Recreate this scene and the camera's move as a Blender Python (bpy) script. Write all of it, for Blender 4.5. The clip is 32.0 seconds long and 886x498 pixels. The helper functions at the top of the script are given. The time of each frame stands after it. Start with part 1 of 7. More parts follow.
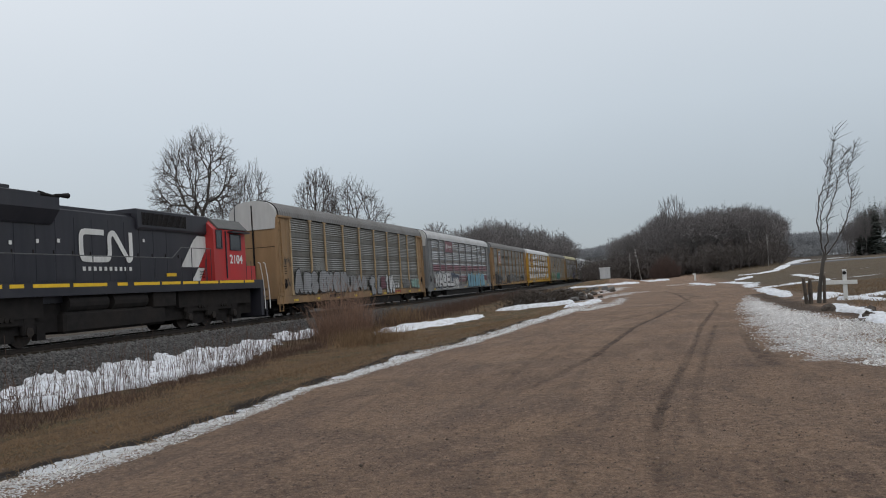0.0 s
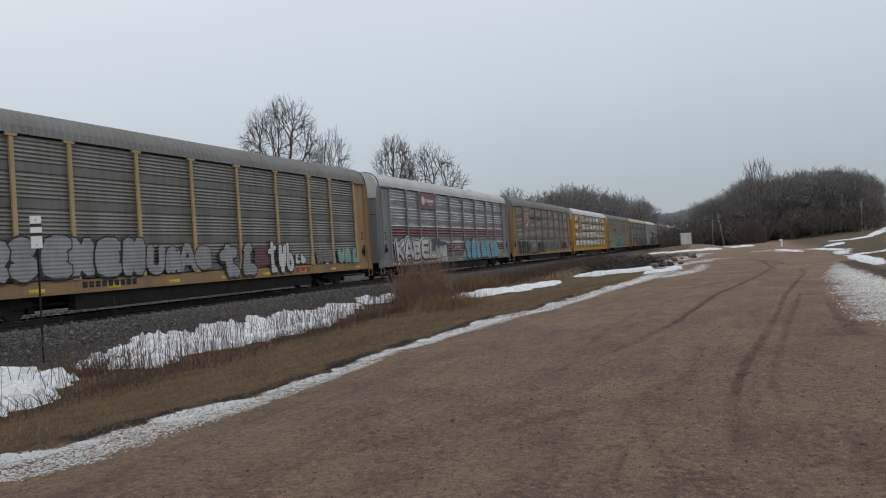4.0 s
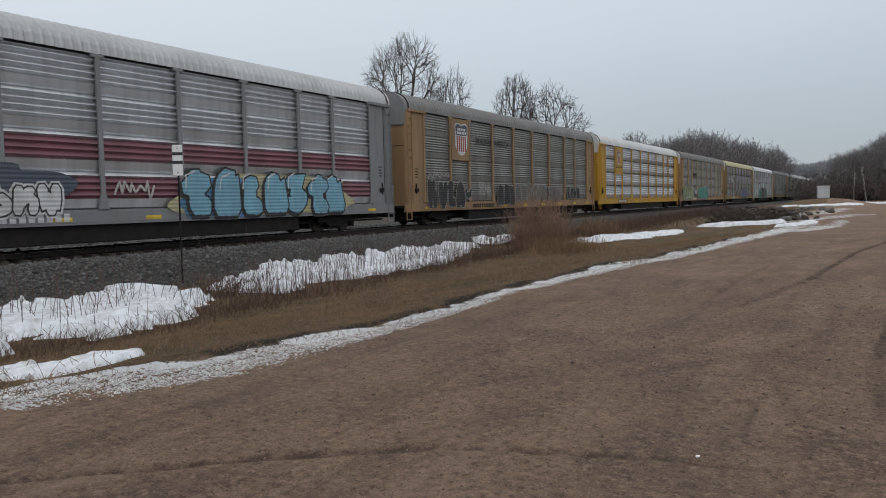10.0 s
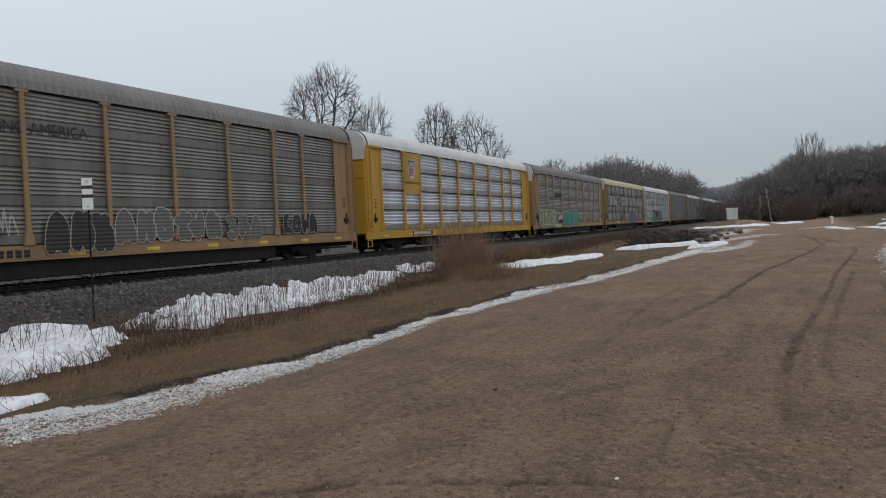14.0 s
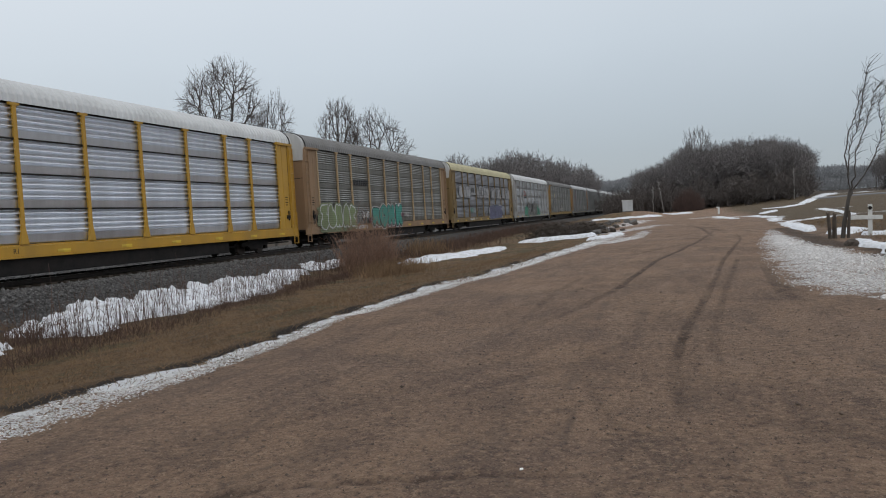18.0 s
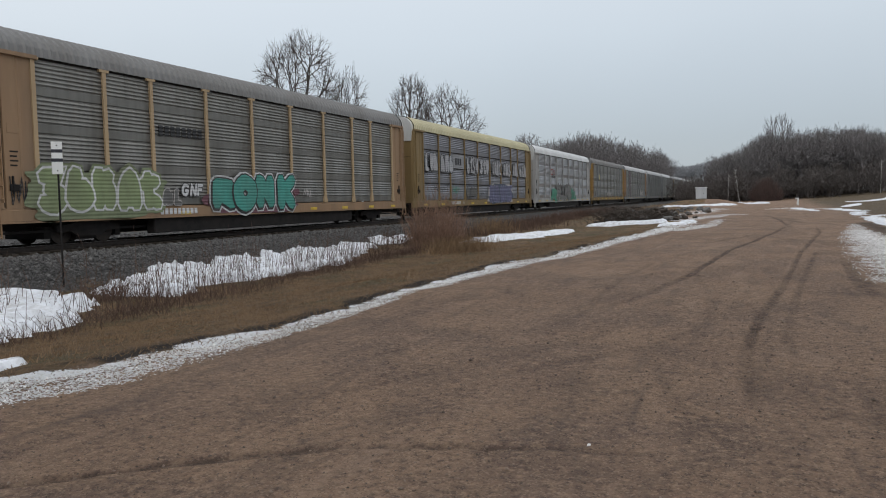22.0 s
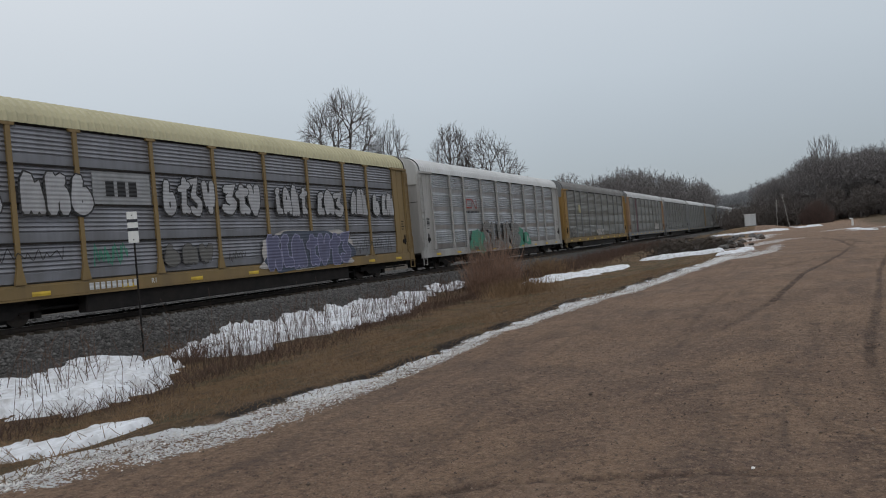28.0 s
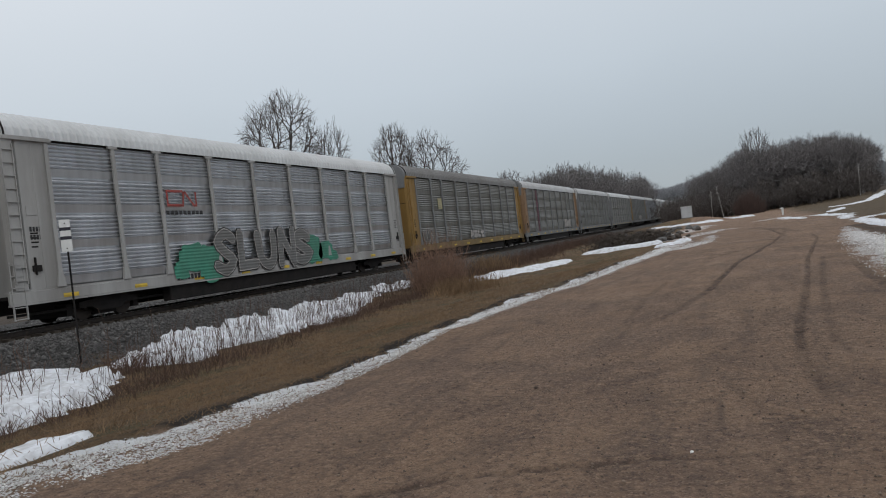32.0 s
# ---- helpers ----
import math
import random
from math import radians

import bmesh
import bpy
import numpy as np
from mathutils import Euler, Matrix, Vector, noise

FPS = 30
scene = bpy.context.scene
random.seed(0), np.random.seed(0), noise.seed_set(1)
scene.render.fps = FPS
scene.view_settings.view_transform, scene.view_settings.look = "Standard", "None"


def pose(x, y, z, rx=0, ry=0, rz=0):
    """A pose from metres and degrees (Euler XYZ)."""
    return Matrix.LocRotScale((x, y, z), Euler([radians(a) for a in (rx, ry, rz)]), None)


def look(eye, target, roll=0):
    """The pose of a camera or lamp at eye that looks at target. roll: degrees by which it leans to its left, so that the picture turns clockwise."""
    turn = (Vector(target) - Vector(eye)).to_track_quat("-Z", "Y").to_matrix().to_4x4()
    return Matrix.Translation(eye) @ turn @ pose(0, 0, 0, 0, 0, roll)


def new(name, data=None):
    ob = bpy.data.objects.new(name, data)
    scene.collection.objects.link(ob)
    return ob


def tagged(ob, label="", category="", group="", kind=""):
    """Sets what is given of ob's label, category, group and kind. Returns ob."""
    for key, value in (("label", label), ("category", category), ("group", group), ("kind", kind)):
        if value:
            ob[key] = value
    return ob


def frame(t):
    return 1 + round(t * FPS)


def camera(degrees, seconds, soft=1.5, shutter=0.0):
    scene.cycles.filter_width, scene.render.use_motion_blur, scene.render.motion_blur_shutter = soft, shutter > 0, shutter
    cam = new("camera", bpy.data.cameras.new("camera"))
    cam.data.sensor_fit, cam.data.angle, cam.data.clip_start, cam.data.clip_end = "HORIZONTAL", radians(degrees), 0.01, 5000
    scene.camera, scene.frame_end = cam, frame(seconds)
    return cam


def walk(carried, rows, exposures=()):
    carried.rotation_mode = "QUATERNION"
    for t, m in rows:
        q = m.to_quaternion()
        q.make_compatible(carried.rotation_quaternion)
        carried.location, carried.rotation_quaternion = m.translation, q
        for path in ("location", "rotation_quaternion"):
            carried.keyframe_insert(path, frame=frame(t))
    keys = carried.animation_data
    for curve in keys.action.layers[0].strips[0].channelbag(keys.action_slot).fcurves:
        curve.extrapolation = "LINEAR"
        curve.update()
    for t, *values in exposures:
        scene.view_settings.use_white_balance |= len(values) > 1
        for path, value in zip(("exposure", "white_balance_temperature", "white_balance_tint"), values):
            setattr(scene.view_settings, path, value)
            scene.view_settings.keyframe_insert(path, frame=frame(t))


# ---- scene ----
FOV = 60.85
PATH = [  # seconds, x, y, z, pitch, roll, yaw
    (0.0, 0.19, 0.54, 1.57, 2.82, 3.84, 15.54),
    (0.5, 0.15, 0.53, 1.58, 2.18, 3.73, 14.93),
    (1.0, 0.10, 0.45, 1.57, 1.98, 3.28, 15.12),
    (1.5, 0.13, 0.37, 1.57, 1.85, 3.77, 17.46),
    (2.0, 0.14, 0.47, 1.58, 1.94, 3.77, 19.89),
    (2.5, 0.18, 0.38, 1.58, 1.51, 3.00, 21.05),
    (3.0, 0.24, 0.11, 1.61, 0.85, 3.27, 21.43),
    (3.5, 0.23, 0.08, 1.61, 0.49, 3.64, 21.22),
    (5.5, 0.21, 0.08, 1.64, 0.82, 3.28, 22.16),
    (6.0, 0.23, 0.10, 1.62, -0.45, 1.72, 24.72),
    (6.5, 0.24, 0.06, 1.63, -1.30, 1.96, 28.09),
    (7.0, 0.23, 0.07, 1.64, -1.60, 1.95, 29.23),
    (7.5, 0.21, 0.07, 1.62, -1.94, 1.83, 30.33),
    (8.0, 0.17, 0.05, 1.62, -2.99, 1.59, 31.00),
    (8.5, 0.12, 0.04, 1.61, -2.85, 0.95, 31.30),
    (9.0, 0.11, 0.05, 1.60, -3.07, 1.10, 30.46),
    (9.5, 0.09, 0.07, 1.59, -3.36, 1.04, 29.93),
    (10.0, 0.10, 0.06, 1.59, -3.52, 1.26, 30.04),
    (10.5, 0.08, 0.09, 1.58, -3.60, 1.40, 29.75),
    (11.0, 0.10, 0.05, 1.60, -3.98, 1.45, 29.89),
    (11.5, 0.10, 0.05, 1.61, -3.69, 1.79, 30.61),
    (12.0, 0.10, 0.08, 1.60, -3.11, 1.49, 29.46),
    (12.5, 0.12, 0.19, 1.61, -1.85, 2.21, 28.28),
    (13.0, 0.15, 0.20, 1.61, -1.72, 2.02, 27.05),
    (13.5, 0.13, 0.14, 1.61, -1.89, 1.97, 26.34),
    (14.0, 0.14, 0.11, 1.60, -1.57, 2.46, 24.33),
    (14.5, 0.16, 0.07, 1.61, -1.33, 2.33, 24.38),
    (16.5, 0.16, 0.06, 1.61, -1.15, 2.21, 23.44),
    (17.0, 0.16, 0.10, 1.62, -1.56, 2.17, 20.04),
    (17.5, 0.17, 0.09, 1.62, -2.20, 3.11, 17.71),
    (18.0, 0.16, 0.11, 1.62, -2.29, 3.47, 17.12),
    (18.5, 0.17, 0.10, 1.62, -2.38, 3.43, 18.02),
    (19.0, 0.17, 0.15, 1.61, -1.43, 2.67, 19.09),
    (19.5, 0.14, 0.13, 1.63, -1.12, 2.50, 18.29),
    (20.0, 0.12, 0.04, 1.61, -1.98, 0.53, 19.65),
    (20.5, 0.11, -0.02, 1.62, -2.47, 0.39, 20.54),
    (21.0, 0.13, -0.06, 1.61, -3.06, 0.87, 20.90),
    (21.5, 0.12, -0.06, 1.61, -3.63, 1.01, 21.72),
    (22.0, 0.12, -0.05, 1.61, -3.70, 1.16, 22.19),
    (22.5, 0.12, -0.07, 1.60, -4.36, 0.93, 22.82),
    (23.0, 0.05, -0.02, 1.60, -4.44, 1.03, 22.56),
    (23.5, -0.01, -0.05, 1.60, -3.68, 1.80, 23.46),
    (24.0, -0.10, -0.12, 1.62, -3.27, 2.83, 23.20),
    (24.5, -0.18, -0.20, 1.61, -2.88, 2.37, 22.76),
    (26.5, -0.49, -0.44, 1.53, -2.19, 3.51, 21.78),
    (27.0, -0.52, -0.45, 1.53, 0.23, 3.52, 26.49),
    (27.5, -0.49, -0.45, 1.55, 0.20, 4.34, 26.53),
    (28.0, -0.46, -0.43, 1.58, 0.03, 5.06, 25.30),
    (28.5, -0.47, -0.45, 1.54, -0.12, 5.29, 25.13),
    (29.0, -0.47, -0.43, 1.55, -0.28, 5.50, 25.22),
    (29.5, -0.49, -0.41, 1.54, -0.32, 5.44, 25.31),
    (30.0, -0.48, -0.44, 1.54, -0.50, 5.64, 24.48),
    (30.5, -0.48, -0.42, 1.54, -0.71, 5.87, 24.13),
    (31.0, -0.48, -0.44, 1.54, -0.94, 5.96, 23.21),
    (31.5, -0.46, -0.44, 1.55, -0.35, 6.53, 21.15),
    (32.0, -0.43, -0.46, 1.58, -0.47, 6.68, 21.09),
]
cam = camera(FOV, 32.0, soft=1.05)
walk(cam, [(t, pose(x, y, z, 90 + p, r, w)) for t, x, y, z, p, r, w in PATH],
     [(0, -0.04), (3, -0.04), (6, -0.01), (8, 0.03), (9, 0.01), (11, 0.02), (13, -0.06), (15, -0.02), (17, 0.0), (19, 0.0), (21, 0.06), (23, 0.14), (24, -0.03), (25, -0.06), (27, -0.12), (28, -0.16), (30, -0.13), (32, -0.1)])

# ---- sky and light: a flat overcast, brighter overhead ----
world = bpy.data.worlds.new("overcast_sky")
scene.world = world
world.use_nodes = True
wn, wl = world.node_tree.nodes, world.node_tree.links
wn.clear()
w_out = wn.new("ShaderNodeOutputWorld")
w_bg = wn.new("ShaderNodeBackground")
w_bg2 = wn.new("ShaderNodeBackground")
w_add = wn.new("ShaderNodeAddShader")
w_sky = wn.new("ShaderNodeTexSky")
w_sky.sky_type, w_sky.sun_disc = "NISHITA", False
w_sky.sun_elevation, w_sky.sun_rotation = radians(38), radians(-60)
w_bg2.inputs["Strength"].default_value = 0.012
w_tc = wn.new("ShaderNodeTexCoord")
w_sep = wn.new("ShaderNodeSeparateXYZ")
w_noise = wn.new("ShaderNodeTexNoise")
w_noise.inputs["Scale"].default_value, w_noise.inputs["Detail"].default_value = 2.2, 4.0
w_mad = wn.new("ShaderNodeMath")
w_mad.operation = "MULTIPLY_ADD"
w_mad.inputs[1].default_value = 0.07
w_ramp = wn.new("ShaderNodeValToRGB")
e = w_ramp.color_ramp.elements
e[0].position, e[0].color = 0.0, (0.318, 0.364, 0.412, 1)
e[1].position, e[1].color = 1.0, (0.98, 1.0, 1.03, 1)
for p, c in ((0.10, (0.372, 0.422, 0.472)), (0.24, (0.528, 0.585, 0.637)), (0.42, (0.667, 0.715, 0.762)), (0.7, (0.86, 0.89, 0.93))):
    k = e.new(p)
    k.color = (*c, 1)
wl.new(w_tc.outputs["Generated"], w_sep.inputs[0])
wl.new(w_tc.outputs["Generated"], w_noise.inputs["Vector"])
wl.new(w_noise.outputs["Fac"], w_mad.inputs[0])
wl.new(w_sep.outputs["Z"], w_mad.inputs[2])
wl.new(w_mad.outputs[0], w_ramp.inputs["Fac"])
wl.new(w_ramp.outputs["Color"], w_bg.inputs["Color"])
wl.new(w_sky.outputs["Color"], w_bg2.inputs["Color"])
wl.new(w_bg.outputs[0], w_add.inputs[0])
wl.new(w_bg2.outputs[0], w_add.inputs[1])
wl.new(w_add.outputs[0], w_out.inputs["Surface"])

sun = new("sun", bpy.data.lights.new("sun", "SUN"))
sun.data.energy, sun.data.angle, sun.data.color = 0.52, radians(40), (1.0, 0.97, 0.93)
sun.matrix_world = look((30, -20, 40), (0, 20, 0))


# ---- materials ----
def mat(name, c1, c2, rough=0.8, metal=0.0, scale=4.0, stretch=(1, 1, 1), bump=0.0, bump_scale=40.0, coords="Object", grime=None, grime_amount=0.0, grime_scale=0.6, contrast=(0.35, 0.7), spec=0.4, island=0.0):
    """Two-scale procedural surface: colour noise, broad grime, fine relief."""
    m = bpy.data.materials.new(name)
    m.use_nodes = True
    n, l = m.node_tree.nodes, m.node_tree.links
    b = n["Principled BSDF"]
    b.inputs["Roughness"].default_value, b.inputs["Metallic"].default_value = rough, metal
    b.inputs["Specular IOR Level"].default_value = spec
    tc = n.new("ShaderNodeTexCoord")
    mp = n.new("ShaderNodeMapping")
    mp.inputs["Scale"].default_value = stretch
    if coords == "World":
        geo = n.new("ShaderNodeNewGeometry")
        l.new(geo.outputs["Position"], mp.inputs["Vector"])
    else:
        l.new(tc.outputs["Object"], mp.inputs["Vector"])
    t1 = n.new("ShaderNodeTexNoise")
    t1.inputs["Scale"].default_value, t1.inputs["Detail"].default_value, t1.inputs["Roughness"].default_value = scale, 8.0, 0.65
    l.new(mp.outputs[0], t1.inputs["Vector"])
    r1 = n.new("ShaderNodeMapRange")
    r1.inputs["From Min"].default_value, r1.inputs["From Max"].default_value = contrast
    l.new(t1.outputs["Fac"], r1.inputs["Value"])
    mix = n.new("ShaderNodeMix")
    mix.data_type = "RGBA"
    mix.inputs[6].default_value, mix.inputs[7].default_value = (*c1, 1), (*c2, 1)
    l.new(r1.outputs[0], mix.inputs[0])
    col = mix.outputs[2]
    if island:
        g2 = n.new("ShaderNodeNewGeometry")
        hs = n.new("ShaderNodeHueSaturation")
        mr = n.new("ShaderNodeMapRange")
        mr.inputs["To Min"].default_value, mr.inputs["To Max"].default_value = 1 - island, 1 + island
        l.new(g2.outputs["Random Per Island"], mr.inputs["Value"])
        l.new(mr.outputs[0], hs.inputs["Value"])
        l.new(col, hs.inputs["Color"])
        col = hs.outputs[0]
    if grime:
        t2 = n.new("ShaderNodeTexNoise")
        t2.inputs["Scale"].default_value, t2.inputs["Detail"].default_value = grime_scale, 6.0
        l.new(mp.outputs[0], t2.inputs["Vector"])
        r2 = n.new("ShaderNodeMapRange")
        r2.inputs["From Min"].default_value, r2.inputs["From Max"].default_value = 0.42, 0.72
        r2.inputs["To Max"].default_value = grime_amount
        l.new(t2.outputs["Fac"], r2.inputs["Value"])
        mx = n.new("ShaderNodeMix")
        mx.data_type = "RGBA"
        mx.inputs[7].default_value = (*grime, 1)
        l.new(r2.outputs[0], mx.inputs[0])
        l.new(col, mx.inputs[6])
        col = mx.outputs[2]
    l.new(col, b.inputs["Base Color"])
    if bump:
        t3 = n.new("ShaderNodeTexNoise")
        t3.inputs["Scale"].default_value, t3.inputs["Detail"].default_value = bump_scale, 6.0
        l.new(mp.outputs[0], t3.inputs["Vector"])
        bp = n.new("ShaderNodeBump")
        bp.inputs["Strength"].default_value, bp.inputs["Distance"].default_value = bump, 0.05
        l.new(t3.outputs["Fac"], bp.inputs["Height"])
        l.new(bp.outputs[0], b.inputs["Normal"])
    return m


V = (1, 1, 0.18)  # streaks that run down a wall
DIRT = (0.09, 0.075, 0.06)


def paint(name, c, k=0.78, rough=0.55, amount=0.55, **kw):
    return mat(name, c, tuple(v * k for v in c), rough=rough, scale=2.5, stretch=V, grime=DIRT, grime_amount=amount, **kw)


M_PANEL = {
    "weathered": paint("weathered_galvanised", (0.225, 0.222, 0.205), 0.72, 0.45, 0.55, metal=0.5),
    "dark": paint("dark_galvanised", (0.17, 0.17, 0.16), 0.75, 0.5, 0.55, metal=0.45),
    "silver": paint("bright_galvanised", (0.80, 0.825, 0.88), 0.86, 0.3, 0.12, metal=0.94),
    "light": paint("light_galvanised", (0.62, 0.63, 0.65), 0.78, 0.32, 0.28, metal=0.88),
    "pale": paint("pale_galvanised", (0.62, 0.63, 0.655), 0.82, 0.32, 0.3, metal=0.88),
    "bluegrey": paint("bluegrey_galvanised", (0.245, 0.25, 0.275), 0.8, 0.45, 0.4, metal=0.45),
    "maroon": paint("maroon_paint", (0.205, 0.085, 0.105), 0.8, 0.45, 0.4),
}
M_TRIM = {
    "orange": paint("faded_orange_paint", (0.295, 0.182, 0.09), 0.8, 0.65, 0.5),
    "salmon": paint("chalky_orange_paint", (0.285, 0.178, 0.1), 0.82, 0.65, 0.45),
    "yellow": paint("bright_yellow_paint", (0.46, 0.255, 0.028), 0.88, 0.45, 0.32),
    "gold": paint("gold_yellow_paint", (0.29, 0.17, 0.045), 0.8, 0.6, 0.45),
    "tan": paint("tan_yellow_paint", (0.22, 0.148, 0.06), 0.82, 0.6, 0.45),
    "grey": paint("grey_paint", (0.20, 0.205, 0.21), 0.8, 0.55, 0.4),
    "white": paint("dirty_white_paint", (0.5, 0.495, 0.48), 0.85, 0.55, 0.35),
    "chalk": paint("grimy_chalk_paint", (0.36, 0.352, 0.34), 0.82, 0.6, 0.5),
    "buff": paint("buff_paint", (0.40, 0.285, 0.165), 0.85, 0.6, 0.4),
}
M_ROOF = {
    "grey": paint("grey_roof_sheet", (0.195, 0.193, 0.19), 0.85, 0.55, 0.3, metal=0.2),
    "white": paint("white_roof_sheet", (0.58, 0.59, 0.595), 0.9, 0.5, 0.15, metal=0.1),
    "light": paint("light_roof_sheet", (0.47, 0.475, 0.48), 0.88, 0.5, 0.2, metal=0.2),
    "cream": paint("cream_roof_sheet", (0.47, 0.435, 0.28), 0.92, 0.55, 0.15),
}
M_BLACK = mat("black_gloss_paint", (0.015, 0.016, 0.023), (0.027, 0.026, 0.035), 0.45, scale=2, stretch=V, grime=(0.045, 0.043, 0.046), grime_amount=0.4)
M_RED = mat("red_loco_paint", (0.50, 0.024, 0.026), (0.40, 0.022, 0.024), 0.45, scale=2, stretch=V, grime=DIRT, grime_amount=0.25)
M_WHITE = mat("white_paint", (0.74, 0.74, 0.72), (0.6, 0.6, 0.58), 0.6, scale=6, stretch=V, grime=DIRT, grime_amount=0.25)
M_STRIPE = mat("yellow_stripe_paint", (0.78, 0.50, 0.02), (0.7, 0.42, 0.02), 0.5, scale=5)
M_UNDER = mat("rusty_black_underframe", (0.013, 0.012, 0.012), (0.024, 0.021, 0.02), 0.9, scale=3, grime=(0.032, 0.025, 0.02), grime_amount=0.35, spec=0.2)
M_STEEL = mat("worn_rail_steel", (0.025, 0.021, 0.02), (0.05, 0.038, 0.03), 0.6, metal=0.5, scale=8)
M_SHINE = mat("polished_rail_head", (0.35, 0.34, 0.33), (0.22, 0.2, 0.19), 0.35, metal=0.9, scale=8)
M_TIE = mat("creosoted_wood", (0.035, 0.028, 0.022), (0.08, 0.065, 0.05), 0.9, scale=6, stretch=(0.3, 3, 3))
M_DARKGLASS = mat("dark_window_glass", (0.015, 0.017, 0.02), (0.02, 0.022, 0.025), 0.08, spec=0.8)
M_SNOW = mat("old_snow", (0.78, 0.80, 0.84), (0.62, 0.64, 0.68), 0.65, scale=7.0, bump=0.9, bump_scale=14, coords="World", grime=(0.36, 0.34, 0.32), grime_amount=0.6, grime_scale=3.5)
M_BARK = mat("wet_grey_bark", (0.055, 0.047, 0.042), (0.10, 0.09, 0.08), 0.9, scale=5, stretch=(1, 1, 0.3))
M_TWIG = mat("bare_twigs", (0.075, 0.063, 0.058), (0.12, 0.10, 0.092), 0.9, scale=3)
M_WOODS = mat("winter_wood_twigs", (0.145, 0.133, 0.13), (0.185, 0.17, 0.166), 0.95, scale=0.08, coords="World", island=0.12)
M_THICKET = mat("dark_thicket_twigs", (0.09, 0.078, 0.072), (0.12, 0.104, 0.096), 0.95, scale=0.3, coords="World", island=0.2)
# far woods only: haze of the distance is put into this base colour
M_HAZY = mat("haze_paled_twigs", (0.27, 0.275, 0.285), (0.33, 0.335, 0.345), 0.95, scale=0.05, coords="World", island=0.1)
M_CONIFER = mat("conifer_needles", (0.05, 0.06, 0.052), (0.075, 0.085, 0.072), 0.9, scale=2, coords="World")
M_BIRCH = mat("pale_birch_bark", (0.45, 0.43, 0.41), (0.18, 0.165, 0.15), 0.85, scale=4)
M_WEED = mat("dry_weed_stalks", (0.12, 0.072, 0.052), (0.068, 0.042, 0.032), 0.9, scale=2, coords="World", island=0.35)
M_GRASSB = mat("dead_grass_blades", (0.25, 0.158, 0.088), (0.125, 0.082, 0.046), 0.9, scale=1.5, coords="World", island=0.35)
M_SHRUB = mat("reddish_brown_shrub", (0.30, 0.185, 0.13), (0.19, 0.118, 0.085), 0.9, scale=2, coords="World", island=0.3)
M_HUT = mat("pale_grey_sheet_metal", (0.52, 0.53, 0.54), (0.42, 0.43, 0.44), 0.5, metal=0.2, scale=1.5, stretch=V)
M_ROCK = mat("grey_broken_stone", (0.12, 0.115, 0.11), (0.06, 0.057, 0.054), 0.9, scale=3, bump=0.5, bump_scale=8, coords="World", island=0.3)
M_LOG = mat("rotten_dark_wood", (0.045, 0.035, 0.028), (0.10, 0.08, 0.065), 0.9, scale=4)
M_PEBBLE = mat("white_quartz_gravel", (0.80, 0.79, 0.78), (0.56, 0.53, 0.5), 0.7, scale=6, coords="World", island=0.3)
M_BALLAST = mat("dark_ballast_stone", (0.13, 0.124, 0.12), (0.05, 0.048, 0.046), 0.85, scale=9, coords="World", bump=0.8, bump_scale=14, island=0.5)


# ---- mesh helpers ----
def box(bm, x0, x1, y0, y1, z0, z1, bevel=0.0):
    vs = [bm.verts.new((x, y, z)) for x in (x0, x1) for y in (y0, y1) for z in (z0, z1)]
    fs = [bm.faces.new([vs[i] for i in f]) for f in ((0, 1, 3, 2), (4, 6, 7, 5), (0, 4, 5, 1), (2, 3, 7, 6), (0, 2, 6, 4), (1, 5, 7, 3))]
    if bevel:
        bmesh.ops.bevel(bm, geom=list({e for f in fs for e in f.edges}), offset=bevel, segments=1, affect="EDGES")
    return bm


def boxes(*rows, bevel=0.0):
    bm = bmesh.new()
    for r in rows:
        box(bm, *r)
    if bevel:
        bmesh.ops.bevel(bm, geom=bm.edges[:], offset=bevel, segments=1, affect="EDGES")
    return bm


def tube(bm, pts, r, n=6, r2=None):
    pts = [Vector(p) for p in pts]
    r2 = r if r2 is None else r2
    rings = []
    for i, p in enumerate(pts):
        d = (pts[min(i + 1, len(pts) - 1)] - pts[max(i - 1, 0)]).normalized()
        a = d.cross(Vector((0.31, 0.2, 0.93)) if abs(d.z) < 0.9 else Vector((1, 0, 0))).normalized()
        b = d.cross(a)
        rr = r + (r2 - r) * i / max(1, len(pts) - 1)
        rings.append([bm.verts.new(p + rr * (a * math.cos(6.2832 * k / n) + b * math.sin(6.2832 * k / n))) for k in range(n)])
    for u, v in zip(rings, rings[1:]):
        for k in range(n):
            bm.faces.new((u[k], u[(k + 1) % n], v[(k + 1) % n], v[k]))
    bm.faces.new(rings[0][::-1])
    bm.faces.new(rings[-1])
    return bm


def disc(bm, x0, x1, y, z, r, n=20):
    return tube(bm, [(x0, y, z), (x1, y, z)], r, n)


def sweep_y(bm, profile, y0, y1, closed=True):
    """Extrudes a profile of (x, z) along y."""
    a = [bm.verts.new((x, y0, z)) for x, z in profile]
    b = [bm.verts.new((x, y1, z)) for x, z in profile]
    for i in range(len(a) - (0 if closed else 1)):
        j = (i + 1) % len(a)
        bm.faces.new((a[i], b[i], b[j], a[j]))
    if closed:
        bm.faces.new(a)
        bm.faces.new(b[::-1])
    return bm


MESHES = {}


def mesh_of(bm, material, name):
    me = bpy.data.meshes.new(name)
    bmesh.ops.recalc_face_normals(bm, faces=bm.faces[:])
    bm.to_mesh(me)
    bm.free()
    me.materials.append(material)
    return me


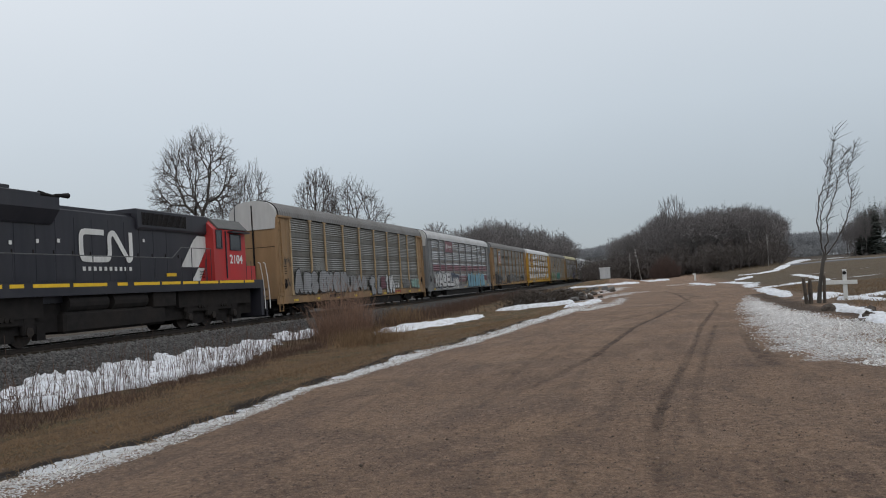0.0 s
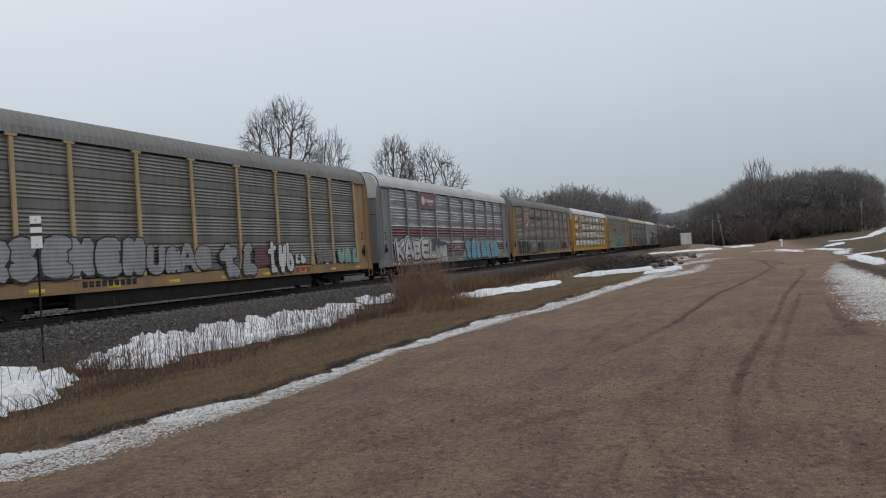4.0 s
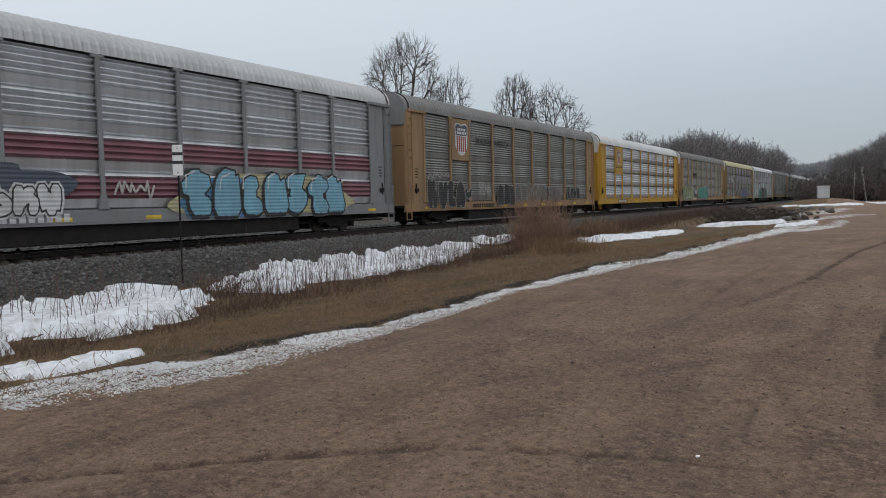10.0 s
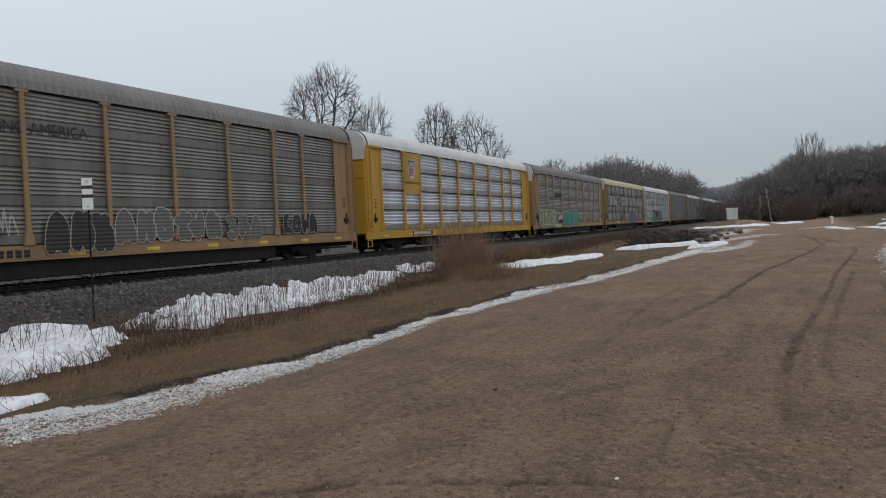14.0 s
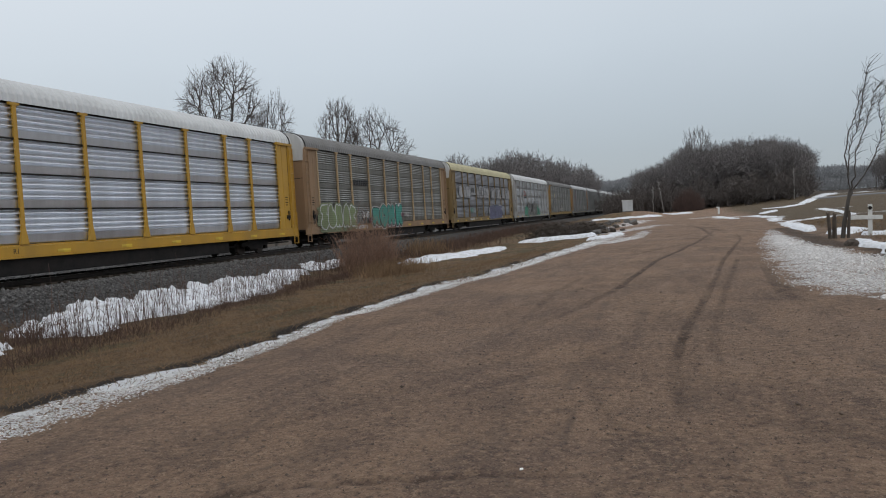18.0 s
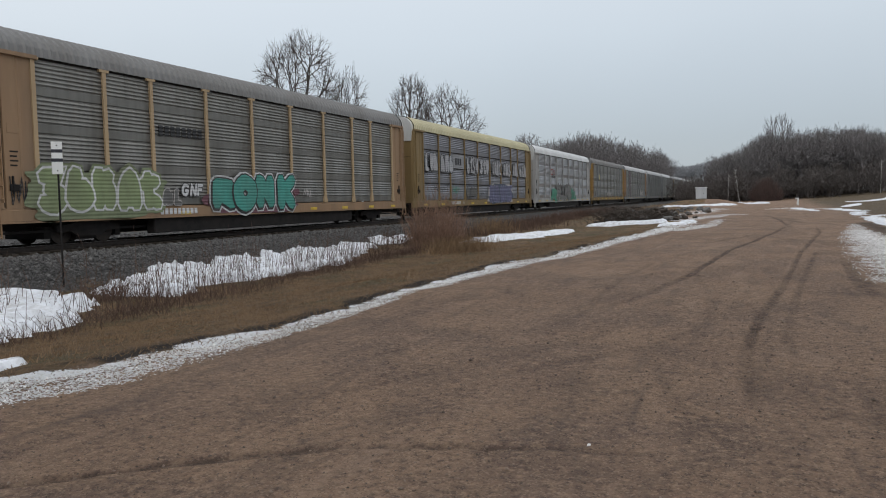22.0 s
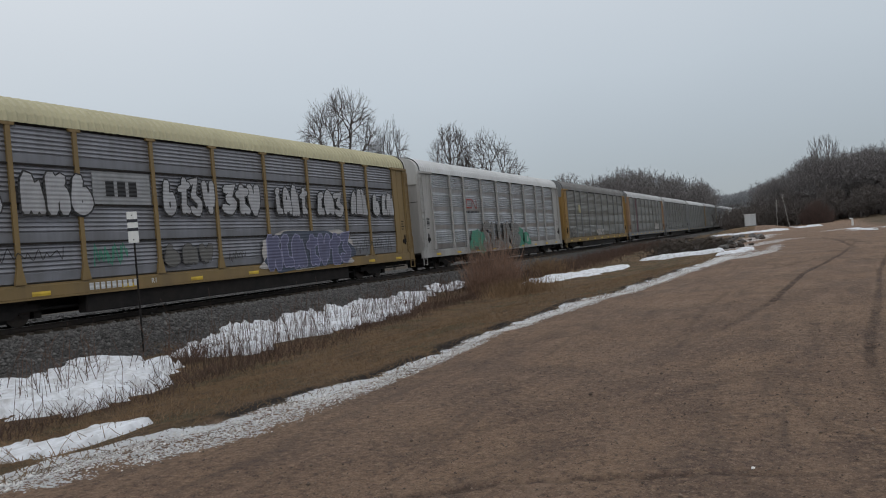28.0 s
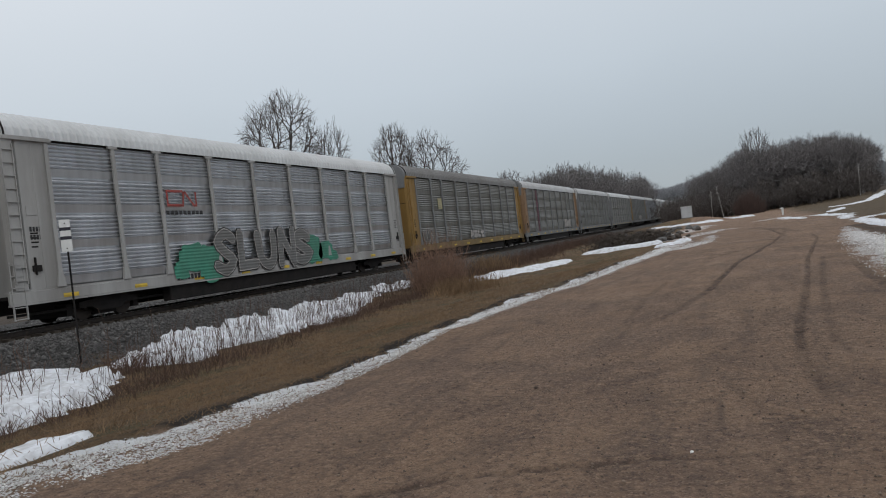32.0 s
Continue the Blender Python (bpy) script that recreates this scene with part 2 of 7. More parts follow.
def part(name, bm, material, parent=None, label=""):
    """Links a bmesh, or a mesh that is already made, as one object under its thing."""
    me = bm if isinstance(bm, bpy.types.Mesh) else mesh_of(bm, material, name)
    ob = new(name, me)
    ob.parent = parent
    if label:
        ob["label"] = label
    return ob


def shared(key, build, material, name):
    """A mesh that is built once and then shared by alike parts."""
    if key not in MESHES:
        MESHES[key] = mesh_of(build(), material, name)
    return MESHES[key]


def fast_mesh(name, verts, quads, material):
    """A mesh from numpy arrays of vertices and of faces with one number of corners."""
    me = bpy.data.meshes.new(name)
    k = quads.shape[1]
    me.vertices.add(len(verts))
    me.vertices.foreach_set("co", np.ascontiguousarray(verts, dtype=np.float32).ravel())
    me.loops.add(quads.size)
    me.loops.foreach_set("vertex_index", np.ascontiguousarray(quads, dtype=np.int32).ravel())
    me.polygons.add(len(quads))
    me.polygons.foreach_set("loop_start", np.arange(0, quads.size, k, dtype=np.int32))
    me.update(calc_edges=True)
    me.materials.append(material)
    return me


def prisms(p0, p1, r0, r1, n=3):
    """Thin tapered twigs between two arrays of points, as vertices and quads."""
    d = p1 - p0
    d = d / np.maximum(np.linalg.norm(d, axis=1, keepdims=True), 1e-6)
    ref = np.where(np.abs(d[:, 2:3]) < 0.9, np.array([[0.0, 0.0, 1.0]]), np.array([[1.0, 0.0, 0.0]]))
    a = np.cross(d, ref)
    a /= np.linalg.norm(a, axis=1, keepdims=True)
    b = np.cross(d, a)
    if n == 1:  # flat slivers, each turned its own way
        ang = np.random.default_rng(1).uniform(0, math.pi, len(p0))[:, None]
        w = a * np.cos(ang) + b * np.sin(ang)
        v = np.stack([p0 - w * r0[:, None], p0 + w * r0[:, None], p1 + w * r1[:, None], p1 - w * r1[:, None]], 1)
        return v.reshape(-1, 3), np.arange(len(p0) * 4).reshape(-1, 4)
    ring = [(math.cos(2 * math.pi * k / n), math.sin(2 * math.pi * k / n)) for k in range(n)]
    lo = [p0 + (a * c + b * s) * r0[:, None] for c, s in ring]
    hi = [p1 + (a * c + b * s) * r1[:, None] for c, s in ring]
    v = np.stack(lo + hi, 1)
    base = np.arange(len(p0))[:, None] * 2 * n
    q = np.concatenate([base + np.array([[k, (k + 1) % n, n + (k + 1) % n, n + k]]) for k in range(n)])
    return v.reshape(-1, 3), q


# ---- the ground: one sheet to the horizon ----
def smooth(a, b, v):
    u = np.clip((np.asarray(v, float) - a) / (b - a), 0, 1)
    return u * u * (3 - 2 * u)


def wave(x, y, s, k):
    return np.sin(x / s + 1.7 * k + 0.8 * np.sin(y / s * 0.7 + k)) * np.cos(y / s * 0.83 + 2.3 * k + 0.6 * np.sin(x / s * 1.1))


def fbm(x, y, size, seed, octaves=4):
    """Ragged cloud noise, about -1 to 1."""
    x, y = np.asarray(x, float), np.asarray(y, float)
    table = np.random.default_rng(seed).uniform(-1, 1, (64, 64))
    out, amp = np.zeros(np.broadcast(x, y).shape), 1.0
    for k in range(octaves):
        u, v = x / size + 7.3 * k, y / size + 3.1 * k
        i, j = np.floor(u).astype(int), np.floor(v).astype(int)
        f, h = u - i, v - j
        f, h = f * f * (3 - 2 * f), h * h * (3 - 2 * h)
        a, b = table[i % 64, j % 64], table[(i + 1) % 64, j % 64]
        c, d = table[i % 64, (j + 1) % 64], table[(i + 1) % 64, (j + 1) % 64]
        out += amp * ((a * (1 - f) + b * f) * (1 - h) + (c * (1 - f) + d * f) * h)
        size, amp = size * 0.5, amp * 0.62
    return out


def edge_x(y):
    """Where the lot ends and the grass begins."""
    y = np.asarray(y, float)
    return np.interp(y, [-40, 0, 5, 9, 14, 20, 34, 45, 80, 130], [-7.5, -6.4, -5.7, -5.05, -5.2, -4.5, -3.6, -3.6, -5.5, -6.0])


def turf_x(y):
    """The cut edge of the turf beside the white gravel."""
    return np.interp(np.asarray(y, float), [5.2, 5.6, 7.0, 8.5, 10.7, 13.6, 16, 22, 32, 38], [-6.12, -6.04, -6.13, -5.93, -5.76, -5.83, -5.76, -5.42, -4.6, -4.25])


def height(x, y):
    x, y = np.asarray(x, float), np.asarray(y, float)
    ex = edge_x(y)
    deep = 1 - 0.75 * smooth(34, 75, y)
    z = np.where(x > ex, 0.0, -0.62 * deep * smooth(0, 6.8, ex - x))
    z = z + (-0.1 * deep) * smooth(-13, -15, x) * smooth(-17.5, -15.5, x)
    # ballast bed, wide on the far side
    bed = smooth(-17.2, -19.4, x) * smooth(-36.5, -33.5, x)
    z = np.where(x < -25, -0.35, z) * (1 - bed) + 0.14 * bed
    # the field on the other side of the lot rises away
    z = z + 1.15 * smooth(40, 170, y) * smooth(8, 32, x) + 1.0 * smooth(120, 200, y) * smooth(-6, 14, x)
    # low hills under the woods
    r = x / np.maximum(y, 1.0)
    z = z + 9.0 * smooth(185, 290, y) * smooth(-0.055, -0.01, r) * smooth(0.165, 0.125, r) + 6.0 * smooth(200, 320, y) * smooth(0.23, 0.3, r)
    z = z + 1.8 * smooth(220, 380, y) + 5.0 * smooth(230, 420, y) * smooth(-60, -20, x) * smooth(0.0, -0.05, r)
    # mound under the equipment hut
    z = z + 0.95 * smooth(7.0, 1.8, np.hypot((x + 7.0) / 1.15, y - 120.5))
    # stone filled up between the rails
    z = z + 0.15 * smooth(-21.38, -21.46, x) * smooth(-22.72, -22.64, x) + 0.1 * smooth(-22.8, -22.9, x) * smooth(-26, -24, x)
    # the turf ends in a low cut edge above the gravel
    z = z + 0.055 * smooth(0.02, -0.07, x - turf_x(y)) * smooth(-9.5, -7.5, x) * smooth(36, 26, y) * smooth(4.6, 5.4, y)
    rough = np.where(x > ex, 0.012, 0.035) * (1 - bed)
    z = z + rough * (wave(x, y, 0.9, 1) + 0.6 * wave(x, y, 0.37, 2) + 1.8 * wave(x, y, 3.1, 3))
    return z


def axis(breaks):
    out = [breaks[0][0]]
    for (a, sa), (b, sb) in zip(breaks, breaks[1:]):
        v = a
        while v < b - 1e-6:
            v = min(b, v + sa + (sb - sa) * (v - a) / (b - a))
            out.append(v)
    return np.array(out)


RUTS_AND_EDGE = [  # wheel tracks across the lot and one turf-edge line: x, y and strength along them, half width
    ([(2.2, 46, 0.3), (0.95, 33.0, 0.75), (-0.5, 23.2, 0.95), (-0.75, 19.8, 0.9), (-0.99, 16.4, 0.75), (-1.27, 14.0, 0.4), (-1.54, 12.2, 0.35), (-1.94, 10.5, 0.1)], 0.11),
    ([(-2.11, 18.6, 0.35), (-2.21, 14.8, 0.35), (-2.14, 11.8, 0.3), (-1.92, 9.8, 0.1)], 0.1),
    ([(3.0, 40, 0.3), (2.7, 34.0, 0.6), (1.39, 22.8, 0.75), (0.62, 14.1, 0.5), (0.29, 10.9, 0.8), (0.15, 9.4, 0.85), (0.08, 7.8, 0.4), (0.1, 7.0, 0.45), (0.16, 6.0, 0.2)], 0.085),
    ([(1.75, 22.7, 0.6), (0.95, 14.7, 0.45), (0.62, 10.9, 0.3), (0.49, 8.9, 0.3), (0.52, 7.5, 0.15)], 0.08),
    ([(-4.6, 2.2, 0.8), (-4.12, 2.81, 0.8), (-3.77, 3.11, 0.9), (-3.24, 3.6, 0.9), (-2.83, 3.9, 0.6), (-2.4, 4.26, 0.55), (-1.65, 4.47, 0.7), (-1.24, 4.58, 0.8), (-0.95, 4.68, 0.55), (-0.4, 4.63, 0.2)], 0.055),
    ([(-0.77, 7.6, 0.15), (-0.49, 6.3, 0.4), (-0.31, 5.66, 0.3), (-0.1, 5.3, 0.1)], 0.07),
    ([(-0.47, 12.4, 0.1), (-0.41, 10.3, 0.35), (-0.16, 9.7, 0.1)], 0.07),
    ([(2.15, 19.5, 0.5), (1.86, 14.3, 0.5), (1.95, 12.8, 0.2)], 0.16),
    ([(-3.6, 6.7, 0.1), (-3.47, 7.0, 0.6), (-3.38, 7.4, 0.1)], 0.05),
    ([(1.0, 63.6, 0.5), (1.7, 51.7, 0.8), (1.8, 39.6, 0.5)], 0.13),
    ([(0.1, 31, 0.3), (-0.6, 28.9, 0.6), (-1.3, 26.6, 0.3)], 0.1),
    ([(2.1, 19.1, 0.5), (1.9, 15.8, 0.6), (2.1, 14.4, 0.3)], 0.12),
    ([(1.4, 54, 0.7), (2.6, 46, 0.8), (4.2, 42, 0.4)], 0.18),
    ([(0.2, 60, 0.5), (2.4, 52, 0.8), (4.4, 46, 0.4)], 0.18),
    ([(-1.2, 46, 0.1), (0.9, 37, 0.5), (2.6, 31, 0.2)], 0.12),
    # no wheel track: damp line with the turf edge's shade painted in
    ([(-6.35, 4.95, 0.5), (-6.1, 5.6, 0.8), (-6.25, 7.0, 0.8), (-6.05, 8.2, 0.8), (-5.85, 10.7, 0.7), (-5.85, 13.6, 0.6), (-5.7, 17, 0.4)], 0.09),
    ([(0.3, 5.6, 0.1), (0.75, 6.0, 0.3), (1.3, 5.6, 0.35), (1.7, 4.9, 0.3)], 0.12),
    ([(-2.6, 5.9, 0.1), (-1.9, 6.6, 0.25), (-0.9, 8.1, 0.25), (-0.2, 10.2, 0.2), (0.1, 13, 0.1)], 0.12),
    ([(-3.4, 5.0, 0.1), (-2.7, 6.2, 0.25), (-1.7, 8.1, 0.2), (-1.2, 10.0, 0.1)], 0.11),
]


def rut_mask(x, y):
    m = np.zeros_like(x)
    rag = 0.85 + 0.25 * wave(x, y, 0.13, 2)
    for pts, w in RUTS_AND_EDGE:
        for (ax, ay, s0), (bx, by, s1) in zip(pts, pts[1:]):
            dx, dy = bx - ax, by - ay
            u = np.clip(((x - ax) * dx + (y - ay) * dy) / (dx * dx + dy * dy), 0, 1)
            d = np.hypot(x - ax - u * dx, y - ay - u * dy)
            m = np.maximum(m, (1 - smooth(0.55 * w, 0.9 * w, d)) * (s0 + (s1 - s0) * u) * (0.75 + 0.25 * smooth(-0.5, 0.4, wave(x, y, 0.5, w * 50))) * rag)
    return np.clip(m, 0, 0.92)


SLUSH = [  # trails of thawing snow and white gravel on the lot: x, y, half width
    [(-7.6, 2.2, 0.6), (-6.4, 3.7, 0.6), (-5.85, 4.5, 0.5), (-5.5, 5.6, 0.42), (-5.6, 7.0, 0.46), (-5.5, 8.5, 0.34), (-5.45, 10.7, 0.2), (-5.5, 13.6, 0.26), (-5.35, 16, 0.38), (-5.0, 22, 0.42), (-4.1, 32, 0.55), (-3.5, 41, 0.8), (-3.4, 47, 0.9)],
    [(-3.0, 36, 0.4), (-2.0, 42, 0.7), (-1.8, 52, 0.5)], [(-4.5, 52, 1.1), (-2.6, 58, 1.3), (-1.2, 66, 1.2)], [(-5.5, 64, 1.2), (-4, 78, 1.6), (-3.4, 92, 1.5)],
    [(4.9, 43, 0.25), (4.3, 36, 0.5), (3.85, 30, 0.85), (3.65, 25, 1.05), (3.5, 20, 1.2), (3.35, 16, 1.25), (3.5, 14.2, 1.2), (4.6, 13.8, 1.2)],
    [(3.9, 33, 0.5), (4.1, 27, 0.75), (4.3, 22, 0.9), (5.2, 17.5, 1.4), (6.5, 15, 1.6)], [(3.2, 13.4, 0.5), (4.4, 12.6, 0.7), (6.0, 12.0, 0.9)],
    [(4.4, 80, 1.2), (5.8, 84, 1.4)], [(2.2, 86, 0.9), (4.0, 92, 0.9)],
]


SNOWLINE = [[(-7.4, 3.3, 0.55), (-6.9, 4.1, 0.4), (-6.45, 4.7, 0.26), (-6.0, 5.05, 0.2), (-5.86, 5.6, 0.2), (-5.95, 7.0, 0.24), (-5.76, 8.5, 0.22), (-5.58, 10.7, 0.2), (-5.62, 13.6, 0.26), (-5.5, 16, 0.34), (-5.1, 22, 0.4), (-4.2, 32, 0.5), (-3.8, 38, 0.55)]]


def brush(paths, x, y):
    """One in the middle of the strokes, nought at their edge and outside."""
    m = np.zeros_like(x)
    for p in paths:
        for (ax, ay, aw), (bx, by, bw) in zip(p, p[1:]):
            dx, dy = bx - ax, by - ay
            u = np.clip(((x - ax) * dx + (y - ay) * dy) / (dx * dx + dy * dy), 0, 1)
            m = np.maximum(m, 1 - np.hypot(x - ax - u * dx, y - ay - u * dy) / (aw + (bw - aw) * u))
    return np.clip(m, 0, 1)


def slush(x, y):
    b = brush(SLUSH, x, y)
    n = 0.5 * fbm(x * 0.6, y, 0.5, 3) + 0.45 * smooth(14, 40, y) * fbm(x, y * 0.35, 1.1, 13)
    return smooth(0.0, 0.45, b + n * (b > 0))


DAMP = [[(5.6, 44, 0.7), (5.3, 36, 0.9), (5.3, 29, 1.0), (5.6, 23, 1.1), (6.4, 18, 1.2)]]


FIELD_SNOW = [[(7.2, 60, 0.8), (8.5, 74, 1.2), (7.4, 84, 1.0)], [(6.7, 50, 0.5), (7.2, 57, 0.6)], [(13, 125, 1.2), (19, 132, 1.8), (25, 154, 2.4), (32, 178, 3.0)], [(12, 66, 0.7), (19, 74, 0.9)], [(15, 92, 0.8), (28, 104, 1.2)], [(30, 128, 1.0), (60, 140, 1.2), (95, 147, 1.2)], [(36, 168, 3.0), (39, 186, 4.0)]]


def field_snow(x, y):
    return smooth(0.05, 0.5, brush(FIELD_SNOW, x, y) + 0.45 * fbm(x, y, 2.4, 5) * (brush(FIELD_SNOW, x, y) > 0))


def ground_material():
    m = bpy.data.materials.new("wet_dirt_and_dead_grass")
    m.use_nodes = True
    n, l = m.node_tree.nodes, m.node_tree.links
    b = n["Principled BSDF"]
    b.inputs["Specular IOR Level"].default_value = 0.2
    geo = n.new("ShaderNodeNewGeometry")

    def noise_node(s, d=8.0, r=0.6):
        t = n.new("ShaderNodeTexNoise")
        t.inputs["Scale"].default_value, t.inputs["Detail"].default_value, t.inputs["Roughness"].default_value = s, d, r
        l.new(geo.outputs["Position"], t.inputs["Vector"])
        return t

    def rng(src, a, b2, lo=0.0, hi=1.0):
        r = n.new("ShaderNodeMapRange")
        r.inputs["From Min"].default_value, r.inputs["From Max"].default_value = a, b2
        r.inputs["To Min"].default_value, r.inputs["To Max"].default_value = lo, hi
        l.new(src, r.inputs["Value"])
        return r.outputs[0]

    def mix(fac, a, c):
        x = n.new("ShaderNodeMix")
        x.data_type = "RGBA"
        for sock, v in ((x.inputs[0], fac), (x.inputs[6], a), (x.inputs[7], c)):
            if isinstance(v, tuple):
                sock.default_value = (*v, 1)
            else:
                l.new(v, sock)
        return x.outputs[2]

    def attr(name):
        a = n.new("ShaderNodeAttribute")
        a.attribute_name = name
        return a.outputs["Fac"]

    big, mid, fine, grit = noise_node(0.22), noise_node(1.3), noise_node(14), noise_node(70, 3)
    streak = n.new("ShaderNodeTexNoise")
    smap = n.new("ShaderNodeMapping")
    smap.inputs["Rotation"].default_value, smap.inputs["Scale"].default_value = (0, 0, radians(-8)), (1.6, 0.22, 1)
    l.new(geo.outputs["Position"], smap.inputs["Vector"])
    l.new(smap.outputs[0], streak.inputs["Vector"])
    streak.inputs["Scale"].default_value, streak.inputs["Detail"].default_value, streak.inputs["Roughness"].default_value = 1.3, 9.0, 0.62
    wide, patch = noise_node(0.42, 4, 0.55), noise_node(1.1, 5, 0.6)
    wide.inputs["Distortion"].default_value = patch.inputs["Distortion"].default_value = 0.8
    dirt = mix(rng(wide.outputs["Fac"], 0.38, 0.62), (0.259, 0.174, 0.119), (0.178, 0.121, 0.091))
    dirt = mix(rng(streak.outputs["Fac"], 0.5, 0.68, 0, 0.5), dirt, (0.130, 0.090, 0.070))
    dirt = mix(rng(patch.outputs["Fac"], 0.54, 0.7, 0, 0.6), dirt, (0.314, 0.214, 0.144))
    dirt = mix(rng(patch.outputs["Fac"], 0.45, 0.31, 0, 0.6), dirt, (0.120, 0.084, 0.066))
    clump = noise_node(5.5, 6, 0.7)
    dirt = mix(rng(clump.outputs["Fac"], 0.54, 0.7, 0, 0.5), dirt, (0.324, 0.223, 0.152))
    dirt = mix(rng(clump.outputs["Fac"], 0.45, 0.33, 0, 0.6), dirt, (0.094, 0.067, 0.054))
    dirt = mix(rng(fine.outputs["Fac"], 0.53, 0.66, 0, 0.75), dirt, (0.090, 0.064, 0.050))
    dirt = mix(rng(fine.outputs["Fac"], 0.47, 0.33, 0, 0.75), dirt, (0.348, 0.245, 0.168))
    vor = n.new("ShaderNodeTexVoronoi")
    vor.inputs["Scale"].default_value = 75
    l.new(geo.outputs["Position"], vor.inputs["Vector"])
    sep = n.new("ShaderNodeSeparateColor")
    l.new(vor.outputs["Color"], sep.inputs[0])
    dirt = mix(rng(sep.outputs[0], 0.75, 0.92, 0, 0.5), dirt, (0.360, 0.264, 0.192))
    dirt = mix(rng(sep.outputs[1], 0.75, 0.92, 0, 0.4), dirt, (0.043, 0.032, 0.026))
    # drag marks and damp smears along the way that wheels take
    smear = n.new("ShaderNodeTexNoise")
    smap2 = n.new("ShaderNodeMapping")
    smap2.inputs["Rotation"].default_value, smap2.inputs["Scale"].default_value = (0, 0, radians(-14)), (2.3, 0.55, 1)
    l.new(geo.outputs["Position"], smap2.inputs["Vector"])
    l.new(smap2.outputs[0], smear.inputs["Vector"])
    smear.inputs["Scale"].default_value, smear.inputs["Detail"].default_value, smear.inputs["Roughness"].default_value, smear.inputs["Distortion"].default_value = 0.9, 10.0, 0.7, 0.9
    dirt = mix(rng(smear.outputs["Fac"], 0.52, 0.68, 0, 0.6), dirt, (0.105, 0.078, 0.064))
    dirt = mix(rng(smear.outputs["Fac"], 0.45, 0.3, 0, 0.55), dirt, (0.335, 0.24, 0.175))
    tread = n.new("ShaderNodeMath")
    tread.operation = "MULTIPLY"
    l.new(attr("rut"), tread.inputs[0])
    l.new(rng(noise_node(7.0, 6, 0.7).outputs["Fac"], 0.36, 0.56, 0.6, 1.0), tread.inputs[1])
    dirt = mix(tread.outputs[0], dirt, (0.030, 0.021, 0.017))
    warm = n.new("ShaderNodeMix")
    warm.data_type, warm.blend_type = "RGBA", "MULTIPLY"
    warm.inputs[0].default_value, warm.inputs[7].default_value = 1.0, (1.12, 1.09, 1.07, 1)
    l.new(dirt, warm.inputs[6])
    dirt = warm.outputs[2]
    grass = mix(rng(mid.outputs["Fac"], 0.38, 0.68), (0.185, 0.114, 0.058), (0.098, 0.064, 0.037))
    grass = mix(rng(noise_node(0.6, 5).outputs["Fac"], 0.5, 0.62, 0, 0.85), grass, (0.08, 0.071, 0.036))
    grass = mix(rng(streak.outputs["Fac"], 0.56, 0.7, 0, 0.7), grass, (0.059, 0.042, 0.028))
    grass = mix(rng(fine.outputs["Fac"], 0.5, 0.7, 0, 0.8), grass, (0.177, 0.123, 0.068))
    tuft = noise_node(6.5, 6, 0.7)
    grass = mix(rng(tuft.outputs["Fac"], 0.47, 0.34, 0, 0.85), grass, (0.045, 0.034, 0.022))
    grass = mix(rng(tuft.outputs["Fac"], 0.56, 0.7, 0, 0.7), grass, (0.206, 0.144, 0.083))
    far = mix(rng(big.outputs["Fac"], 0.4, 0.65), (0.098, 0.072, 0.046), (0.125, 0.095, 0.062))
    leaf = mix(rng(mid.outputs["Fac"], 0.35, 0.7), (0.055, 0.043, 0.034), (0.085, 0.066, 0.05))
    bal = mix(rng(fine.outputs["Fac"], 0.4, 0.66), (0.085, 0.081, 0.078), (0.035, 0.034, 0.033))
    bal = mix(rng(sep.outputs[2], 0.7, 0.95, 0, 0.7), bal, (0.17, 0.165, 0.16))
    c = mix(attr("grass"), dirt, grass)
    # dark wet soil, and the shade under the turf's cut edge painted in
    c = mix(attr("soil_and_shade"), c, (0.03, 0.023, 0.018))
    c = mix(attr("field"), c, far)
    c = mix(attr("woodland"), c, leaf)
    c = mix(attr("ballast"), c, bal)
    # snow holds where the mask outweighs the thaw
    sn = n.new("ShaderNodeMath")
    sn.operation = "ADD"
    l.new(mid.outputs["Fac"], sn.inputs[0])
    l.new(rng(attr("snow"), 0.0, 1.0, -0.5, 0.06), sn.inputs[1])
    c = mix(rng(sn.outputs[0], 0.42, 0.56), c, (0.66, 0.675, 0.69))
    # thin snow along the grass edge, crumbling into the gravel
    sl = n.new("ShaderNodeMath")
    sl.operation = "MULTIPLY_ADD"
    l.new(noise_node(22, 5, 0.75).outputs["Fac"], sl.inputs[0])
    sl.inputs[1].default_value = 1.3
    l.new(rng(attr("snowline"), 0.0, 1.0, -0.78, 1.05), sl.inputs[2])
    c = mix(rng(sl.outputs[0], 0.18, 0.26), c, (0.80, 0.81, 0.825))
    # white gravel: single stones that thin out to the edges
    for scale, share in ((48, 0.56), (24, 0.5)):
        gv = n.new("ShaderNodeTexVoronoi")
        gv.inputs["Scale"].default_value = scale
        l.new(geo.outputs["Position"], gv.inputs["Vector"])
        gs = n.new("ShaderNodeSeparateColor")
        l.new(gv.outputs["Color"], gs.inputs[0])
        sn = n.new("ShaderNodeMath")
        sn.operation = "ADD"
        l.new(gs.outputs[0], sn.inputs[0])
        l.new(rng(attr("slush"), 0.0, 1.0, -1.0, share - 1.0), sn.inputs[1])
        ed = n.new("ShaderNodeMath")
        ed.operation = "MULTIPLY"
        l.new(rng(sn.outputs[0], 0.0, 0.02), ed.inputs[0])
        l.new(rng(gv.outputs["Distance"], 0.62, 0.45), ed.inputs[1])
        c = mix(ed.outputs[0], c, (0.70, 0.70, 0.70))
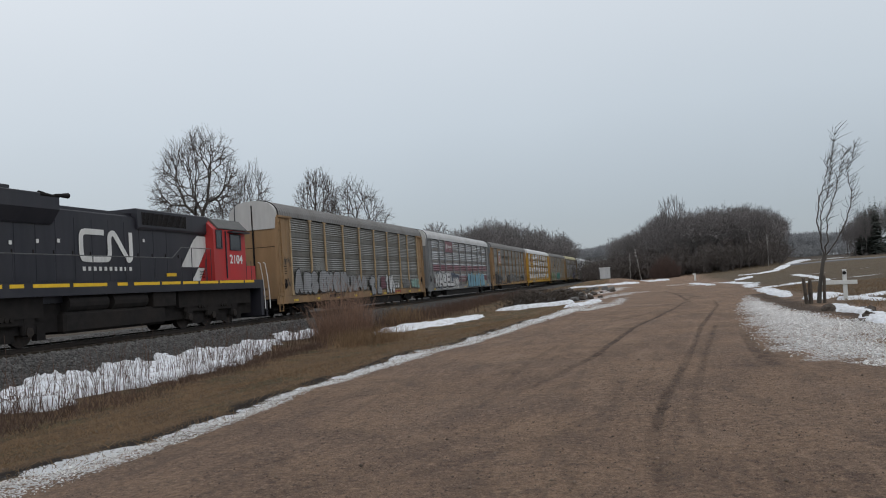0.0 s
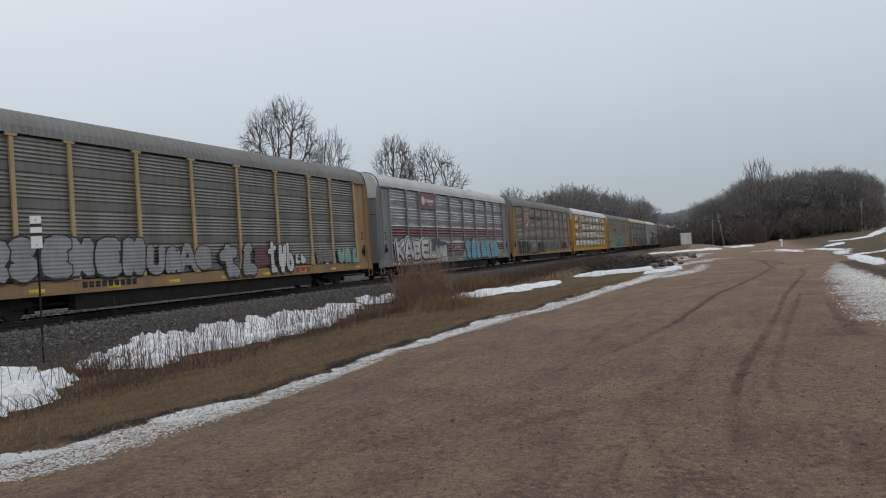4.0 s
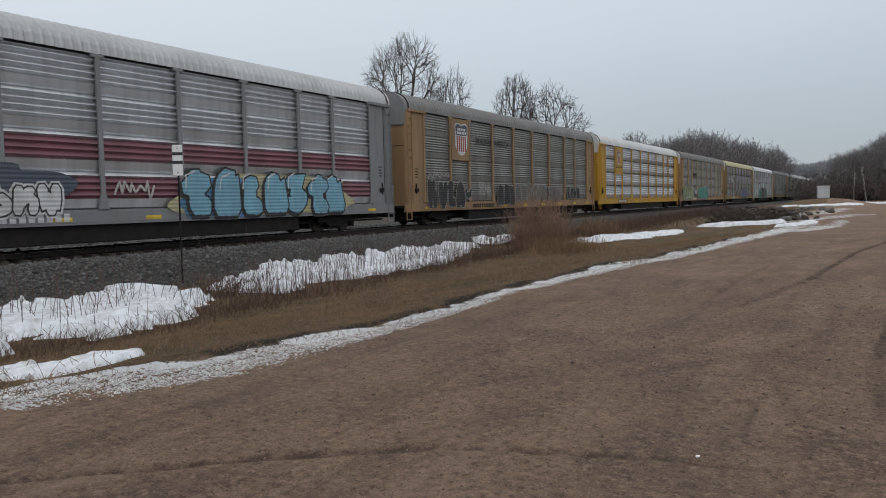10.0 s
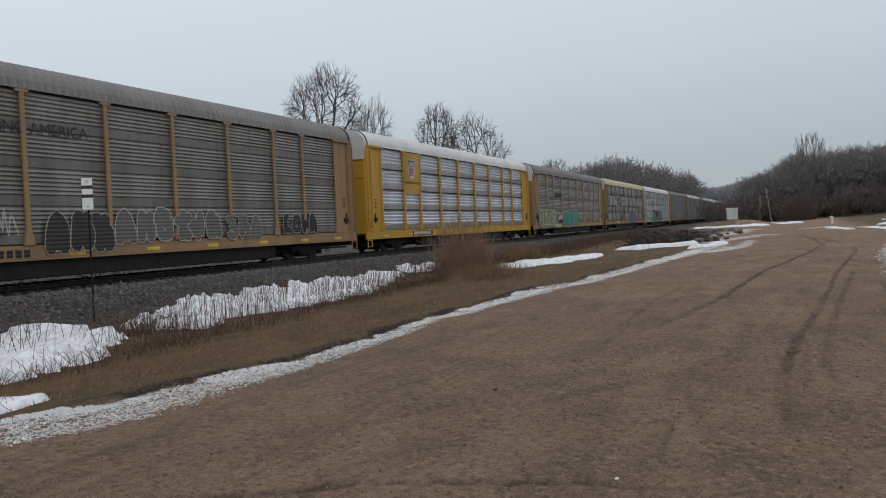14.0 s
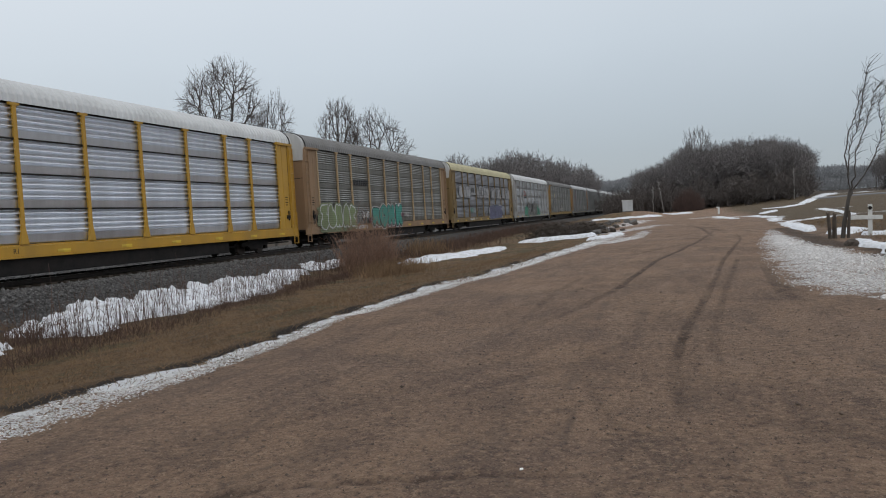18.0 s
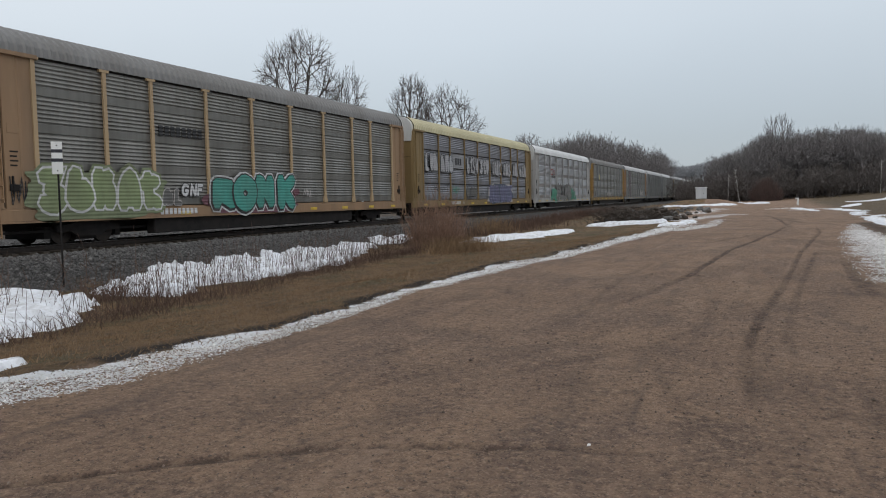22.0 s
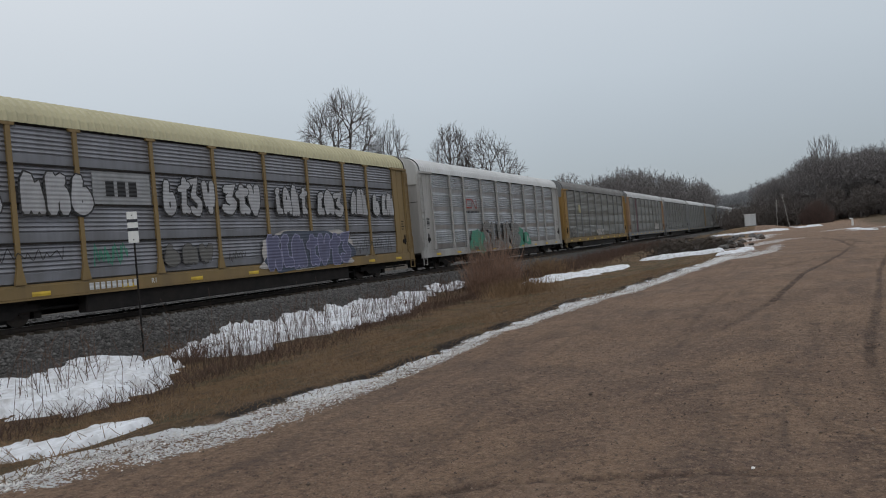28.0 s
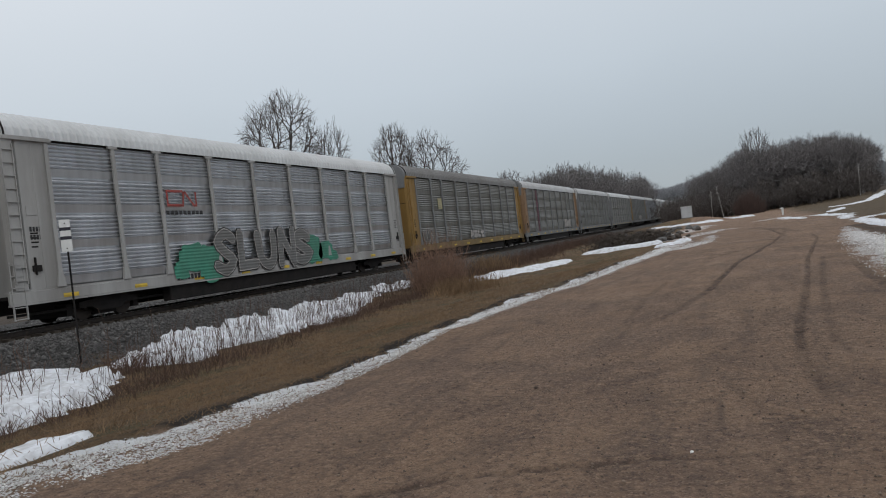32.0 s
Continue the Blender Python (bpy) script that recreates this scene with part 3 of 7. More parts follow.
    l.new(c, b.inputs["Base Color"])
    l.new(rng(big.outputs["Fac"], 0.35, 0.65, 0.8, 0.97), b.inputs["Roughness"])
    add = n.new("ShaderNodeMath")
    add.operation = "MULTIPLY_ADD"
    l.new(grit.outputs["Fac"], add.inputs[0])
    add.inputs[1].default_value = 0.45
    add2 = n.new("ShaderNodeMath")
    add2.operation = "MULTIPLY_ADD"
    l.new(noise_node(38, 4, 0.65).outputs["Fac"], add2.inputs[0])
    add2.inputs[1].default_value = 0.6
    l.new(fine.outputs["Fac"], add2.inputs[2])
    l.new(add2.outputs[0], add.inputs[2])
    bp = n.new("ShaderNodeBump")
    bp.inputs["Strength"].default_value, bp.inputs["Distance"].default_value = 1.0, 0.085
    l.new(add.outputs[0], bp.inputs["Height"])
    l.new(bp.outputs[0], b.inputs["Normal"])
    return m


def build_ground():
    xs = axis([(-2600, 700), (-300, 60), (-60, 4), (-28, 0.35), (-16, 0.25), (-8, 0.09), (-2.4, 0.09), (-2.3, 0.045), (3.4, 0.045), (3.5, 0.11), (6, 0.12), (12, 0.5), (50, 5), (300, 60), (2600, 700)])
    ys = axis([(-1500, 500), (-60, 15), (-12, 1.2), (1.5, 0.06), (8, 0.09), (20, 0.2), (60, 0.8), (130, 2.5), (300, 12), (700, 120), (4000, 900)])
    X, Y = np.meshgrid(xs, ys)
    Z = height(X, Y)
    rut = rut_mask(X, Y)
    Z = Z - 0.035 * rut
    nx, ny = len(xs), len(ys)
    i = np.arange(nx - 1)[None, :] + nx * np.arange(ny - 1)[:, None]
    q = np.stack([i, i + 1, i + 1 + nx, i + nx], -1).reshape(-1, 4)
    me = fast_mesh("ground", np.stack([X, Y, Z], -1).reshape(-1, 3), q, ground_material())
    ex = edge_x(Y)
    jag = 0.32 * fbm(X, Y, 0.7, 4)
    masks = {
        "rut": rut,
        "grass": smooth(-0.05, 0.35, ex - 0.2 + jag - X),
        "field": np.clip(smooth(4.5, 8.0, X - 0.02 * Y + 2 * jag) * smooth(24, 34, Y) + smooth(-34.5, -36.5, X), 0, 1),
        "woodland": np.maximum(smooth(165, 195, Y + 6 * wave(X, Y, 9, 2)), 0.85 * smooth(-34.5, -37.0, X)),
        "ballast": smooth(-16.9, -17.6, X + 1.5 * jag) * smooth(-36.5, -35.0, X),
        "snow": np.clip(smooth(-46, -56, X) * 0.2 + field_snow(X, Y), 0, 1),
        "slush": slush(X, Y),
        # first term: painted shade band along the turf edge; second: damp soil
        "soil_and_shade": smooth(0.2, 0.08, np.abs(X - turf_x(Y) + 0.04)) * smooth(38, 30, Y) * smooth(4.6, 5.4, Y) * smooth(-0.7, 0.1, fbm(X, Y, 0.6, 14)) + 0.7 * smooth(0.0, 0.9, brush(DAMP, X, Y) + 0.4 * fbm(X, Y, 1.2, 16) * (brush(DAMP, X, Y) > 0)),
        "snowline": brush(SNOWLINE, X, Y) * smooth(-0.9, 0.2, fbm(X, Y, 0.5, 9)),
    }
    for name, v in masks.items():
        me.attributes.new(name, "FLOAT", "POINT").data.foreach_set("value", v.astype(np.float32).ravel())
    me.polygons.foreach_set("use_smooth", np.ones(len(q), dtype=bool))
    return tagged(new("ground", me), "brown wet dirt lot running into dead grass and fields", "ground", kind="structure")


build_ground()

# ---- the railway track ----
TX, RZ = -22.05, 0.40  # middle of the track and height of the rail head


def build_track():
    top = tagged(new("track"), "single railway line on dark crushed stone", "railway track", kind="structure")
    for s in (-1, 1):
        prof = [(-0.07, -0.17), (0.07, -0.17), (0.02, -0.14), (0.015, -0.05), (0.036, -0.035), (0.036, 0), (-0.036, 0), (-0.036, -0.035), (-0.015, -0.05), (-0.02, -0.14)]
        bm = bmesh.new()
        sweep_y(bm, [(TX + s * 0.755 + x, RZ + z) for x, z in prof], -220, 620)
        rail = part("rail", bm, M_STEEL, top)
        part("rail_head", boxes((TX + s * 0.755 - 0.03, TX + s * 0.755 + 0.03, -220, 620, RZ, RZ + 0.003)), M_SHINE, rail, "polished running surface")
    tie = shared("tie", lambda: boxes((-1.3, 1.3, -0.115, 0.115, -0.09, 0.09), bevel=0.012), M_TIE, "sleeper")
    rnd = random.Random(4)
    for k in range(230):
        ob = part("sleeper", tie, M_TIE, top)
        ob.matrix_basis = pose(TX + rnd.uniform(-0.05, 0.05), -10 + 0.55 * k, RZ - 0.26, 0, 0, rnd.uniform(-1.5, 1.5))
    return top


build_track()

# ---- the train ----
CAR = 30.06
TRAIN_Y = [(0, 54.28), (2, 40.63), (4, 26.9), (6, 13.3), (8, -0.23), (10, -13.6), (12, -26.87), (14, -39.9), (16, -52.85), (18, -65.65), (20, -78.17), (22, -90.52), (24, -102.72), (26, -114.75), (28, -126.66), (30, -138.52), (32, -150.13)]  # middle of the first wagon
BAYS = [-12.625, -9.825, -7.625, -4.575, -1.525, 1.525, 4.575, 7.625, 9.825, 12.625]
PZ0, PZ1 = 1.24, 5.88  # foot and head of the side sheets above the rail
SIDE = 1.5


def sheet_profile(deep):
    """Four stacked sheets, each with a run of ribs and a flat band at its foot."""
    pts, n = [], 4
    h = (PZ1 - PZ0) / n
    ribs, lo, hi = (6, -0.04, 0.035) if deep == "pale" else (4, -0.05, 0.045) if deep else (6, -0.02, 0.022)
    lip = 0.035 if deep else 0.02
    for k in range(n):
        z0 = PZ0 + k * h
        pts += [(-0.06, z0 + 0.005), (-lip, z0 + 0.03), (0.0, z0 + 0.3)]
        p = (h - 0.36) / ribs
        for r in range(ribs):
            a = z0 + 0.32 + r * p
            pts += [(lo, a + 0.03 * p), (lo + 0.12 * (hi - lo), a + 0.12 * p), (hi - 0.1 * (hi - lo), a + 0.36 * p), (hi, a + 0.43 * p), (hi - 0.12 * (hi - lo), a + 0.52 * p), (lo + 0.08 * (hi - lo), a + 0.96 * p)]
        pts += [(-0.012, z0 + h - 0.03), (-0.06, z0 + h - 0.005)]
    return pts


def panel_bm(width, z0=PZ0, z1=PZ1, deep=False):
    bm = bmesh.new()
    w = width / 2 - 0.05
    pts = [(x, z) for x, z in sheet_profile(deep) if z0 - 0.001 <= z <= z1 + 0.001]
    a = [bm.verts.new((x, -w, z)) for x, z in pts]
    b = [bm.verts.new((x, w, z)) for x, z in pts]
    for i in range(len(pts) - 1):
        bm.faces.new((a[i], b[i], b[i + 1], a[i + 1]))
    return bm


def post_bm():
    bm = boxes((-0.03, 0.05, -0.075, 0.075, PZ0 + 0.5, PZ1 - 0.06))
    # flared foot and head
    for z0, z1, w0, w1 in ((PZ0 - 0.02, PZ0 + 0.5, 0.17, 0.075), (PZ1 - 0.06, PZ1 + 0.03, 0.2, 0.22)):
        v = [bm.verts.new(p) for p in ((-0.03, -w0, z0), (0.06, -w0, z0), (0.06, w0, z0), (-0.03, w0, z0), (-0.03, -w1, z1), (0.06, -w1, z1), (0.06, w1, z1), (-0.03, w1, z1))]
        for f in ((0, 3, 2, 1), (4, 5, 6, 7), (0, 1, 5, 4), (1, 2, 6, 5), (2, 3, 7, 6), (3, 0, 4, 7)):
            bm.faces.new([v[i] for i in f])
    return bm


def roof_bm():
    """Arched roof of ribbed sheets."""
    bm = bmesh.new()
    arc = []
    for k in range(13):
        a = math.pi * k / 12
        arc.append((1.53 * math.copysign(abs(math.cos(a)) ** 0.75, math.cos(a)), 0.93 * math.sin(a) ** 0.9))
    ys, y = [], -14.1
    while y < 14.1:
        ys += [(y, 0.0), (y + 0.06, 0.045), (y + 0.10, 0.045), (y + 0.16, 0.0)]
        y += 0.3
    ys.append((14.1, 0))
    rings = [[bm.verts.new((x * (1 + d / 1.5), yy, PZ1 + 0.04 + z + d * (z > 0.02))) for x, z in arc] for yy, d in ys]
    for u, v in zip(rings, rings[1:]):
        for i in range(12):
            bm.faces.new((u[i], v[i], v[i + 1], u[i + 1]))
    bm.faces.new(rings[0])
    bm.faces.new(rings[-1][::-1])
    return bm


def truck(parent, y, bare=False):
    t = part("truck", shared("bolster", lambda: boxes((-1.15, 1.15, -0.2, 0.2, 0.45, 0.75)), M_UNDER, "bolster"), M_UNDER, parent)
    t.location = (0, y, 0)

    def frame_side():
        bm = bmesh.new()
        prof = [(-1.3, 0.42), (-1.3, 0.62), (-0.7, 0.68), (-0.35, 0.82), (0.35, 0.82), (0.7, 0.68), (1.3, 0.62), (1.3, 0.42), (0.75, 0.42), (0.5, 0.25), (-0.5, 0.25), (-0.75, 0.42)]
        for x in (1.02, 1.16):
            bm.faces.new([bm.verts.new((x, yy, z)) for yy, z in prof])
        bm.verts.ensure_lookup_table()
        n = len(prof)
        for i in range(n):
            j = (i + 1) % n
            bm.faces.new((bm.verts[i], bm.verts[j], bm.verts[n + j], bm.verts[n + i]))
        return bm

    for s in (1, -1):
        ob = part("side_frame", shared("side_frame", frame_side, M_UNDER, "side_frame"), M_UNDER, t)
        ob.scale = (s, 1, 1)
    part("brake_beam", shared("brake_beam", lambda: boxes((-1.0, 1.0, -0.42, 0.42, 0.14, 0.5), (-0.9, 0.9, -1.6, -1.35, 0.2, 0.6), (-0.9, 0.9, 1.35, 1.6, 0.2, 0.6)), M_UNDER, "brake_beam"), M_UNDER, t)
    for d in (-0.88, 0.88):
        def wheels():
            bm = bmesh.new()
            for s in (-1, 1):
                disc(bm, s * 0.69, s * 0.82, 0, 0, 0.43, 20)
                disc(bm, s * 0.82, s * 1.0, 0, 0, 0.1, 8)
            disc(bm, -0.8, 0.8, 0, 0, 0.08, 8)
            return bm
        ob = part("wheelset", shared("wheelset", wheels, M_STEEL, "wheelset"), M_STEEL, t)
        ob.location = (0, d, 0.43)
    return t


def autorack(spec, k):
    car = new("auto_carrier_wagon")
    tagged(car, spec["label"], "railway wagon", "wagons of the train")
    pan, trim, roof = M_PANEL[spec["panel"]], M_TRIM[spec["trim"]], M_ROOF[spec["roof"]]
    ends = M_TRIM[spec.get("ends", spec["trim"])]
    sill = M_TRIM[spec.get("sill", spec["trim"])]
    near = k < 11
    deep = spec["panel"] if spec["panel"] in ("silver", "light", "pale") else ""
    key = (spec["trim"], spec["panel"], spec["roof"], spec.get("sill"))
    part("roof", shared(("roof", spec["roof"]), roof_bm, roof, "roof"), roof, car)
    part("side_sill", shared(("sill", key), lambda: boxes((1.42, 1.52, -14.5, 14.5, 0.815, 1.165), bevel=0.01), sill, "side_sill"), sill, car)
    part("sill_flange", shared(("flange", key), lambda: boxes((1.3, 1.5, -14.5, 14.5, 1.167, 1.22)), sill, "sill_flange"), sill, car)
    part("sill_flange", shared(("foot_flange", key), lambda: boxes((1.40, 1.56, -14.5, 14.5, 0.76, 0.813)), sill, "sill_flange"), sill, car)
    part("far_side", shared(("far", spec["panel"]), lambda: boxes((-1.5, -1.42, -14.0, 14.0, 0.7, 5.9)), pan, "far_side"), pan, car)
    part("deck", shared("deck", lambda: boxes((-1.42, 1.42, -14.5, 14.5, 0.98, 1.08)), M_UNDER, "deck"), M_UNDER, car)
    part("centre_sill", shared("under", lambda: boxes((-0.4, 0.4, -14.6, 14.6, 0.5, 0.97)), M_UNDER, "centre_sill"), M_UNDER, car, "rusty black centre sill")
    for y in (-6.0, 0.0, 6.0):
        part("cross_bearer", shared("bearer", lambda: boxes((-1.38, 1.38, -0.1, 0.1, 0.5, 0.975)), M_UNDER, "cross_bearer"), M_UNDER, car).location = (0, y, 0)
    part("side_girder", shared("girder", lambda: boxes((1.0, 1.4, -7.6, 7.6, 0.2, 0.75), bevel=0.03), M_UNDER, "side_girder"), M_UNDER, car)
    part("side_girder", shared("girder_far", lambda: boxes((-1.4, -1.0, -7.6, 7.6, 0.2, 0.75), bevel=0.03), M_UNDER, "side_girder"), M_UNDER, car)
    part("brake_pipe", shared("pipe", lambda: boxes((0.9, 1.0, -14.2, 14.2, 0.42, 0.5)), M_UNDER, "brake_pipe"), M_UNDER, car)
    for s in (-1, 1):
        # end bay: folded jamb sheet, its lintel, and the ribbed end doors
        def plan(rows, z0, z1):
            bm = bmesh.new()
            rows = [(x, y * s) for x, y in rows]
            lo = [bm.verts.new((x, y, z0)) for x, y in rows]
            hi = [bm.verts.new((x, y, z1)) for x, y in rows]
            for i in range(len(rows)):
                j = (i + 1) % len(rows)
                bm.faces.new((lo[i], lo[j], hi[j], hi[i]))
            bm.faces.new(lo)
            bm.faces.new(hi)
            return bm
        name = spec.get("ends", spec["trim"])
        jamb = [(1.36, 12.66), (1.5, 12.66), (1.5, 13.1), (1.52, 13.12), (1.52, 13.18), (1.5, 13.2), (1.5, 13.72), (1.46, 13.74), (1.46, 13.82), (1.54, 13.84), (1.54, 14.3), (1.4, 14.34), (1.36, 14.34)]
        part("end_jamb", shared(("jamb", name, s), lambda: plan(jamb, 1.222, 5.83), ends, "end_jamb"), ends, car)
        # black strip on the groove's floor, shade put in as colour
        part("jamb_groove_shade", shared(("jamb_groove_shade", s), lambda: plan([(1.458, 13.745), (1.464, 13.745), (1.464, 13.815), (1.458, 13.815)], 1.24, 5.8), M_UNDER, "jamb_groove_shade"), M_UNDER, car)
        part("jamb_lintel", shared(("lintel", name, s), lambda: plan([(1.4, 12.5), (1.61, 12.5), (1.61, 14.2), (1.4, 14.2)], 5.83, 5.95), ends, "jamb_lintel"), ends, car)
        if near:
            part("ladder", shared(("rungs", name, s), lambda: boxes(*[(1.54, 1.6, min(13.88 * s, 14.26 * s), max(13.88 * s, 14.26 * s), 1.5 + 0.4 * i, 1.53 + 0.4 * i) for i in range(11)], *[(1.54, 1.59, min(y * s, (y + 0.03) * s), max(y * s, (y + 0.03) * s), 1.4, 5.7) for y in (13.86, 14.25)]), ends, "ladder"), ends, car)
            lock = part("door_lock", shared(("lock", s), lambda: boxes((1.5, 1.56, s * 13.45 - 0.16, s * 13.45 + 0.16, 1.75, 1.95), (1.5, 1.57, s * 13.5 - 0.025, s * 13.5 + 0.025, 1.65, 2.2), bevel=0.01), M_UNDER, "door_lock"), M_UNDER, car)
            part("data_plate", shared(("data", name, s), lambda: boxes((1.5, 1.514, s * 13.4 - 0.2, s * 13.4 + 0.2, 3.5, 3.8), bevel=0.004), ends, "data_plate"), ends, car, "painted-over data plate")
            for i in range(4):
                part("lettering_bar", shared(("data_bar", s, i % 2), lambda: boxes((1.5, 1.504, s * 13.4 - 0.14, s * 13.4 + 0.1 + 0.04 * (i % 2), 0, 0.05)), M_UNDER, "lettering_bar"), M_UNDER, car).location = (0, 0, 2.5 + 0.14 * i)
        leaf = [(-1.36, 14.2), (-1.36, 14.3), (-0.06, 14.3), (-0.05, 14.26), (0.05, 14.26), (0.06, 14.3), (1.36, 14.3), (1.36, 14.2)]
        part("end_door", shared(("door", name, s), lambda: plan(leaf, 1.08, 5.9), ends, "end_door"), ends, car)

        def hood():
            bm = bmesh.new()
            y0, y1 = sorted((14.1 * s, 14.36 * s))
            prof = [(1.5 * math.copysign(abs(math.cos(math.pi * i / 12)) ** 0.75, math.cos(math.pi * i / 12)), PZ1 + 0.05 + 0.94 * math.sin(math.pi * i / 12) ** 0.9) for i in range(13)]
            prof = [(1.44, PZ1 - 0.72)] + prof + [(-1.44, PZ1 - 0.72)]
            return sweep_y(bm, prof, y0, y1)
        part("roof_end_cap", shared(("cap", spec.get("cap", "white"), s), hood, M_TRIM[spec.get("cap", "white")], "roof_end_cap"), M_TRIM["white"], car)
        # black strips: shade of the gap between the leaves, and their cross seam
        part("door_gap_shade", shared(("door_gap_shade", s), lambda: boxes((-0.035, 0.035, min(14.3 * s, 14.38 * s), max(14.3 * s, 14.38 * s), 1.1, 6.6), (-1.36, 1.36, min(14.3 * s, 14.31 * s), max(14.3 * s, 14.31 * s), 4.1, 4.13)), M_UNDER, "door_gap_shade"), M_UNDER, car)
        def rim():
            bm = bmesh.new()
            return tube(bm, [(1.55 * math.copysign(abs(math.cos(math.pi * i / 16)) ** 0.75, math.cos(math.pi * i / 16)), 14.08 * s, PZ1 + 0.05 + 0.95 * math.sin(math.pi * i / 16) ** 0.9) for i in range(17)], 0.03, 5)
        part("roof_rim", shared(("rim", s), rim, M_UNDER, "roof_rim"), M_UNDER, car, "black rubber rim of the roof")
        truck(car, s * 10.4)
        part("coupler", shared(("coupler", s), lambda: boxes((-0.13, 0.13, min(14.5 * s, 15.05 * s), max(14.5 * s, 15.05 * s), 0.62, 0.92), bevel=0.04), M_UNDER, "coupler"), M_UNDER, car)
        if near:
            part("step_ladder", shared(("ladder", s, spec.get("sill", spec["trim"])), lambda: boxes(*[(1.5, 1.56, s * 14.2 - 0.22, s * 14.2 + 0.22, z, z + 0.025) for z in (0.35, 0.7, 1.3, 1.65, 2.0)], (1.5, 1.55, s * 14.2 - 0.24, s * 14.2 - 0.21, 0.33, 2.1), (1.5, 1.55, s * 14.2 + 0.21, s * 14.2 + 0.24, 0.33, 2.1)), sill, "step_ladder"), sill, car)
    for i, (a, b) in enumerate(zip(BAYS, BAYS[1:])):
        w = round(b - a, 3)
        if "plate" in spec and spec["plate"][0] == i:
            z = spec["plate"][1]
            ob = part("side_panel", shared(("panel", spec["panel"], w, z), lambda: panel_bm(w, PZ0, z, deep), pan, "side_panel"), pan, car)
            pm = M_TRIM.get(spec["plate"][2]) or M_PANEL[spec["plate"][2]]
            part("logo_plate", boxes((1.45, 1.55, a + 0.02, b - 0.02, z, PZ1 - 0.02)), pm, car)
        else:
            ob = part("side_panel", shared(("panel", spec["panel"], w), lambda: panel_bm(w, PZ0, PZ1, deep), pan, "side_panel"), pan, car)
        ob.location = (SIDE - 0.03, (a + b) / 2, 0)
        if spec.get("stripes"):
            for z0, z1 in spec["stripes"]:
                st = part("painted_band", shared(("band", w, z0), lambda: panel_bm(w, z0, z1, deep), M_PANEL["maroon"], "painted_band"), M_PANEL["maroon"], car)
                st.location = (SIDE - 0.026, (a + b) / 2, 0)
        if spec.get("seams"):
            for j in (1, 2, 3):
                zz = PZ0 + j * (PZ1 - PZ0) / 4
                st = part("seam_rail", shared(("seam", w), lambda: boxes((0, 0.05, -w / 2 + 0.06, w / 2 - 0.06, -0.03, 0.03)), M_UNDER, "seam_rail"), M_UNDER, car)
                st.location = (SIDE - 0.03, (a + b) / 2, zz)
    for y in BAYS:
        ob = part("post", shared(("post", spec.get("posts", spec["trim"])), post_bm, M_TRIM[spec.get("posts", spec["trim"])], "post"), trim, car)
        ob.location = (SIDE, y, 0)
    # black strip in the slack gap below the roof edge, painted as its shade
    part("eave_gap_shade", shared("eave", lambda: boxes((1.40, 1.47, -12.6, 12.6, PZ1 - 0.01, PZ1 + 0.06)), M_UNDER, "eave_gap_shade"), M_UNDER, car)
    return car


SPECS = [
    dict(panel="weathered", trim="orange", posts="buff", roof="grey", label="weathered grey auto carrier wagon with faded orange posts and silver graffiti", writing="a"),
    dict(panel="light", trim="grey", roof="light", ends="grey", cap="white", stripes=((1.35, 2.2), (2.72, 3.36)), plate=(2, 4.72, "maroon"), label="silver auto carrier wagon with maroon bands and blue graffiti", writing="b"),
    dict(panel="weathered", trim="orange", roof="grey", plate=(1, 3.55, "orange"), cap="grey", label="grey auto carrier wagon with orange posts and shield emblem", writing="c"),
    dict(panel="silver", trim="yellow", roof="white", plate=(1, 3.4, "yellow"), seams=1, label="bright silver auto carrier wagon with yellow posts and sill", writing="d"),
    dict(panel="weathered", trim="salmon", posts="buff", roof="grey", label="grey auto carrier wagon with pale orange posts and green graffiti", writing="e"),
    dict(panel="bluegrey", trim="tan", roof="cream", cap="white", seams=1, label="blue-grey auto carrier wagon with tan posts and cream roof", writing="f"),
    dict(panel="pale", trim="chalk", roof="white", seams=0, label="pale silver auto carrier wagon with white posts and green graffiti", writing="g"),
    dict(panel="weathered", trim="grey", roof="grey", ends="gold", sill="tan", cap="grey", label="weathered grey auto carrier wagon with gold end doors", writing="h"),
    dict(panel="weathered", trim="grey", roof="light", ends="salmon", cap="grey", label="weathered grey auto carrier wagon with orange end doors", writing="i"),
    dict(panel="dark", trim="grey", roof="light", label="dull grey auto carrier wagon with pale roof"),
    dict(panel="weathered", trim="grey", roof="white", label="weathered grey auto carrier wagon with white roof"),
    dict(panel="dark", trim="grey", roof="light", ends="tan", label="dark grey auto carrier wagon with tan end doors"),
    dict(panel="bluegrey", trim="grey", roof="light", label="blue-grey auto carrier wagon, dusty"),
    dict(panel="light", trim="white", roof="white", label="pale silver auto carrier wagon with white posts"),
    dict(panel="weathered", trim="grey", roof="grey", ends="tan", label="weathered grey auto carrier wagon with tan end doors"),
    dict(panel="dark", trim="grey", roof="light", label="dull grey auto carrier wagon with pale roof"),
    dict(panel="weathered", trim="grey", roof="light", ends="orange", label="weathered grey auto carrier wagon with orange end doors"),
    dict(panel="light", trim="grey", roof="white", label="light grey auto carrier wagon with white roof"),
    dict(panel="dark", trim="grey", roof="grey", label="dull grey auto carrier wagon with grey roof"),
]
WAGONS = [autorack(s, k) for k, s in enumerate(SPECS)]


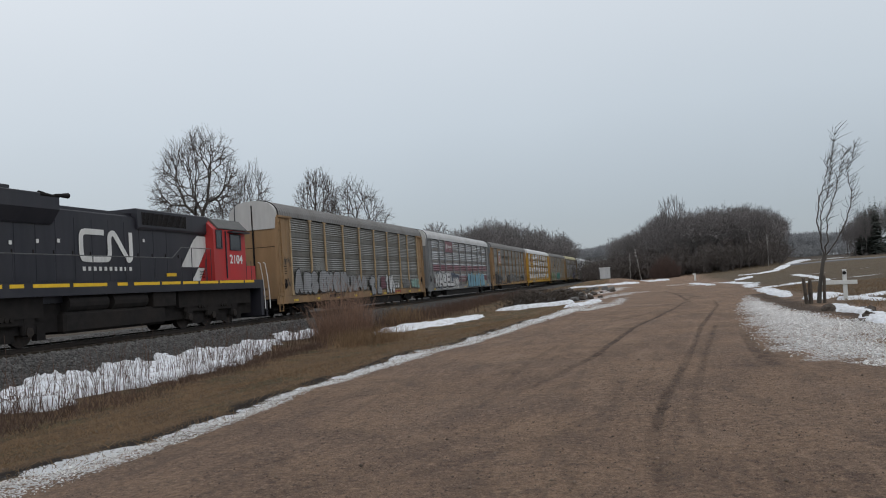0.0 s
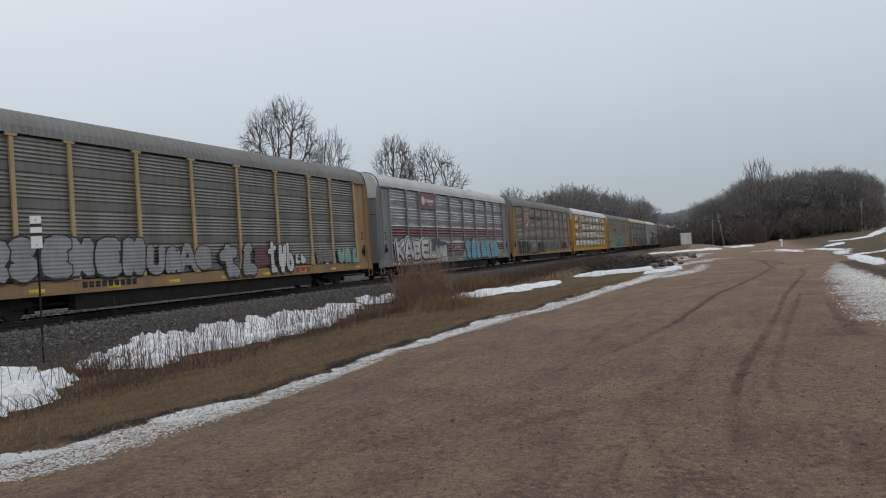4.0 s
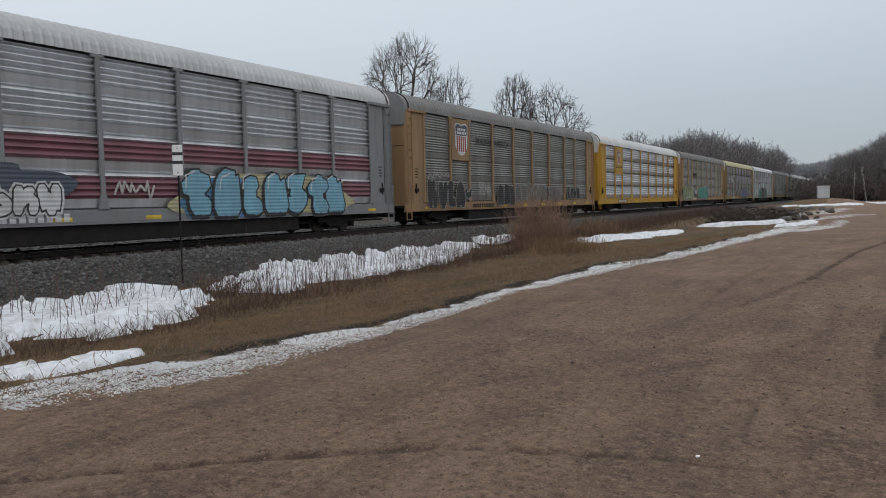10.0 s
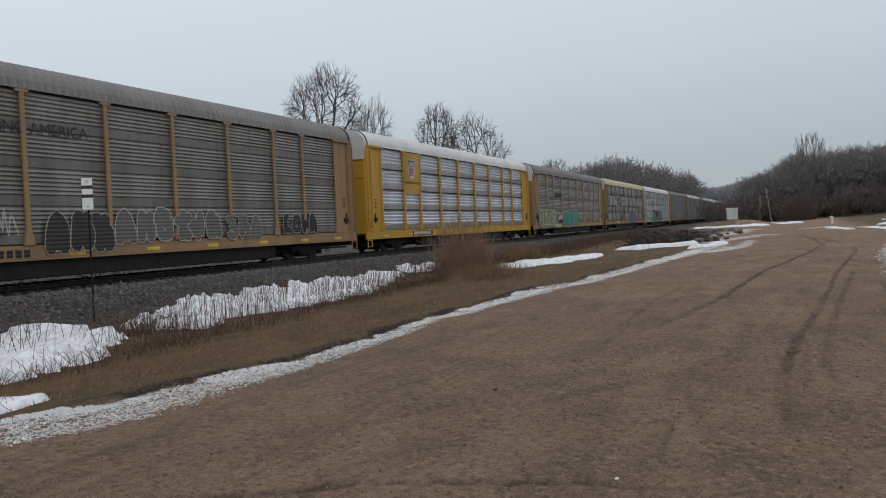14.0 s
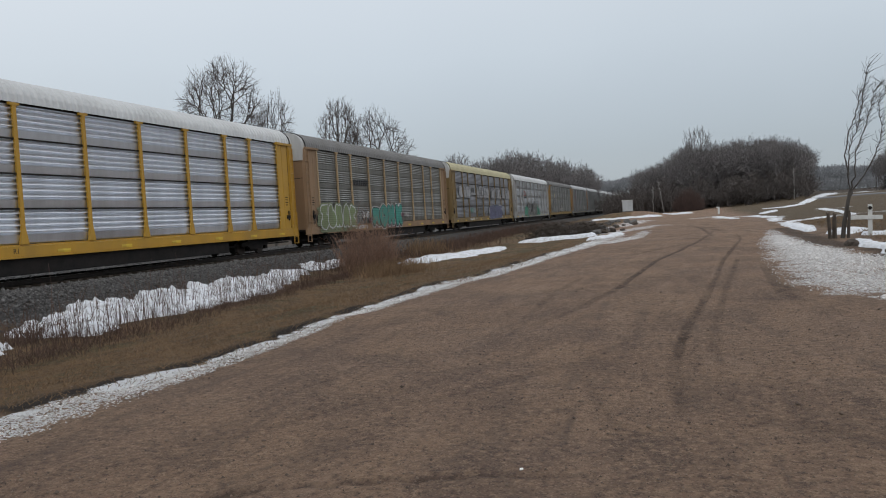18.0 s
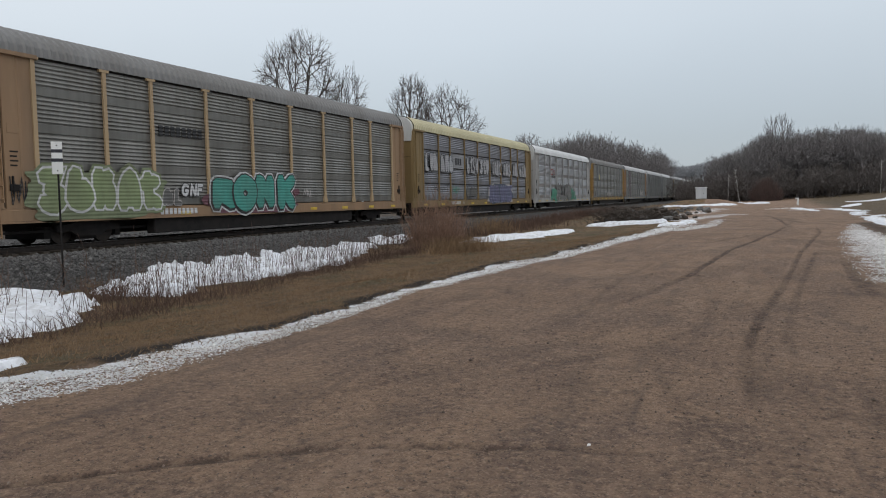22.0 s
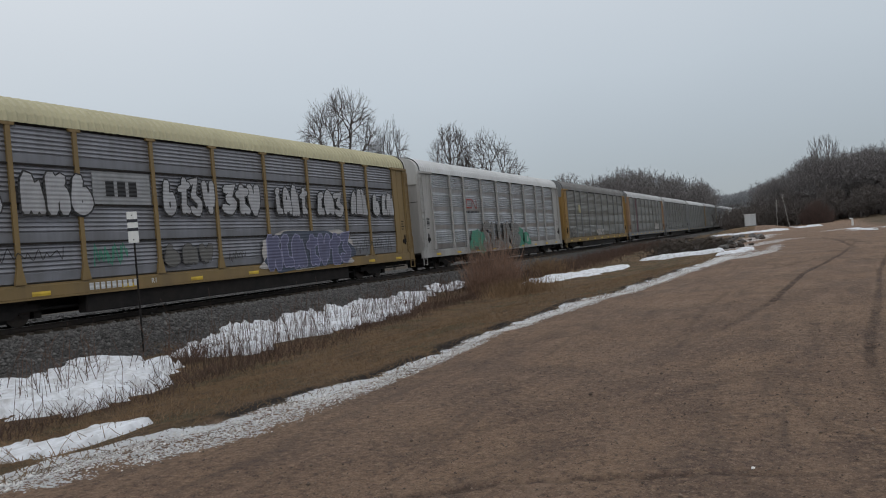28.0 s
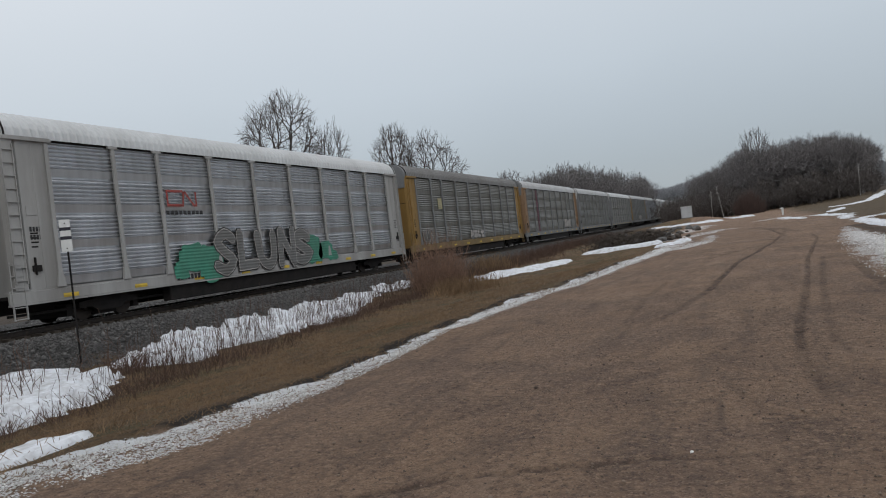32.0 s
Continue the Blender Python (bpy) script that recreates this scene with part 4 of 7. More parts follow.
def locomotive():
    """Standard-cab freight engine; y = 0 at its cab-end coupler, the hood runs to -y."""
    lo = tagged(new("locomotive"), "black and red diesel freight locomotive with white emblem and yellow stripe", "locomotive")
    part("frame_sill", boxes((-1.5, 1.5, -21.4, 0.2, 1.95, 2.2), (1.3, 1.52, -21.4, 0.2, 1.75, 2.2), (-1.52, -1.3, -21.4, 0.2, 1.75, 2.2), (-1.1, 1.1, -21.2, -0.9, 1.5, 1.98)), M_BLACK, lo)
    for a, b in ((-20.6, -17.2), (-16.9, -16.3), (-15.9, -14.2), (-14.0, -12.2), (-11.6, -11.0), (-10.6, -8.9), (-8.75, -7.4), (-7.2, -6.0), (-5.85, -4.3), (-4.15, -1.9), (-1.75, -0.8)):
        part("yellow_stripe", boxes((1.52, 1.53, a, b, 2.06, 2.19)), M_STRIPE, lo, "reflective yellow stripe")
    bm = boxes((-1.02, 1.02, -19.5, -4.3, 2.2, 5.2))
    bmesh.ops.bevel(bm, geom=[e for e in bm.edges if abs(e.verts[0].co.y - e.verts[1].co.y) > 1 and e.verts[0].co.z > 4], offset=0.2, segments=3, affect="EDGES")
    part("long_hood", bm, M_BLACK, lo)
    for y in [-19 + 0.95 * k for k in range(13)]:
        d = part("hood_door", boxes((1.02, 1.03, y, y + 0.9, 2.3, 4.75)), M_BLACK, lo)
        part("latch", boxes((1.03, 1.05, y + 0.8, y + 0.85, 3.3, 3.45)), M_UNDER, d)
    bm = bmesh.new()
    sweep_y(bm, [(-1.1, 4.5), (1.1, 4.5), (1.14, 4.6), (1.14, 5.36), (1.08, 5.4), (-1.08, 5.4), (-1.14, 5.36), (-1.14, 4.6)], -9.7, -4.35)
    part("dynamic_brake_box", bm, M_BLACK, lo)
    part("brake_grille", boxes(*[(1.14, 1.155, -9.4 + 0.09 * k, -9.35 + 0.09 * k, 4.7, 5.25) for k in range(36)]), M_UNDER, lo)["kind"] = "stuff"
    bm = bmesh.new()
    sweep_y(bm, [(-1.1, 4.4), (1.1, 4.4), (1.5, 4.9), (1.5, 5.35), (-1.5, 5.35), (-1.5, 4.9)], -21.0, -14.5)
    part("radiator_wing", bm, M_BLACK, lo)
    part("radiator_cap", boxes((-1.35, 1.35, -20.8, -15.2, 5.35, 5.5), bevel=0.03), M_BLACK, lo)
    part("radiator_cap", boxes((-1.2, 1.2, -20.6, -16.4, 5.5, 5.66), bevel=0.03), M_BLACK, lo)
    part("air_horn", boxes((0.35, 0.45, -13.75, -13.6, 5.1, 5.62)), M_UNDER, lo)
    for x, y0, y1 in ((0.4, -13.68, -14.3), (0.6, -13.68, -13.05), (0.2, -13.68, -13.15)):
        bm = bmesh.new()
        tube(bm, [(x, y0, 5.62), (x, (y0 + y1) / 2, 5.63), (x, y1, 5.65)], 0.05, 10, 0.11)
        part("horn_bell", bm, M_UNDER, lo)
    # cab
    bm = bmesh.new()
    sweep_y(bm, [(-1.5, 2.2), (1.5, 2.2), (1.5, 4.75), (1.0, 5.25), (-1.0, 5.25), (-1.5, 4.75)], -4.5, -1.5)
    part("cab", bm, M_RED, lo, "red cab with dark windows")
    bm = bmesh.new()
    sweep_y(bm, [(-1.54, 4.8), (1.54, 4.8), (1.54, 4.84), (1.04, 5.36), (-1.04, 5.36), (-1.54, 4.84)], -4.1, -1.3)
    part("cab_roof", bm, mat("grey_cab_roof", (0.10, 0.10, 0.095), (0.06, 0.06, 0.058), 0.6), lo, "dull grey cab roof")
    part("short_hood", boxes((-0.95, 0.95, -1.5, -0.45, 2.2, 3.95), bevel=0.1), M_RED, lo)
    part("nose_side", boxes((0.95, 1.5, -1.5, -0.57, 2.2, 2.95)), M_RED, lo)
    for y0, y1, z0, z1 in ((-4.23, -3.8, 3.85, 4.68), (-2.96, -2.02, 3.8, 4.52)):
        wnd = part("cab_window", boxes((1.5, 1.515, y0, y1, z0, z1)), M_DARKGLASS, lo)
        for f in ((y0 - 0.06, y0, z0 - 0.06, z1 + 0.06), (y1, y1 + 0.06, z0 - 0.06, z1 + 0.06), (y0, y1, z0 - 0.06, z0), (y0, y1, z1, z1 + 0.06)):
            part("window_frame", boxes((1.5, 1.535, *f)), M_BLACK, wnd)
    part("sunshade", boxes((1.5, 1.8, -3.2, -1.45, 4.62, 4.7)), M_BLACK, lo)
    part("mirror", boxes((1.5, 1.56, -3.45, -3.4, 2.3, 4.7)), M_BLACK, lo)
    for y0 in (-1.2, 0.25):
        part("front_window", boxes((y0, y0 + 0.95, -1.5, -1.48, 4.0, 4.65)), M_DARKGLASS, lo)

    # slanted white and red livery panel behind the cab
    def face(pts, x):
        bm2 = bmesh.new()
        bm2.faces.new([bm2.verts.new((x, p, q)) for p, q in pts])
        r = bmesh.ops.extrude_face_region(bm2, geom=bm2.faces[:])
        bmesh.ops.translate(bm2, vec=(0.01, 0, 0), verts=[v for v in r["geom"] if isinstance(v, bmesh.types.BMVert)])
        return bm2
    part("white_slash", face([(-6.6, 2.88), (-5.21, 2.88), (-4.0, 4.4), (-5.2, 4.4), (-5.5, 4.2)], 1.04), M_WHITE, lo, "slanted white band")
    part("white_slash", face([(-5.77, 2.22), (-5.08, 2.22), (-4.67, 2.84), (-5.21, 2.84)], 1.04), M_WHITE, lo, "slanted white band")
    part("red_slash", face([(-5.06, 2.22), (-4.51, 2.22), (-4.51, 3.72), (-5.19, 2.88), (-4.64, 2.86)], 1.045), M_RED, lo, "red livery panel")
    part("vent_louvre", boxes(*[(1.05, 1.06, -5.1, -4.7, 2.35 + 0.08 * k, 2.38 + 0.08 * k) for k in range(5)]), M_UNDER, lo)["kind"] = "stuff"
    part("step_light", boxes((1.04, 1.06, -7.7, -7.0, 2.45, 2.6)), M_STRIPE, lo)
    # emblem: plain white strokes in a block
    ez0, ez1, ex = 3.05, 4.35, 1.052
    for i in range(10):
        part("lettering_bar", boxes((ex, ex + 0.01, -12.95 + i * 0.3, -12.8 + i * 0.3, 2.7, 2.86)), M_WHITE, lo)
    for y, z in ((-16.4, 3.6), (-15.2, 3.7), (-14.2, 3.75), (-9.3, 3.95)):
        part("sand_filler", boxes((ex, ex + 0.015, y, y + 0.12, z, z + 0.14)), M_WHITE, lo)
    # road number on the cab
    cu = bpy.data.curves.new("road_number", "FONT")
    cu.body, cu.size, cu.extrude, cu.offset = "2104", 0.62, 0.004, 0.012
    txt = new("road_number", cu)
    me = bpy.data.meshes.new_from_object(txt)
    bpy.data.objects.remove(txt)
    me.materials.append(M_WHITE)
    num = part("road_number", me, M_WHITE, lo, "white painted road number")
    num.matrix_basis = Matrix.Translation((1.512, -3.1, 3.07)) @ Matrix(((0, 0, 1, 0), (1, 0, 0, 0), (0, 1, 0, 0), (0, 0, 0, 1)))
    # tanks, handrails, trucks
    for y0, y1, r in ((-14.1, -12.0, 0.34), (-11.7, -9.6, 0.34)):
        bm = bmesh.new()
        tube(bm, [(1.1, y0, 1.45), (1.1, y1, 1.45)], r, 14)
        part("air_reservoir", bm, M_UNDER, lo)
    part("fuel_tank", boxes((-1.35, 1.35, -14.3, -8.3, 0.35, 1.15), bevel=0.1), M_UNDER, lo)
    part("underbody", boxes((-1.0, 1.0, -20.6, -0.4, 0.45, 1.6), (-1.25, 1.25, -20.4, -15.2, 1.0, 1.75), (-1.25, 1.25, -7.2, -0.8, 1.0, 1.75)), M_UNDER, lo)
    part("equipment_box", boxes((0.9, 1.4, -9.2, -7.6, 1.1, 1.75), bevel=0.03), M_UNDER, lo)
    for y in (-17.8, -4.4):
        t = part("truck", boxes((-1.1, 1.1, y - 0.3, y + 0.3, 0.6, 1.2)), M_UNDER, lo)
        for s in (-1, 1):
            part("side_frame", boxes((s * 1.12 - 0.09, s * 1.12 + 0.09, y - 2.3, y + 2.3, 0.75, 1.1), (s * 1.12 - 0.1, s * 1.12 + 0.1, y - 0.5, y + 0.5, 0.5, 1.3), (s * 1.12 - 0.1, s * 1.12 + 0.12, y - 2.2, y - 1.7, 0.4, 1.35), (s * 1.12 - 0.1, s * 1.12 + 0.12, y + 1.7, y + 2.2, 0.4, 1.35), bevel=0.05), M_UNDER, t)
            part("brake_rigging", boxes((s * 0.9 - 0.12, s * 0.9 + 0.12, y - 1.5, y - 0.5, 0.2, 0.8), (s * 0.9 - 0.12, s * 0.9 + 0.12, y + 0.5, y + 1.5, 0.2, 0.8), (s * 0.9 - 0.12, s * 0.9 + 0.12, y + 2.5, y + 2.9, 0.2, 0.8)), M_UNDER, t)
            for d in (-0.98, 0.98):
                bm = bmesh.new()
                for c in (-0.22, 0.0, 0.22):
                    disc(bm, s * 1.18, s * 1.28, y + d + c, 1.0, 0.09, 8)
                part("spring_set", bm, M_UNDER, t)
        for d in (-1.95, 0, 1.95):
            bm = bmesh.new()
            for s in (-1, 1):
                disc(bm, s * 0.69, s * 0.83, y + d, 0.53, 0.53, 24)
                disc(bm, s * 1.0, s * 1.28, y + d, 0.53, 0.17, 10)
            part("wheelset", bm, M_STEEL, t)
    for i, y in enumerate([-20.5 + 1.9 * k for k in range(9)]):
        bm = bmesh.new()
        tube(bm, [(1.5, y, 2.1), (1.5, y, 3.25)], 0.018)
        part("handrail_post", bm, M_BLACK, lo)
    bm = bmesh.new()
    tube(bm, [(1.5, -20.5, 3.25), (1.5, -7.9, 3.25), (1.5, -7.2, 3.75), (1.5, -4.8, 3.75)], 0.02)
    part("handrail", bm, mat("grey_handrail", (0.12, 0.12, 0.12), (0.08, 0.08, 0.08), 0.5), lo)
    for y in (-6.4, -5.2, -4.8, -1.5, -1.0):
        bm = bmesh.new()
        tube(bm, [(1.5, y, 2.1), (1.5, y, 3.75 if y < -3 else 3.2)], 0.018)
        part("handrail_post", bm, M_BLACK, lo)
    # end platform, steps, white grab irons, plough
    part("end_platform", boxes((-1.5, 1.5, -0.1, 0.18, 0.25, 2.05), (-1.3, 1.3, 0.18, 0.6, 1.6, 2.15), (-1.3, 1.3, 0.75, 0.95, 0.15, 1.0)), M_BLACK, lo)
    for z in (0.45, 0.85, 1.25, 1.65):
        part("step", boxes((1.05, 1.5, 0.19, 0.72, z, z + 0.04)), M_UNDER, lo)
    for y in (0.3, 0.85):
        bm = bmesh.new()
        tube(bm, [(1.52, y, 0.6), (1.5, y + 0.02, 1.5), (1.5, y - 0.12, 2.4), (1.5, y - 0.32, 3.1), (1.5, y - 0.5, 3.15)], 0.026)
        part("grab_iron", bm, M_WHITE, lo, "white painted grab iron")
    part("coupler", boxes((-0.15, 0.15, -0.3, 1.3, 0.62, 0.92), bevel=0.04), M_UNDER, lo)
    bm = bmesh.new()
    tube(bm, [(0.9, -1.4, 5.2), (0.9, -1.38, 6.35)], 0.025)
    part("aerial", bm, M_BLACK, lo)
    return lo


LOCO = locomotive()
# ---- painted things on the wagons: emblems, sprayed pieces, markings ----
def sprayed(name, c, c2=None, rough=0.6):
    """Paint over ribbed sheet: the ribs show in the relief."""
    m = mat(name, c, c2 or tuple(v * 0.75 for v in c), rough, scale=3, stretch=(1, 1, 0.5), grime=DIRT, grime_amount=0.3)
    n, l = m.node_tree.nodes, m.node_tree.links
    tc = n.new("ShaderNodeTexCoord")
    wv = n.new("ShaderNodeTexWave")
    wv.bands_direction, wv.inputs["Scale"].default_value = "Z", 2.4
    bp = n.new("ShaderNodeBump")
    bp.inputs["Strength"].default_value, bp.inputs["Distance"].default_value = 0.4, 0.03
    l.new(tc.outputs["Object"], wv.inputs["Vector"])
    l.new(wv.outputs["Fac"], bp.inputs["Height"])
    l.new(bp.outputs[0], n["Principled BSDF"].inputs["Normal"])
    return m


SPRAY = {k: sprayed("spray_" + k, c) for k, c in dict(
    black=(0.018, 0.018, 0.02), bright=(0.6, 0.6, 0.6), white=(0.58, 0.58, 0.58), chrome=(0.27, 0.275, 0.285), blue=(0.07, 0.19, 0.33), navy=(0.06, 0.078, 0.115), dull=(0.12, 0.118, 0.112), weathered=(0.16, 0.16, 0.155), lilac=(0.27, 0.27, 0.40), sky=(0.17, 0.36, 0.46), teal=(0.05, 0.27, 0.22),
    silver=(0.37, 0.37, 0.385), sand=(0.40, 0.36, 0.22), moss=(0.17, 0.2, 0.11), green=(0.05, 0.24, 0.16), lime=(0.20, 0.25, 0.12), red=(0.32, 0.06, 0.05), violet=(0.115, 0.118, 0.205), maroon=(0.14, 0.05, 0.07), pale=(0.45, 0.42, 0.40), mint=(0.22, 0.36, 0.31), yellow=(0.66, 0.45, 0.05)).items()}


def rounded(pts, n=4):
    """A smooth line through the points."""
    p = [Vector(q) for q in pts]
    out = []
    for i in range(len(p) - 1):
        a, b, c, d = p[max(i - 1, 0)], p[i], p[i + 1], p[min(i + 2, len(p) - 1)]
        for k in range(n):
            t = k / n
            out.append(0.5 * (2 * b + (c - a) * t + (2 * a - 5 * b + 4 * c - d) * t * t + (3 * b - a - 3 * c + d) * t ** 3))
    return out + [p[-1]]


def ribbon_bm(pts, w, x, step=0.0006, ends=True, bm=None):
    """One flat bent band along a line; it climbs a hair so that crossings do not meet."""
    bm = bm or bmesh.new()
    p = [Vector(q) for q in pts]
    rows = []
    for i, q in enumerate(p):
        a = (q - p[i - 1]).normalized() if i else (p[1] - q).normalized()
        b = (p[i + 1] - q).normalized() if i + 1 < len(p) else a
        n = Vector((-(a.y + b.y), a.x + b.x))
        n = n.normalized() if n.length > 0.2 else Vector((-a.y, a.x))
        k = min(1.4, 1 / max(0.4, n.dot(Vector((-a.y, a.x)))))
        if i == 0 and ends:
            rows.append([bm.verts.new((x, *(q - a * w * 0.42 + n * (s * w * 0.25)))) for s in (-1, 1)])
        rows.append([bm.verts.new((x + step * i, *(q + n * (s * w / 2 * k)))) for s in (-1, 1)])
        if i == len(p) - 1 and ends:
            rows.append([bm.verts.new((x + step * i, *(q + a * w * 0.42 + n * (s * w * 0.25)))) for s in (-1, 1)])
    for u, v in zip(rows, rows[1:]):
        bm.faces.new((u[0], u[1], v[1], v[0]))
    return bm


def blob_bm(y0, y1, z0, z1, x, r):
    """A soft-edged cloud of paint as one flat face."""
    n = 64
    pts = []
    ph = [r.uniform(0, 6.28) for _ in range(3)]
    for i in range(n):
        a = 6.2832 * i / n
        k = 1 + 0.07 * math.sin(3 * a + ph[0]) + 0.06 * math.sin(7 * a + ph[1]) + 0.03 * math.sin(13 * a + ph[2])
        c, s = math.cos(a), math.sin(a)
        pts.append(((y0 + y1) / 2 + (y1 - y0) / 2 * k * math.copysign(abs(c) ** 0.5, c), (z0 + z1) / 2 + (z1 - z0) / 2 * k * math.copysign(abs(s) ** 0.6, s)))
    bm = bmesh.new()
    bm.faces.new([bm.verts.new((x, *p)) for p in pts])
    return bm


STROKES = {  # letters as strokes in a unit square; the small keys are shapes that spell nothing
    "K": [[(0.12, 0), (0.12, 1)], [(0.92, 1), (0.2, 0.48)], [(0.34, 0.56), (0.95, 0)]],
    "A": [[(0.02, 0.0), (0.36, 0.94), (0.6, 0.97), (0.97, 0.0)], [(0.25, 0.34), (0.76, 0.34)]],
    "B": [[(0.14, 0), (0.14, 1)], [(0.14, 0.98), (0.82, 0.88), (0.74, 0.58), (0.2, 0.52)], [(0.2, 0.52), (0.96, 0.4), (0.9, 0.06), (0.14, 0.02)]],
    "E": [[(0.94, 0.96), (0.14, 0.9), (0.12, 0.1), (0.96, 0.02)], [(0.14, 0.5), (0.78, 0.5)]],
    "L": [[(0.14, 1), (0.12, 0.04), (0.94, 0.06)]],
    "G": [[(0.9, 0.85), (0.4, 1), (0.08, 0.6), (0.2, 0.1), (0.7, 0), (0.9, 0.4), (0.55, 0.42)]],
    "N": [[(0.1, 0), (0.14, 1)], [(0.14, 1), (0.82, 0.05)], [(0.85, 0), (0.9, 1)]],
    "F": [[(0.12, 0), (0.14, 0.96), (0.95, 0.96)], [(0.14, 0.52), (0.75, 0.52)]],
    "R": [[(0.1, 0), (0.12, 1)], [(0.12, 0.97), (0.85, 0.9), (0.8, 0.55), (0.2, 0.46)], [(0.35, 0.48), (0.98, 0)]],
    "S": [[(0.92, 0.85), (0.5, 1.0), (0.1, 0.78), (0.5, 0.5), (0.92, 0.25), (0.5, 0.0), (0.04, 0.14)]],
    "O": [[(0.5, 1.0), (0.08, 0.7), (0.1, 0.2), (0.5, 0.0), (0.92, 0.25), (0.92, 0.75), (0.5, 1.0)]],
    "U": [[(0.1, 1.0), (0.1, 0.25), (0.5, 0.0), (0.9, 0.25), (0.9, 1.0)]],
    "a": [[(0.05, 0), (0.12, 0.8), (0.42, 1.0), (0.52, 0.4), (0.5, 0.0)], [(0.55, 0.6), (0.85, 0.75), (0.95, 0.0)]],
    "b": [[(0.2, 1.0), (0.1, 0.2), (0.5, 0.0), (0.85, 0.2), (0.6, 0.55), (0.2, 0.45)]],
    "c": [[(0.1, 0.9), (0.85, 1.0), (0.4, 0.5)], [(0.4, 0.5), (0.95, 0.3), (0.6, 0.0), (0.05, 0.1)]],
    "d": [[(0.5, 1.0), (0.45, 0.0)], [(0.05, 0.7), (0.95, 0.85)], [(0.45, 0.2), (0.95, 0.0)]],
    "e": [[(0.1, 1.0), (0.2, 0.3), (0.5, 0.55), (0.8, 0.3), (0.9, 1.0)], [(0.5, 0.5), (0.5, 0.0)]],
    "f": [[(0.1, 0.0), (0.15, 0.6), (0.5, 0.95), (0.85, 0.6), (0.9, 0.0)], [(0.5, 0.1), (0.5, 0.45)]],
    "g": [[(0.95, 0.9), (0.3, 1.0), (0.05, 0.5), (0.35, 0.05), (0.95, 0.1)], [(0.45, 0.55), (0.95, 0.55), (0.9, 0.15)]],
    "h": [[(0.12, 1.0), (0.1, 0.0)], [(0.1, 0.25), (0.5, 0.6), (0.85, 0.45), (0.85, 0.0)], [(0.6, 0.85), (0.7, 0.95)]],
    "i": [[(0.3, 0.0), (0.35, 0.65)], [(0.3, 0.85), (0.55, 0.95)], [(0.35, 0.1), (0.9, 0.0)]],
}


def letters(car, text, y0, y1, z0, z1, fill, line, seed, fat=0.3, fine=0.05, rim=None, drop=0.0, sway=0.07, x=1.566, shine=None):
    """A sprayed row of fat overlapping letters: an outer rim, an outline with a thrown shadow, the fill, a shine."""
    r = random.Random(seed)
    cw, h = (y1 - y0) / len(text), z1 - z0
    for k, ch in enumerate(text):
        a, b = y0 + cw * (k - r.uniform(0.02, 0.1)), y0 + cw * (k + 1 + r.uniform(0.02, 0.1))
        lo, hi = z0 + h * r.uniform(0, sway), z1 - h * r.uniform(0, 1.6 * sway)
        w = min((b - a) * fat, h * 0.34) * r.uniform(0.9, 1.12)
        shear, lift = r.uniform(-0.12, 0.12), 0.016 * (k % 2)
        mesh = {"rim": bmesh.new(), "line": bmesh.new(), "fill": bmesh.new()}
        for j, st in enumerate(STROKES[ch]):
            pts = []
            for p, q in st:
                zz = lo + w / 2 + (hi - lo - w) * q
                pts.append((a + w / 2 + (b - a - w) * min(1.05, max(-0.05, p + r.uniform(-0.05, 0.05))) + shear * (zz - lo), zz))
            if len(pts) > 3:
                pts = [tuple(v) for v in rounded(pts, 3)]
            if rim:
                ribbon_bm([(p - drop * 0.5, q - drop * 0.5) for p, q in pts], w + 4.6 * fine + drop, x + 0.0004 * j + 0.0002 * k, 0.0001, bm=mesh["rim"])
            ribbon_bm([(p - drop, q - drop) for p, q in pts] if drop else pts, w + 2 * fine, x + 0.006 + lift + 0.0006 * j, 0.0001, bm=mesh["line"])
            if drop:
                ribbon_bm(pts, w + 2 * fine, x + 0.008 + lift + 0.0006 * j, 0.0001, bm=mesh["line"])
            ribbon_bm(pts, w, x + 0.0125 + lift + 0.0006 * j, 0.0001, bm=mesh["fill"])
        if rim:
            part("graffiti_rim", mesh["rim"], SPRAY[rim], car)
        part("graffiti_outline", mesh["line"], SPRAY[line], car)
        part("graffiti_letter", mesh["fill"], SPRAY[fill], car)
        if shine:
            part("graffiti_shine", ribbon_bm([(a + w * 0.4 + shear * 0.6 * h, lo + 0.55 * h), (a + w * 0.5 + shear * 0.8 * h, lo + 0.8 * h), (a + w * 1.1 + shear * 0.85 * h, lo + 0.88 * h)], fine * 0.7, x + 0.0165 + lift), SPRAY[shine], car)


def piece(car, y0, y1, z0, z1, count, fill, line, seed, fat=0.34, glow=None, fine=0.045, x=1.566, **kw):
    """Sprayed letter shapes with no readable word, over a cloud of paint."""
    r = random.Random(seed)
    if glow:
        part("graffiti_glow", blob_bm(y0 - 0.3, y1 + 0.3, z0 - 0.02, z0 + (z1 - z0) * 0.9, x - 0.003, r), SPRAY[glow], car, "soft cloud of sprayed paint")
    letters(car, "".join(r.choice("abcdefghi") for _ in range(count)), y0, y1, z0, z1, fill, line, seed, fat, fine, x=x, **kw)


